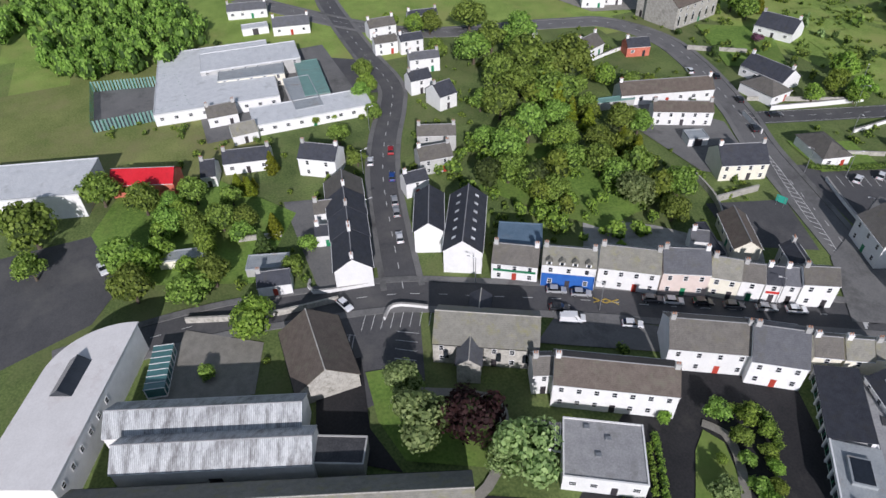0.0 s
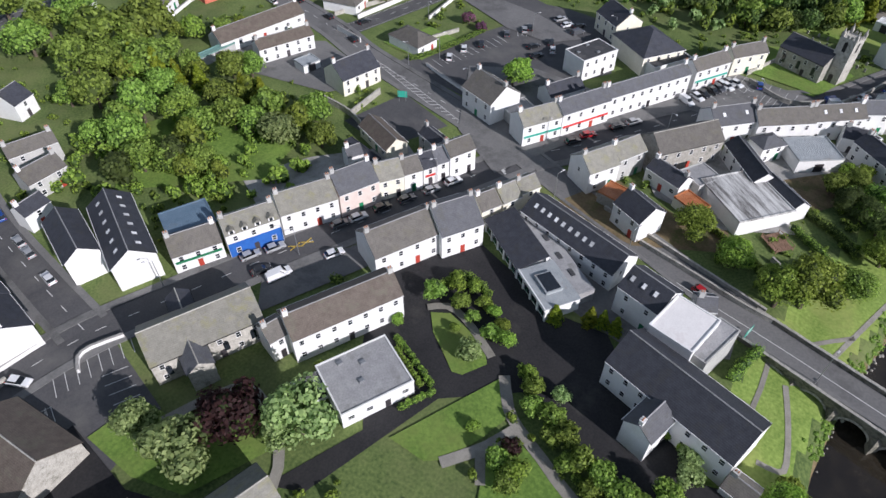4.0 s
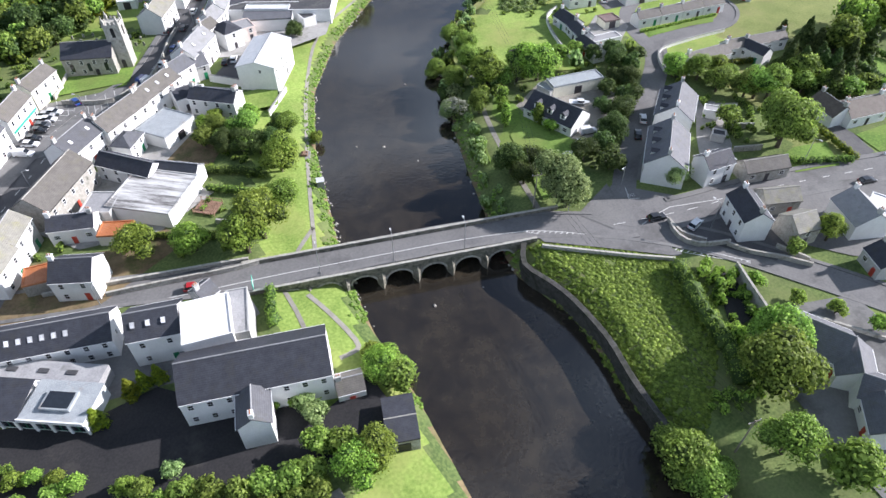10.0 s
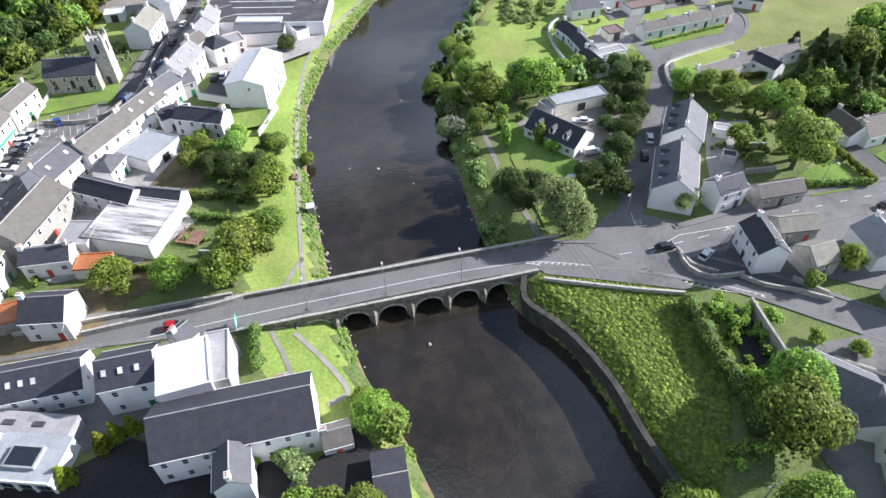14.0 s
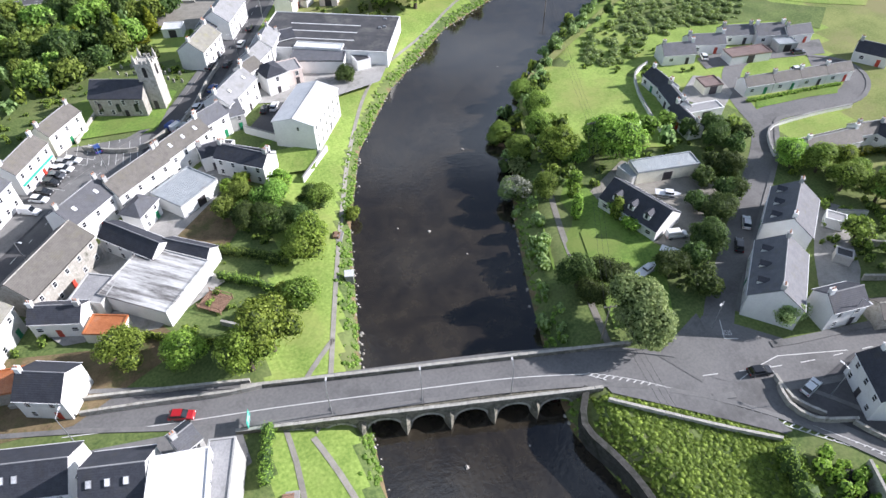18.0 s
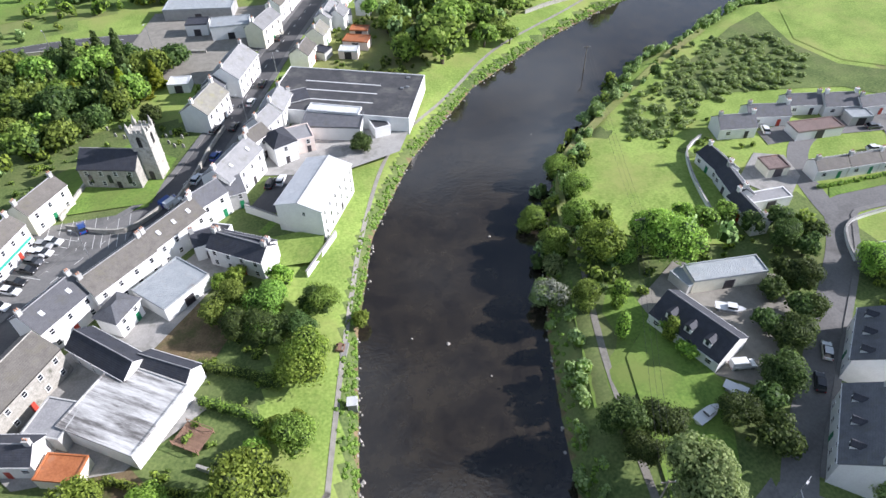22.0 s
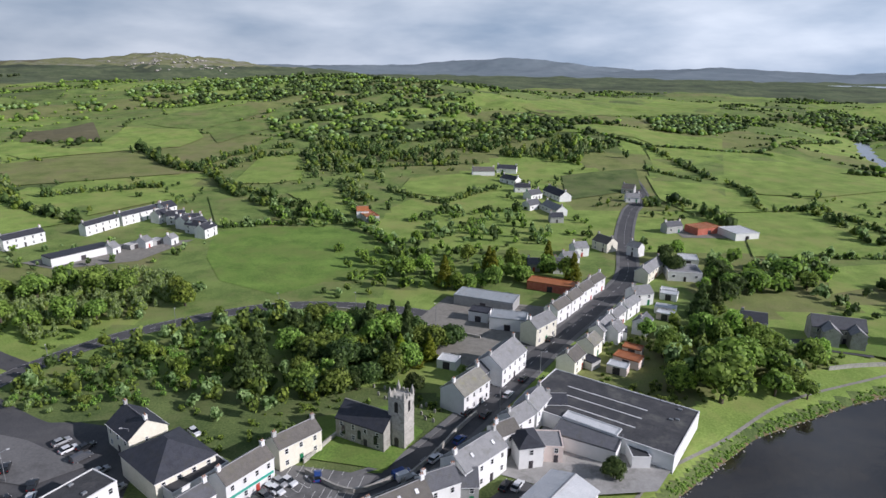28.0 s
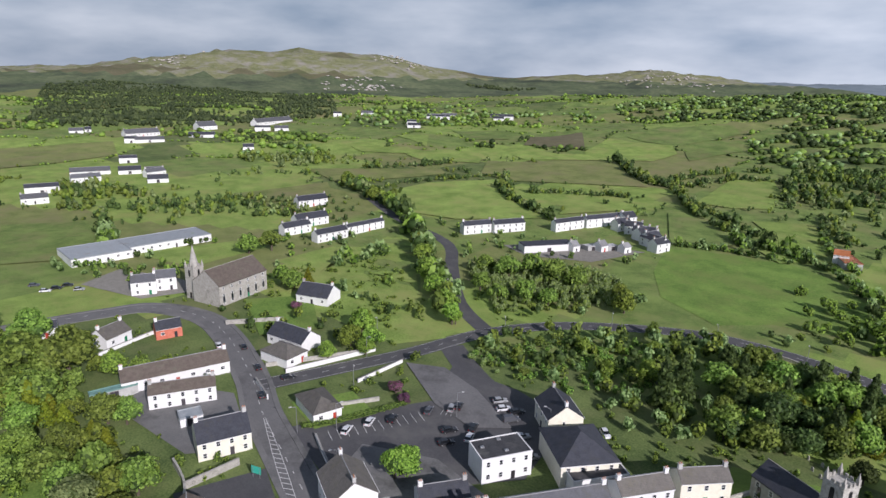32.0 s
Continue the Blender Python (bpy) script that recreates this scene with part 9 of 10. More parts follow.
plant("bright", [(-67.0, 13.9, 1.7), (-63.6, 14.5, 1.5), (-59.8, 11.6, 1.5), (-57.3, 10.5, 1.3), (-54.6, 8.4, 1.3), (-52.6, 5.5, 1.7), (-46.7, 1.4, 1.6), (-40.8, -16.5, 2.0), (-13.1, -16.0, 3.8), (-16.7, -16.8, 3.2), (-2.3, -1.0, 2.6), (0.1, -3.2, 2.2), (-3.1, 2.6, 1.6), (-62.3, 4.0, 1.0), (-50.2, -12.1, 1.0), (-72.5, 0.4, 1.2), (-24.9, 1.8, 1.1), (-22.7, 1.4, 1.1), (-19.3, 0.5, 1.0)])
plant("pale", [(-57.4, 0.3, 2.1), (-18.0, -1.0, 1.8), (-17.3, -4.4, 1.9), (-39.7, 0.0, 1.5)])
plant("copper", [(-43.3, -12.7, 1.5)])
plant("yellow", [(-47.0, 15.4, 1.6), (-40.9, 17.8, 1.5), (-38.6, 18.1, 1.5), (-36.1, 18.0, 1.4)])
hedge([(-70.6, -2.8), (-60.2, -8.4), (-60.3, -11.0), (-62.6, -14.5)], 1.0, 1.2, "leaf_bright", "clipped bright green garden hedge in a U")
hedge([(-69.3, -4.9), (-62.0, -9.2)], 0.9, 1.0, "leaf_bright", "clipped bright green garden hedge")
hedge([(-69.6, 12.0), (-67.7, 16.5), (-63.9, 16.5), (-60.4, 14.6)], 1.3, 1.8, "leaf_bright", "squarely clipped bright hedge")
plant("bright", [(-63.0, 84.4, 1.1), (-52.9, 100.3, 1.2), (-49.1, 105.5, 1.2), (-37.4, 120.0, 1.0)])
hedge([(-120.9, 86.6), (-116.1, 94.7), (-109.8, 113.0)], 1.3, 1.5, "leaf_mid", "loose green hedge beside a car park")
plant("bright", [(84.6, 59.7, 3.6), (78.7, 60.0, 3.2), (93.0, 64.4, 2.6)])
plant("mid", [(73.8, 60.6, 2.8), (72.0, 64.1, 2.4), (96.5, 61.8, 2.4), (102.7, 61.7, 2.2), (75.2, 74.5, 2.4)])
plant("dark", [(114.7, 48.5, 2.4), (100.3, 42.3, 2.6), (101.0, 38.8, 2.4), (95.1, 33.7, 2.6), (94.0, 39.9, 2.2), (87.1, 29.9, 2.6), (83.5, 25.5, 2.4), (87.1, 34.7, 2.2), (78.1, 23.5, 2.2), (105.1, 56.2, 2.2), (110.7, 54.5, 2.4)])
plant("yellow", [(-177.1, -56.0, 1.3), (-177.0, -53.4, 1.3), (-175.7, -51.5, 1.2), (-156.4, -50.2, 1.6), (-184.8, -45.4, 1.2), (-172.6, 44.3, 2.4), (-149.5, 46.1, 2.4), (-186.4, 42.5, 3.2)])
plant("bright", [(-102.3, 230.8, 3.8), (-158.2, 140.3, 3.4), (-142.0, 127.3, 2.8), (-148.2, 178.4, 3.0), (-137.4, 167.6, 2.6)])
plant("mid", [(-53.6, 160.6, 1.6), (-95.2, 150.6, 1.6), (-104.0, 172.5, 1.8)])
plant("mid", [(-115.7, -71.4, 1.5)])
plant("bright", [(-207.3, -8.6, 1.6), (-220.6, -7.3, 1.6), (-202.3, -27.6, 1.6), (-202.3, -22.3, 1.4), (-205.5, -33.9, 1.4)])
cloud([(61.4, -17.4), (54.1, -28.8), (45.4, -41.0), (33.1, -37.7), (32.1, -40.8), (42.5, -44.1), (54.4, -41.8), (60.0, -33.4), (66.5, -23.2)], 70, 0.8, 1.9, 1.3, "leaf_bright", "leaf_bright", "ivy and shrubs between a meadow and a yard", 36)
cloud([(53.0, 163.5), (65.0, 165.6), (87.1, 189.1), (82.9, 165.6), (70.8, 152.0), (58.2, 152.4)], 60, 0.6, 1.5, 1.2, "leaf_mid", "leaf_mid", "garden shrubs behind the main street", 37)
cloud([(-114.9, 146.7), (-119.3, 161.3), (-107.4, 174.7), (-90.8, 191.2), (-82.0, 180.9), (-92.2, 158.0), (-100.8, 144.7)], 46, 0.6, 1.6, 1.2, "leaf_pale", "leaf_mid", "rough scrub beside the bend of the road", 38)
plant("pale", [(52.6, 11.6, 4.8)])
plant("bright", [(83.9, 57.4, 5.2), (6.6, 62.0, 4.2), (-11.2, 38.9, 4.6), (-19.8, 45.9, 3.4)])
plant("blossom", [(56.6, 59.5, 2.8)])
mx = inside([(38.1, 7.3), (48.4, -1.2), (60.6, -14.3), (56.9, -26.2), (44.8, -35.6), (33.0, -42.9), (24.4, -39.3), (30.9, -15.4)], 4200, 95)
r = rs.uniform(0.3, 0.75, len(mx))
strewn("meadow_grass", mx[:, 0], mx[:, 1], r, r * 0.4, "reed", "leaf_bright", "rank uncut meadow grass in clumps", 96, 9, 0.42, 1)
hedge([(57, -16), (52, -26), (49, -34), (45, -40)], 3.0, 3.4, "leaf_bright", "tall overgrown hedge beside a meadow")
hedge([(108, -8), (120, -16)], 1.4, 1.8, "leaf_mid", "dense clipped garden hedge")
hedge([(-15, 18), (-12, 26)], 1.8, 2.2, "leaf_bright", "leafy shrubs below the bridge")



# ---------------------------------------------------------------- garden walls
def garden_wall(mat, h, pts):
    """A wall with a coping along a line."""
    root = new("garden_wall")
    root.matrix_world = pose(pts[0][0], pts[0][1], 0)
    tagged(root, "low white rendered wall with a coping" if mat == "white" else "old grey stone wall with a coping", "wall", group="boundary walls")
    line = smooth_line(pts, 2.0)
    ns = normals(line)
    o = Vector((pts[0][0], pts[0][1], 0))
    for nm, w, z0, z1, mt in (("wall_body", 0.18 if mat != "quay_stone" else 0.5, -1.2 if mat != "quay_stone" else -5.5, h, mat), ("coping", 0.24 if mat != "quay_stone" else 0.55, h, h + 0.1, "concrete" if mat == "white" else mat)):
        vs, fs = [], []
        for p, n in zip(line, ns):
            g = zat(p.x, p.y) if mat != "quay_stone" else -3.2
            for s, z in ((-1, z0), (-1, z1), (1, z1), (1, z0)):
                q = p + n * s * w - o
                vs.append((q.x, q.y, g + z))
        for i in range(len(line) - 1):
            for k in range(3):
                fs.append((4 * i + k, 4 * i + 4 + k, 4 * i + 5 + k, 4 * i + k + 1))
        fs += [(0, 1, 2, 3), tuple(range(len(vs) - 1, len(vs) - 5, -1))]
        part(nm, raw_mesh(nm, vs, fs, mt), root)
    return root


garden_wall("white", 1.0, [(-115.8, -35.8), (-118.2, -33.9), (-118.2, -31.3), (-115.1, -26.4)])
garden_wall("white", 1.6, [(-140.2, 88.7), (-151.3, 92.2)])
garden_wall("white", 1.5, [(-150.0, 101.7), (-145.8, 116.2), (-141.9, 131.5)])
garden_wall("white", 1.2, [(-202.7, 67.5), (-207.1, 84.1), (-208.5, 92.0)])
garden_wall("white", 1.4, [(120.4, 88.9), (113.4, 85.9), (108.4, 79.2), (104.2, 70.7), (100.2, 60.6)])
garden_wall("stone", 3.4, [(65.8, -23.0), (63.1, -28.2), (60.1, -34.3)])
garden_wall("stone", 1.1, [(67.5, -4.9), (66.4, -9.5), (68.8, -14.1)])
garden_wall("stone", 1.2, [(-8.2, 119.4), (-0.6, 130.8), (4.4, 140.2), (9.8, 148.7)])
garden_wall("stone", 1.2, [(-31.4, 126.3), (-25.0, 138.9)])
garden_wall("stone", 1.2, [(-30.2, 122.7), (-18.4, 116.0), (-7.2, 123.3)])
garden_wall("stone", 1.4, [(-132.3, -73.7), (-127.0, -58.3), (-125.2, -42.9)])
garden_wall("stone", 1.1, [(-38.7, 43.4), (-26.4, 39.4), (-15.7, 35.7), (-10.7, 34.6)])
garden_wall("stone", 1.8, [(-119.6, 53.6), (-118.9, 66.7)])
garden_wall("stone", 1.8, [(-130.1, 56.2), (-119.6, 53.6), (-109.7, 47.6)])
garden_wall("stone", 1.0, [(-48.9, 50.4), (-24.1, 41.1), (-12.2, 36.5)])
garden_wall("white", 1.6, [(14.1, 85.8), (23.6, 95.8)])
garden_wall("stone", 1.0, [(-48.4, 222.4), (-25.4, 217.1), (-4.2, 205.5), (13.3, 196.6)])
garden_wall("white", 1.6, [(3.7, 100.1), (9.1, 96.5)])
garden_wall("stone", 1.6, [(-197.5, 109.3), (-185.4, 125.7)])
garden_wall("stone", 1.3, [(-158.0, 99.9), (-143.8, 127.3)])
garden_wall("stone", 1.2, [(-125.9, 93.9), (-116.9, 109.9)])
garden_wall("white", 1.2, [(-129.3, 131.6), (-129.4, 112.9)])
garden_wall("stone", 1.5, [(-154.5, -59.6), (-152.1, -49.3)])
garden_wall("stone", 1.2, [(-13.4, 51.5), (-6.6, 45.2)])
garden_wall("white", 1.0, [(-133.5, -47.0), (-129.7, -47.2), (-126.9, -34.7)])
garden_wall("stone", 1.2, [(81.2, -29.9), (79.3, -23.5)])
garden_wall("stone", 0.9, [(68.3, -38.8), (74.6, -49.9)])

garden_wall("white", 0.9, [(129.6, -19.2), (141, -22.8), (152, -27)])
garden_wall("white", 1.0, [(117.5, 39.5), (121.5, 45), (127, 48.6), (140, 47.8), (153, 45.6)])
garden_wall("stone", 1.5, [(100.5, 3.0), (107, -0.5)])
garden_wall("stone", 1.5, [(107, 11), (113.5, 6.5)])
garden_wall("white", 1.5, [(112.5, 18.5), (118, 15)])
garden_wall("stone", 0.9, [(39.5, 4.7), (45.7, -1.4), (53.2, -8.6), (59.2, -13.9)])
garden_wall("stone", 1.2, [(66.5, -6.5), (65.1, -9.9), (66.5, -13.9), (72.5, -17.2)])
garden_wall("stone", 1.1, [(71.6, -17.2), (73.4, -21.4), (77.0, -25.7), (80.5, -31.1)])
garden_wall("white", 1.1, [(-115.1, 86.1), (-106.3, 81.9), (-95.2, 77.2)])
garden_wall("white", 2.2, [(7.3, 111.2), (11.7, 105.7), (15.0, 101.5)])
garden_wall("stone", 1.2, [(120.9, 178.6), (136.8, 182.2), (158.3, 184.6)])
garden_wall("quay_stone", 3.6, [(38, 8.5), (33.4, 3), (34.4, -4), (34.8, -10), (33.6, -20), (30.4, -30), (27.8, -42), (25, -60)])["label"] = "dark wet stone quay wall along the river"


# ---------------------------------------------------------------- vehicles
def car_meshes(paint, van):
    l, w = (4.7, 1.85) if van else (4.25, 1.75)
    prof = [(-0.5, 0.32), (-0.5, 0.72), (-0.47, 0.9), (0.2, 0.95), (0.44, 0.82), (0.5, 0.6), (0.5, 0.32)] if not van else [(-0.5, 0.35), (-0.5, 0.9), (-0.49, 1.0), (0.24, 1.02), (0.44, 0.92), (0.5, 0.65), (0.5, 0.35)]
    roof = [(-0.46, 0.9), (-0.36, 1.42), (0.06, 1.46), (0.24, 0.93)] if not van else [(-0.495, 1.0), (-0.48, 1.86), (0.1, 1.9), (0.26, 1.02)]

    def prism(pts, half, top_half, mat, nm, lo=None):
        bm = bmesh.new()
        rows = []
        zlo, zhi = min(p[1] for p in pts), max(p[1] for p in pts)
        for s in (-1, 1):
            rows.append([bm.verts.new((x * l, s * (half + (top_half - half) * (z - zlo) / (zhi - zlo)), z)) for x, z in pts])
        bm.faces.new(rows[0])
        bm.faces.new(rows[1][::-1])
        for i in range(len(pts)):
            j = (i + 1) % len(pts)
            bm.faces.new((rows[0][i], rows[1][i], rows[1][j], rows[0][j]))
        bmesh.ops.recalc_face_normals(bm, faces=bm.faces)
        bmesh.ops.bevel(bm, geom=bm.edges[:], offset=0.05, segments=1, affect="EDGES")
        return mesh_of(nm, bm, mat)

    body = prism(prof, w / 2, w / 2 - 0.06, paint, "body")
    cabin = prism(roof, w / 2 - 0.08, w / 2 - 0.2, paint if van else "glass_car", "cabin")
    bm = bmesh.new()
    if van:
        vs = [bm.verts.new(p) for p in ((0.265 * l, -w / 2 + 0.2, 1.08), (0.265 * l, w / 2 - 0.2, 1.08), (0.125 * l, w / 2 - 0.25, 1.82), (0.125 * l, -w / 2 + 0.25, 1.82))]
        bm.faces.new(vs)
        bmesh.ops.translate(bm, verts=bm.verts, vec=(0.03, 0, 0.02))
    else:
        box(bm, -0.33 * l, -w / 2 + 0.2, 1.43, 0.05 * l, w / 2 - 0.2, 1.49)
    top = mesh_of("roof_panel", bm, "glass_car" if van else paint)
    return l, w, body, cabin, top


def wheel_mesh():
    bm = bmesh.new()
    tube(bm, (0, -0.1, 0), (0, 0.1, 0), 0.32, 0.32, 14)
    bm2 = bmesh.new()
    tube(bm2, (0, -0.115, 0), (0, 0.115, 0), 0.19, 0.19, 10)
    return mesh_of("tyre", bm, "rubber"), mesh_of("rim", bm2, "steel")


TYRE, RIM = wheel_mesh()
LIGHT_F = box_mesh("headlight", -0.03, -0.16, -0.07, 0.03, 0.16, 0.07, "lens_clear")
LIGHT_R = box_mesh("tail_light", -0.03, -0.12, -0.1, 0.03, 0.12, 0.1, "lens_red")
CARS = {}
PAINTS = {"white": "white", "silver": "silver", "black": "black", "red": "dark red", "blue": "blue", "grey": "dark grey", "teal": "turquoise"}


def car(kind, x, y, turn):
    m = pose(x, y, zat(x, y) + 0.1, 0, 0, turn)
    if kind in CARS:
        return copy_thing(CARS[kind], m)
    van = kind.startswith("van")
    colour = kind.split("_")[1]
    l, w, body, cabin, top = car_meshes("car_" + colour, van)
    root = new("van" if van else "car")
    root.matrix_world = m
    tagged(root, ("%s panel van standing on asphalt" if van else "%s parked family car with dark windows") % PAINTS[colour], "van" if van else "car", group="parked vehicles")
    part("body", body, root)
    part("cabin", cabin, root)
    part("windscreen" if van else "roof_panel", top, root)
    for sx in (-0.31, 0.31):
        for sy in (-1, 1):
            t = part("wheel", TYRE, root, pose(sx * l, sy * (w / 2 - 0.1), 0.32))
            part("rim", RIM, t)
    for sy in (-1, 1):
        part("headlight", LIGHT_F, root, pose(l / 2 - 0.03, sy * (w / 2 - 0.25), 0.68))
        part("tail_light", LIGHT_R, root, pose(-l / 2 + 0.0, sy * (w / 2 - 0.22), 0.75))
    CARS[kind] = root
    return root


car("car_silver", -108.3, 0.6, 62)
car("car_silver", -105.3, 4.9, 60)
car("car_grey", -97.6, 17.4, 60)
car("car_white", -95.3, 21.1, 60)
car("car_black", -92.5, 26.4, 61)
car("car_grey", -89.1, 31.5, 61)
car("car_silver", -85.8, 37.0, 61)
car("car_white", -82.8, 42.1, 61)
car("car_white", -93.4, 9.4, 60)
car("van_white", -99.7, -0.4, 62)
car("car_black", -103.5, -1.6, 62)
car("car_black", -63.9, 70.7, 47)
car("car_red", -61.4, 75.1, 47)
car("car_black", -56.0, 82.2, 51)
car("car_silver", -52.9, 86.4, 51)
car("car_white", -139.3, -23.8, 167)
car("car_silver", -149.2, -21.0, 166)
car("car_silver", -153.9, -19.8, 166)
car("car_blue", -164.5, -16.6, 160)
car("car_red", -177.4, -12.4, 160)
car("car_white", -174.3, -19.5, 160)
car("car_red", 35.7, 10.3, -25)
car("car_red", -23.9, 35.2, -26)
car("car_white", -109.9, 99.8, 115)
car("car_white", -111.3, 93.1, 115)
car("car_black", -106.5, 105.0, 115)
car("car_grey", -102.3, 114.7, 115)
car("car_silver", -98.6, 120.1, 115)
car("car_black", -97.7, 122.2, 115)
car("car_black", -91.8, 111.2, 60)
car("car_black", -88.7, 106.4, 60)
car("car_black", -88.0, 116.4, 110)
car("car_white", -85.8, 112.1, 110)
car("car_silver", -91.2, 132.6, 55)
car("car_white", -87.8, 129.7, 55)
car("van_grey", -83.0, 126.5, 58)
car("car_black", -84.2, 130.8, 58)
car("car_silver", -76.1, 121.6, 58)
car("car_silver", -69.5, 115.5, 58)
car("car_white", -120.2, 95.5, 70)
car("car_white", -61.0, 137.6, -40)
car("car_black", -146.3, 100.0, 70)
car("car_black", -142.9, 88.4, 155)
car("car_black", -158.7, 97.4, 161)
car("car_black", -175.0, 102.6, 161)
car("car_white", 19.1, 158.4, 58)
car("car_black", 12.1, 147.8, 58)
car("car_grey", 12.6, 157.5, 58)
car("car_black", 7.3, 149.2, 58)
car("car_blue", 5.0, 136.0, 54)
car("car_white", -0.9, 128.3, 54)
car("van_white", -7.4, 121.3, 33)
car("van_white", 23.4, 174.6, 58)
car("car_black", 24.5, 167.8, 58)
car("car_black", 36.9, 196.1, 57)
car("car_blue", -27.1, 121.0, 100)
car("car_silver", -34.9, 118.6, -35)
car("car_white", -36.2, 116.3, -35)
car("car_black", 14.7, 118.6, 60)
car("car_white", 17.4, 118.7, 60)
car("van_white", -43.2, 102.9, -35)
car("car_white", -41.1, 106.5, -35)
car("car_black", -40.0, 108.8, -35)
car("car_black", -38.1, 111.8, -35)
car("car_grey", -36.9, 113.9, -35)
car("car_white", -35.0, 116.0, -35)
car("car_white", -33.0, 118.9, -35)
car("car_white", 93.0, 25.4, 45)
car("car_black", 86.4, 21.1, 45)
car("van_white", 77.2, 29.6, -20)
car("car_black", 65.9, -3.1, -19)
car("car_white", 71.0, -9.4, 10)
car("car_black", 115.7, -22.6, -21)
car("car_white", -123.0, -42.2, 20)
car("car_white", -157.1, -89.4, 15)
car("van_white", -99.7, -1.2, 62)
car("car_white", -182.1, 97.6, 161)
car("van_blue", -8.3, 122.3, 33)
car("car_black", -280.8, 81.1, 60)
car("car_white", -280.3, 76.8, 60)
car("car_black", -281.4, 85.6, 60)
car("car_grey", -291.1, 76.0, 60)
car("car_silver", -272.9, 87.0, 60)
car("car_white", 138.0, 84.3, 60)
car("car_white", 155.9, 65.6, -20)
car("car_grey", 164.6, 72.8, -20)



# ---------------------------------------------------------------- street furniture
def street_lamp(x, y, turn, h=8.0):
    if "lamp" in CARS:
        return copy_thing(CARS["lamp"], pose(x, y, max(zat(x, y), 0), 0, 0, turn))
    root = new("street_lamp")
    root.matrix_world = pose(x, y, max(zat(x, y), 0), 0, 0, turn)
    tagged(root, "tall grey steel street lamp beside the road", "street lamp", group="street lamps")
    bm = bmesh.new()
    tube(bm, (0, 0, -0.2), (0, 0, h), 0.1, 0.06, 8)
    part("post", mesh_of("post", bm, "steel"), root)
    bm = bmesh.new()
    tube(bm, (0, 0, h - 0.05), (1.3, 0, h + 0.35), 0.05, 0.045, 6)
    part("arm", mesh_of("arm", bm, "steel"), root)
    bm = bmesh.new()
    box(bm, 1.2, -0.15, h + 0.3, 1.85, 0.15, h + 0.45)
    part("lamp_head", mesh_of("lamp_head", bm, "lamp_head"), root)
    CARS["lamp"] = root
    return root


for x, y, a in ((-114, 92, 60), (-128, 110, -30), (-140, 126, 0), (-150, 140, -60), (-118, 172, -60), (-92, 202, -60), (-60, 218, -90), (-32, 220, -90), (-2, 210, -110), (-160, 187, 40), (-72, 128, 200), (-95, 118, 30),
                (-2, 24.2, 70), (12, 19, 70), (26, 13.6, 70), (52, 10, -60), (66, 8, 200), (73, -12, 100), (88, -3, -100), (110, -10, -100), (-60, 48, 60), (-40, 38.6, 60), (-70, 68, -50), (-100, 6, -120), (-86, 40, -120),
                (-118, -14, -120), (-148, -29, 80), (-170, -23, 80), (-192, -14, 80), (16, 150, 150), (30, 172, -30), (-98, 79, -110), (-120, 84, -110), (-26, 110, 140), (-44, 84, -40)):
    street_lamp(x, y, a, 7.5)


def power_pole(x, y, turn, h=9.5):
    root = new("power_pole")
    root.matrix_world = pose(x, y, zat(x, y), 0, 0, turn)
    tagged(root, "grey wooden power pole with crossarm and insulators", "power pole", group="power poles")
    bm = bmesh.new()
    tube(bm, (0, 0, -0.4), (0, 0, h), 0.17, 0.11, 8)
    part("post", mesh_of("post", bm, "pole_wood"), root)
    part("crossarm", box_mesh("crossarm", -1.1, -0.08, h - 0.5, 1.1, 0.08, h - 0.32, "pole_wood"), root)
    for dx in (-1.0, 0.0, 1.0):
        bm = bmesh.new()
        tube(bm, (dx, 0, h - 0.32), (dx, 0, h - 0.05), 0.07, 0.05, 6)
        part("insulator", mesh_of("insulator", bm, "pvc"), root)
    return Vector((x, y, zat(x, y) + h - 0.05)), turn


def cable(a, b, side_a, side_b, sag=1.6):
    cu = bpy.data.curves.new("power_cable", "CURVE")
    cu.dimensions, cu.bevel_depth, cu.bevel_resolution = "3D", 0.022, 1
    sp = cu.splines.new("POLY")
    sp.points.add(18)
    for i in range(19):
        t = i / 18
        p = (a + side_a).lerp(b + side_b, t)
        sp.points[i].co = (p.x, p.y, p.z - sag * 4 * t * (1 - t), 1)
    cu.materials.append(MATS["black"])
    tagged(new("power_cable", cu), "thin black overhead power cable", "cable", group="overhead cables")


poles = [power_pole(34, -47.5, -15), power_pole(46.5, 15.5, -20), power_pole(78, 62, -10), power_pole(120, 140, -20)]
for (a, ta), (b, tb) in zip(poles, poles[1:]):
    for o in (-1, 0, 1):
        cable(a, b, Vector((o * math.cos(radians(ta)), o * math.sin(radians(ta)), 0)), Vector((o * math.cos(radians(tb)), o * math.sin(radians(tb)), 0)))


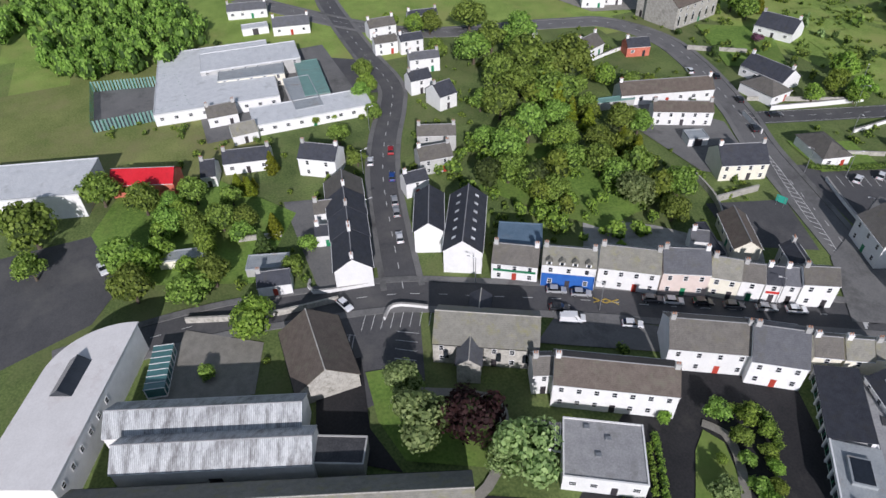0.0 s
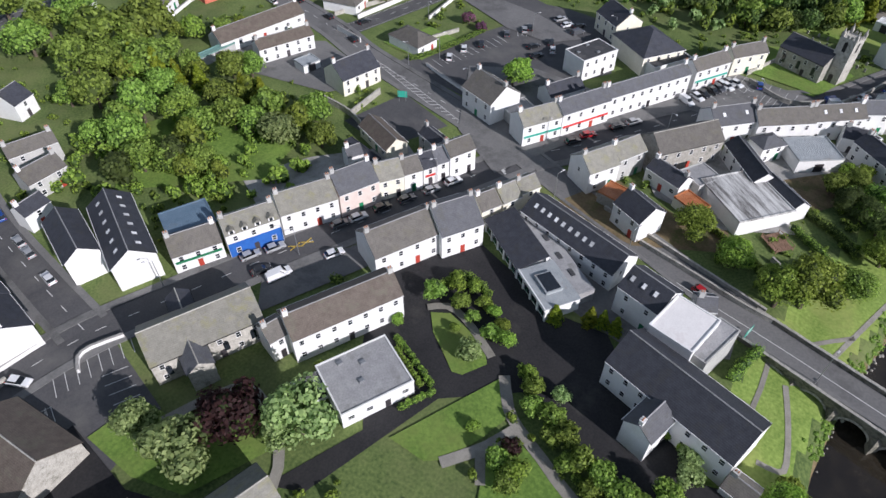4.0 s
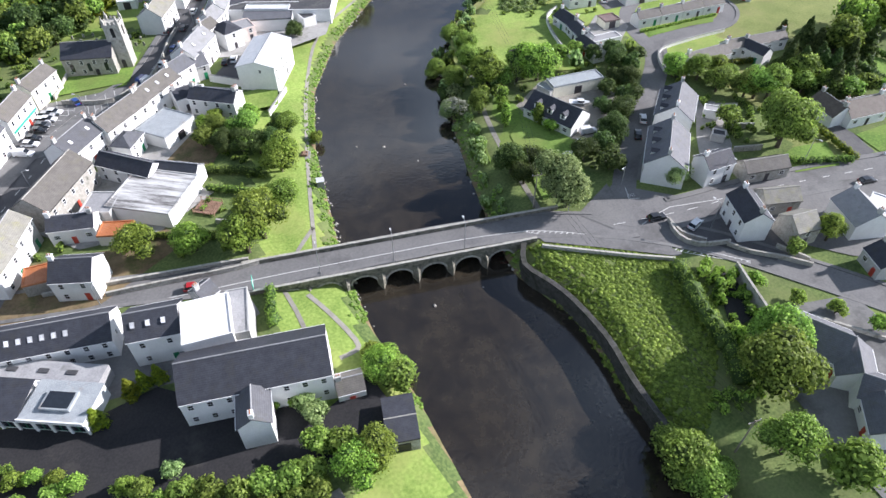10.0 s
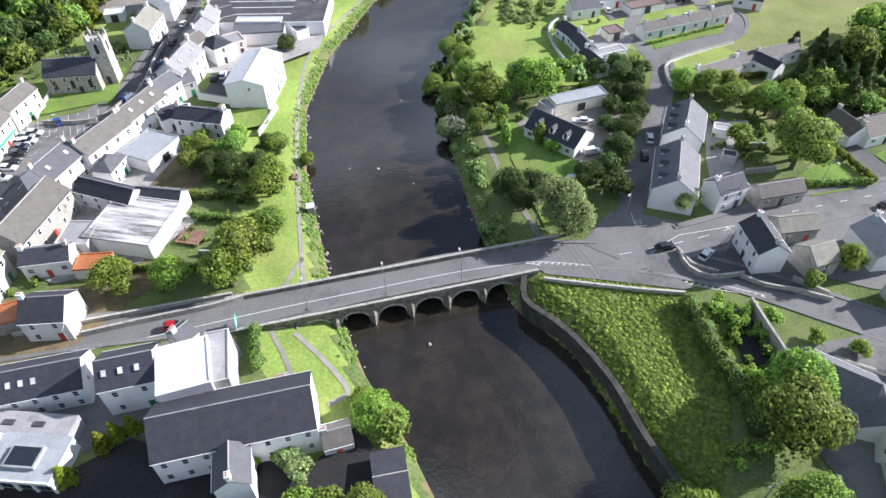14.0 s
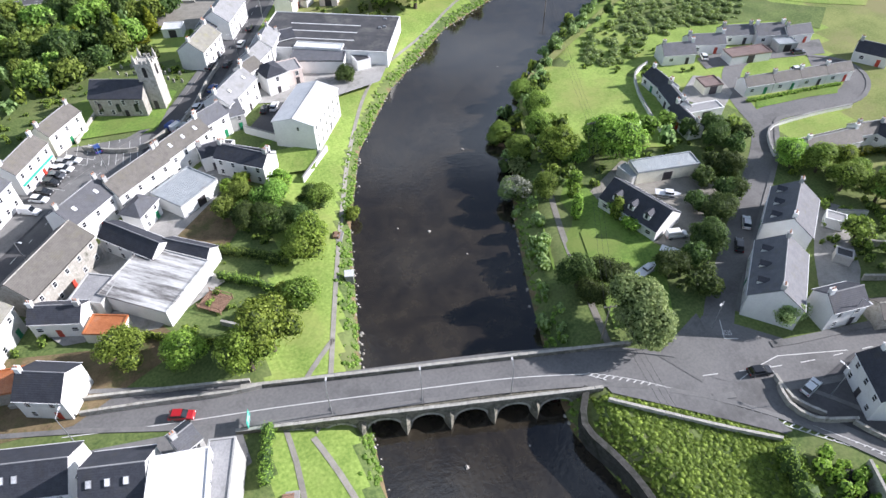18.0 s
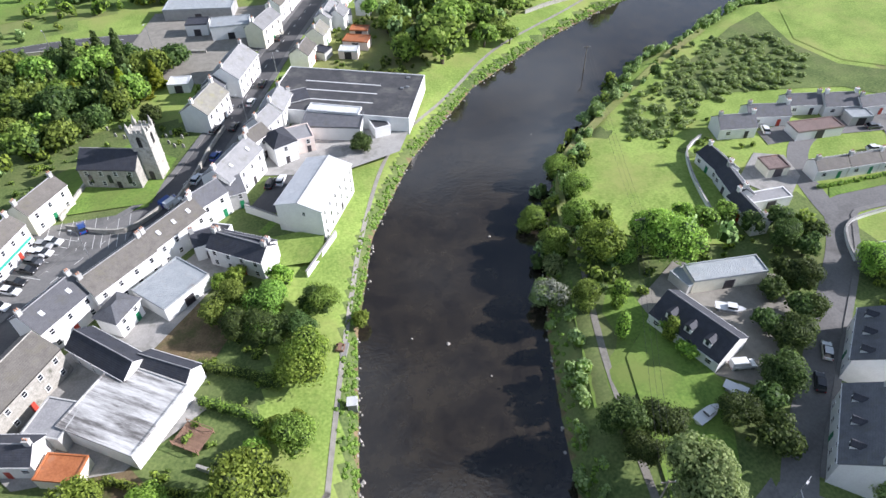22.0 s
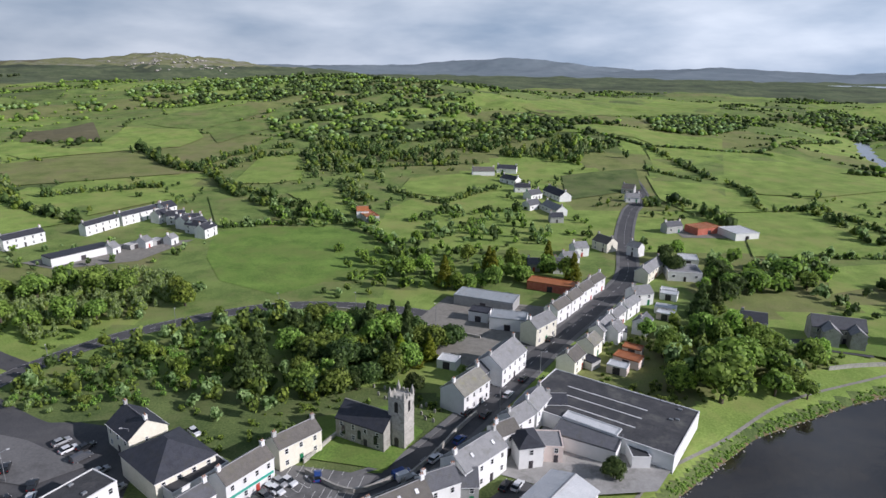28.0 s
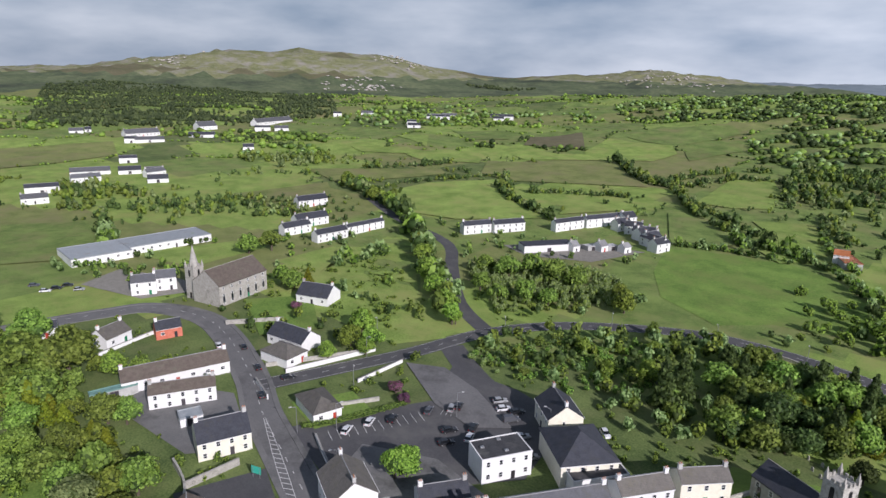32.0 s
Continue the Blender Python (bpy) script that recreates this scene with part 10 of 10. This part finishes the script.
def road_sign(x, y, turn):
    root = new("road_sign")
    root.matrix_world = pose(x, y, 0, 0, 0, turn)
    tagged(root, "green direction sign on two posts beside the road", "road sign")
    for s in (-0.9, 0.9):
        bm = bmesh.new()
        tube(bm, (s, 0, -0.3), (s, 0, 3.0), 0.05, 0.05, 6)
        part("post", mesh_of("post", bm, "steel"), root)
    part("board", box_mesh("board", -1.3, -0.1, 1.2, 1.3, -0.06, 3.1, "shopfront"), root)
    for k, (z, l) in enumerate(((2.6, 1.6), (2.1, 1.2), (1.6, 1.7))):
        part("lettering_bar", box_mesh("lettering_bar", -l / 2, -0.12, z, l / 2, -0.104, z + 0.2, "paint_white"), root)


road_sign(-111.5, 66.5, -160)
road_sign(-14.5, 28.4, 70)


# ---------------------------------------------------------------- riverside things
def hut():
    root = new("river_hut")
    root.matrix_world = pose(12.6, 53.6, zat(12.6, 53.6), 0, 0, -20)
    tagged(root, "small pale gauging hut on the river bank", "hut")
    part("wall", box_mesh("wall", -0.8, -0.8, -1.0, 0.8, 0.8, 2.0, "concrete"), root)
    part("roof", box_mesh("roof", -0.95, -0.95, 2.0, 0.95, 0.95, 2.15, "metal_white"), root)
    part("platform", box_mesh("platform", -2.6, -0.7, 0.2, -0.8, 0.7, 0.4, "concrete"), root)
    part("door", box_mesh("door", -0.83, -0.4, 0.4, -0.79, 0.4, 1.9, "door_dark"), root)


hut()


def picnic_table(x, y, turn):
    root = new("picnic_table")
    root.matrix_world = pose(x, y, zat(x, y) + 0.02, 0, 0, turn)
    tagged(root, "pale picnic table on a paved slab in grass", "picnic table")
    part("slab", box_mesh("slab", -1.6, -1.4, -0.4, 1.6, 1.4, 0.05, "concrete"), root)
    part("tabletop", box_mesh("tabletop", -0.9, -0.4, 0.72, 0.9, 0.4, 0.78, "timber"), root)
    for s in (-1, 1):
        part("bench", box_mesh("bench", -0.9, s * 0.75 - 0.14, 0.42, 0.9, s * 0.75 + 0.14, 0.47, "timber"), root)
        part("leg", box_mesh("leg", s * 0.7 - 0.05, -0.7, 0.05, s * 0.7 + 0.05, 0.7, 0.72, "timber"), root)


picnic_table(-12.9, 13.9, -20)
picnic_table(14.5, 66.0, 60)


def boat(x, y, turn, l=5.5):
    root = new("boat")
    root.matrix_world = pose(x, y, zat(x, y) + 0.35, 0, 0, turn)
    tagged(root, "white cabin boat laid up on a trailer", "boat", group="laid-up boats")
    bm = bmesh.new()
    st = ((-0.5, 0.95, 0.9), (-0.2, 1.05, 0.85), (0.15, 0.95, 0.9), (0.38, 0.55, 1.0), (0.5, 0.04, 1.15))
    top, keel = [], []
    for sx, hw, z in st:
        top.append([bm.verts.new((sx * l, s * hw, z)) for s in (-1, 1)])
        keel.append(bm.verts.new((sx * l, 0, 0.05 + (0.5 if sx > 0.4 else 0))))
    for i in range(len(st) - 1):
        bm.faces.new((top[i][0], top[i + 1][0], keel[i + 1], keel[i]))
        bm.faces.new((top[i][1], keel[i], keel[i + 1], top[i + 1][1]))
        bm.faces.new((top[i][0], top[i][1], top[i + 1][1], top[i + 1][0]))
    bm.faces.new((top[0][0], keel[0], top[0][1]))
    bmesh.ops.recalc_face_normals(bm, faces=bm.faces)
    part("hull", mesh_of("hull", bm, "car_white"), root)
    part("cabin", box_mesh("cabin", -0.1 * l, -0.6, 0.88, 0.22 * l, 0.6, 1.45, "glass_car"), root)
    part("cabin_roof", box_mesh("cabin_roof", -0.12 * l, -0.66, 1.46, 0.2 * l, 0.66, 1.54, "car_white"), root)
    part("trailer", box_mesh("trailer", -0.4 * l, -0.8, -0.3, 0.3 * l, 0.8, 0.04, "steel"), root)


boat(84.5, 40.5, -40)
boat(72.5, 25.5, -60)
boat(64.5, 24.5, 10)


def timber_deck():
    root = new("timber_deck")
    root.matrix_world = pose(-13.2, 57.2, 0, 0, 0, -46)
    tagged(root, "weathered red-brown timber deck with railings", "deck")
    for k in range(22):
        part("plank", box_mesh("plank", -2.6, -2.2 + k * 0.2, 0.6, 2.6, -2.2 + k * 0.2 + 0.17, 0.66, "timber"), root)
    for px in (-2.5, 0, 2.5):
        for py in (-2.1, 2.1):
            part("post", box_mesh("post", px - 0.06, py - 0.06, -0.3, px + 0.06, py + 0.06, 1.6, "timber"), root)
    for py in (-2.1, 2.1):
        part("rail", box_mesh("rail", -2.6, py - 0.04, 1.5, 2.6, py + 0.04, 1.6, "timber"), root)


timber_deck()


def court_fence():
    root = new("court_fence")
    root.matrix_world = pose(-240, -77, 0)
    tagged(root, "tall green mesh fence round a sports court", "fence")
    c = [(-17, -14), (-10, 13), (14, 15), (13, -14)]
    for (x0, y0), (x1, y1) in zip(c, c[1:] + c[:1]):
        n = 8
        for k in range(n):
            bm = bmesh.new()
            px, py = x0 + (x1 - x0) * k / n, y0 + (y1 - y0) * k / n
            tube(bm, (px, py, -0.3), (px, py, 4.0), 0.08, 0.08, 5)
            part("post", mesh_of("post", bm, "door_green"), root)
        bm = bmesh.new()
        d = Vector((x1 - x0, y1 - y0, 0))
        for k in range(26):
            for z0, z1 in ((0.1, 3.9),):
                a = Vector((x0, y0, 0)) + d * (k / 26)
                b = Vector((x0, y0, 0)) + d * ((k + 0.55) / 26)
                bm.faces.new([bm.verts.new(p) for p in ((a.x, a.y, z0), (b.x, b.y, z0), (b.x, b.y, z1), (a.x, a.y, z1))])
        part("mesh_panel", mesh_of("mesh_panel", bm, "metal_green"), root)


court_fence()

# stones at the water's edge and in the stream
rs = np.random.default_rng(70)
sv, sf = [], []
for i in range(5, 18):
    a, d = RP[i], RP[i + 1] - RP[i]
    L = float(np.hypot(*d))
    nrm = np.array((-d[1], d[0])) / L
    for k in range(int(L * 1.6)):
        s = rs.uniform(0, 1)
        mid = rs.uniform() < 0.03
        p = a + d * s + nrm * (rs.choice([1, 1, -1]) * (RW[i] + (RW[i + 1] - RW[i]) * s + rs.normal() * 0.45) if not mid else rs.uniform(-10, 10))
        r = rs.uniform(0.12, 0.4)
        v = ICO1[0] * (1 + 0.2 * rs.normal(size=(len(ICO1[0]), 1))) * np.array([r, r * 1.2, r * 0.6]) + np.array([p[0], p[1], WATER_Z + 0.05])
        sf.append(ICO1[1] + sum(len(q) for q in sv[-1:]) * 0 + len(ICO1[0]) * len(sv))
        sv.append(v)
tagged(new("river_stones", raw_mesh("river_stones", np.concatenate(sv).tolist(), np.concatenate(sf).tolist(), "rock")), "loose pale stones at the water's edge", "stones", kind="stuff")

# painted bays, arrows and hatching
bars = []
for k in range(9):
    bars.append((-117 + k * 1.25 * 0.5, -40 + k * 2.5 * 0.75, 150, 4.6, 0.12))
for k in range(12):
    bars.append((-113 + k * 2.3 * 0.42, 89 + k * 2.3 * 0.9, -25, 4.8, 0.12))
for k in range(11):
    bars.append((-45 + k * 2.4 * 0.62, 100 + k * 2.4 * 0.78, -38, 4.6, 0.12))
for k in range(8):
    bars.append((-34 + k * 2.4, 124 - k * 0.6, 80, 4.6, 0.12))
    bars.append((-30 + k * 1.6, 117 - k * 0.5, 80, 4.6, 0.12))
for k in range(10):
    bars.append((-100 + k * 2.3 * 0.5, 118 + k * 2.3 * 0.35, 115, 4.8, 0.12))
bars += [(-77.5 + k * 0.5, 54.5 - k * 0.8 + 2, 145, 2.6, 0.45) for k in range(7)]
bars += [(-71 + k * 0.9, 67 + k * 0.55 - 2, 58, 2.4, 0.45) for k in range(6)]


def hatch(a, b, w, n):
    """A painted island: two lines that part and meet again, with slanting bars between."""
    L, ang = math.dist(a, b), math.degrees(math.atan2(b[1] - a[1], b[0] - a[0]))
    ux, uy = (b[0] - a[0]) / L, (b[1] - a[1]) / L
    out = []
    for k in range(n):
        s = (k + 0.5) / n
        h = w * (0.25 + 0.75 * math.sin(math.pi * s))
        px, py = a[0] + ux * L * s, a[1] + uy * L * s
        out.append((px, py, ang + 52, h * 1.2, 0.22))
        for e in (-1, 1):
            out.append((px - uy * e * h / 2, py + ux * e * h / 2, ang, L / n + 0.05, 0.14))
    return out


def stroke(pts, w=0.16, dash=None):
    out = []
    for a, b in zip(pts, pts[1:]):
        L, ang = math.dist(a, b), math.degrees(math.atan2(b[1] - a[1], b[0] - a[0]))
        n = 1 if not dash else max(1, int(L / dash / 2))
        for k in range(n):
            s = (k + 0.5) / n
            out.append((a[0] + (b[0] - a[0]) * s, a[1] + (b[1] - a[1]) * s, ang, L if not dash else dash, w))
    return out


bars += hatch((39.8, 10.6), (52.0, -0.4), 1.5, 14) + hatch((55.9, -3.5), (71.5, -23.2), 1.7, 20) + hatch((-132.2, 82.4), (-83.1, 60.0), 2.0, 26)
bars += stroke([(p.x, p.y) for p in smooth_line([(-41.8, 40.6), (-26.1, 35.0), (-8.8, 29.3), (8.9, 23.0), (27.2, 16.3), (39.8, 10.6)], 3.0)], 0.17)
bars += stroke([(62.0, -2.6), (66.6, -2.1), (71.5, -2.1), (83.5, -7.1)], 0.16) + stroke([(52.5, 0.2), (55.8, -4.3)], 0.15, 1.2)
bars += stroke([(-111.8, -34.6), (-109.4, -30.7)], 0.13) + stroke([(-109.7, -35.6), (-107.3, -31.8)], 0.13) + stroke([(-107.6, -36.5), (-105.2, -32.8)], 0.13) + stroke([(-105.4, -37.5), (-103.1, -33.8)], 0.13) + stroke([(-103.3, -38.5), (-101.0, -34.8)], 0.13)
bars += stroke([(-115.8, -45.8), (-114.4, -42.8), (-105.0, -47.3), (-106.3, -50.0), (-115.8, -45.8)], 0.13) + stroke([(-110.8, -47.9), (-109.5, -45.2)], 0.13)
bars += [(-114.5 + k * 0.643, -43.8 + k * -0.286, 140, 1.5, 0.13) for k in range(14)]
bars += stroke([(68.6, 8.7), (66.2, 5.1), (68.3, 3.9)], 0.16)
bar_marks(bars)
word = bpy.data.curves.new("road_word", "FONT")
word.body, word.size, word.align_x, word.align_y = "STOP", 1.0, "CENTER", "CENTER"
word.materials.append(MATS["paint_white"])
lettering = tagged(new("road_lettering", word), "white painted word on asphalt before a stop line", "road marking", kind="structure")
lettering.matrix_world = pose(67.5, 5.9, 0.14, 0, 0, 153) @ Matrix.Diagonal((0.75, 1.5, 1, 1))
bar_marks([(-101.5 + u * 0.5, 8.6 + u * 0.86, 58 + s, 3.2, 0.25) for u, s in ((-1.2, 26), (1.2, 26), (-1.2, -26), (1.2, -26))], 0.128, "paint_yellow", "yellow painted box on asphalt")
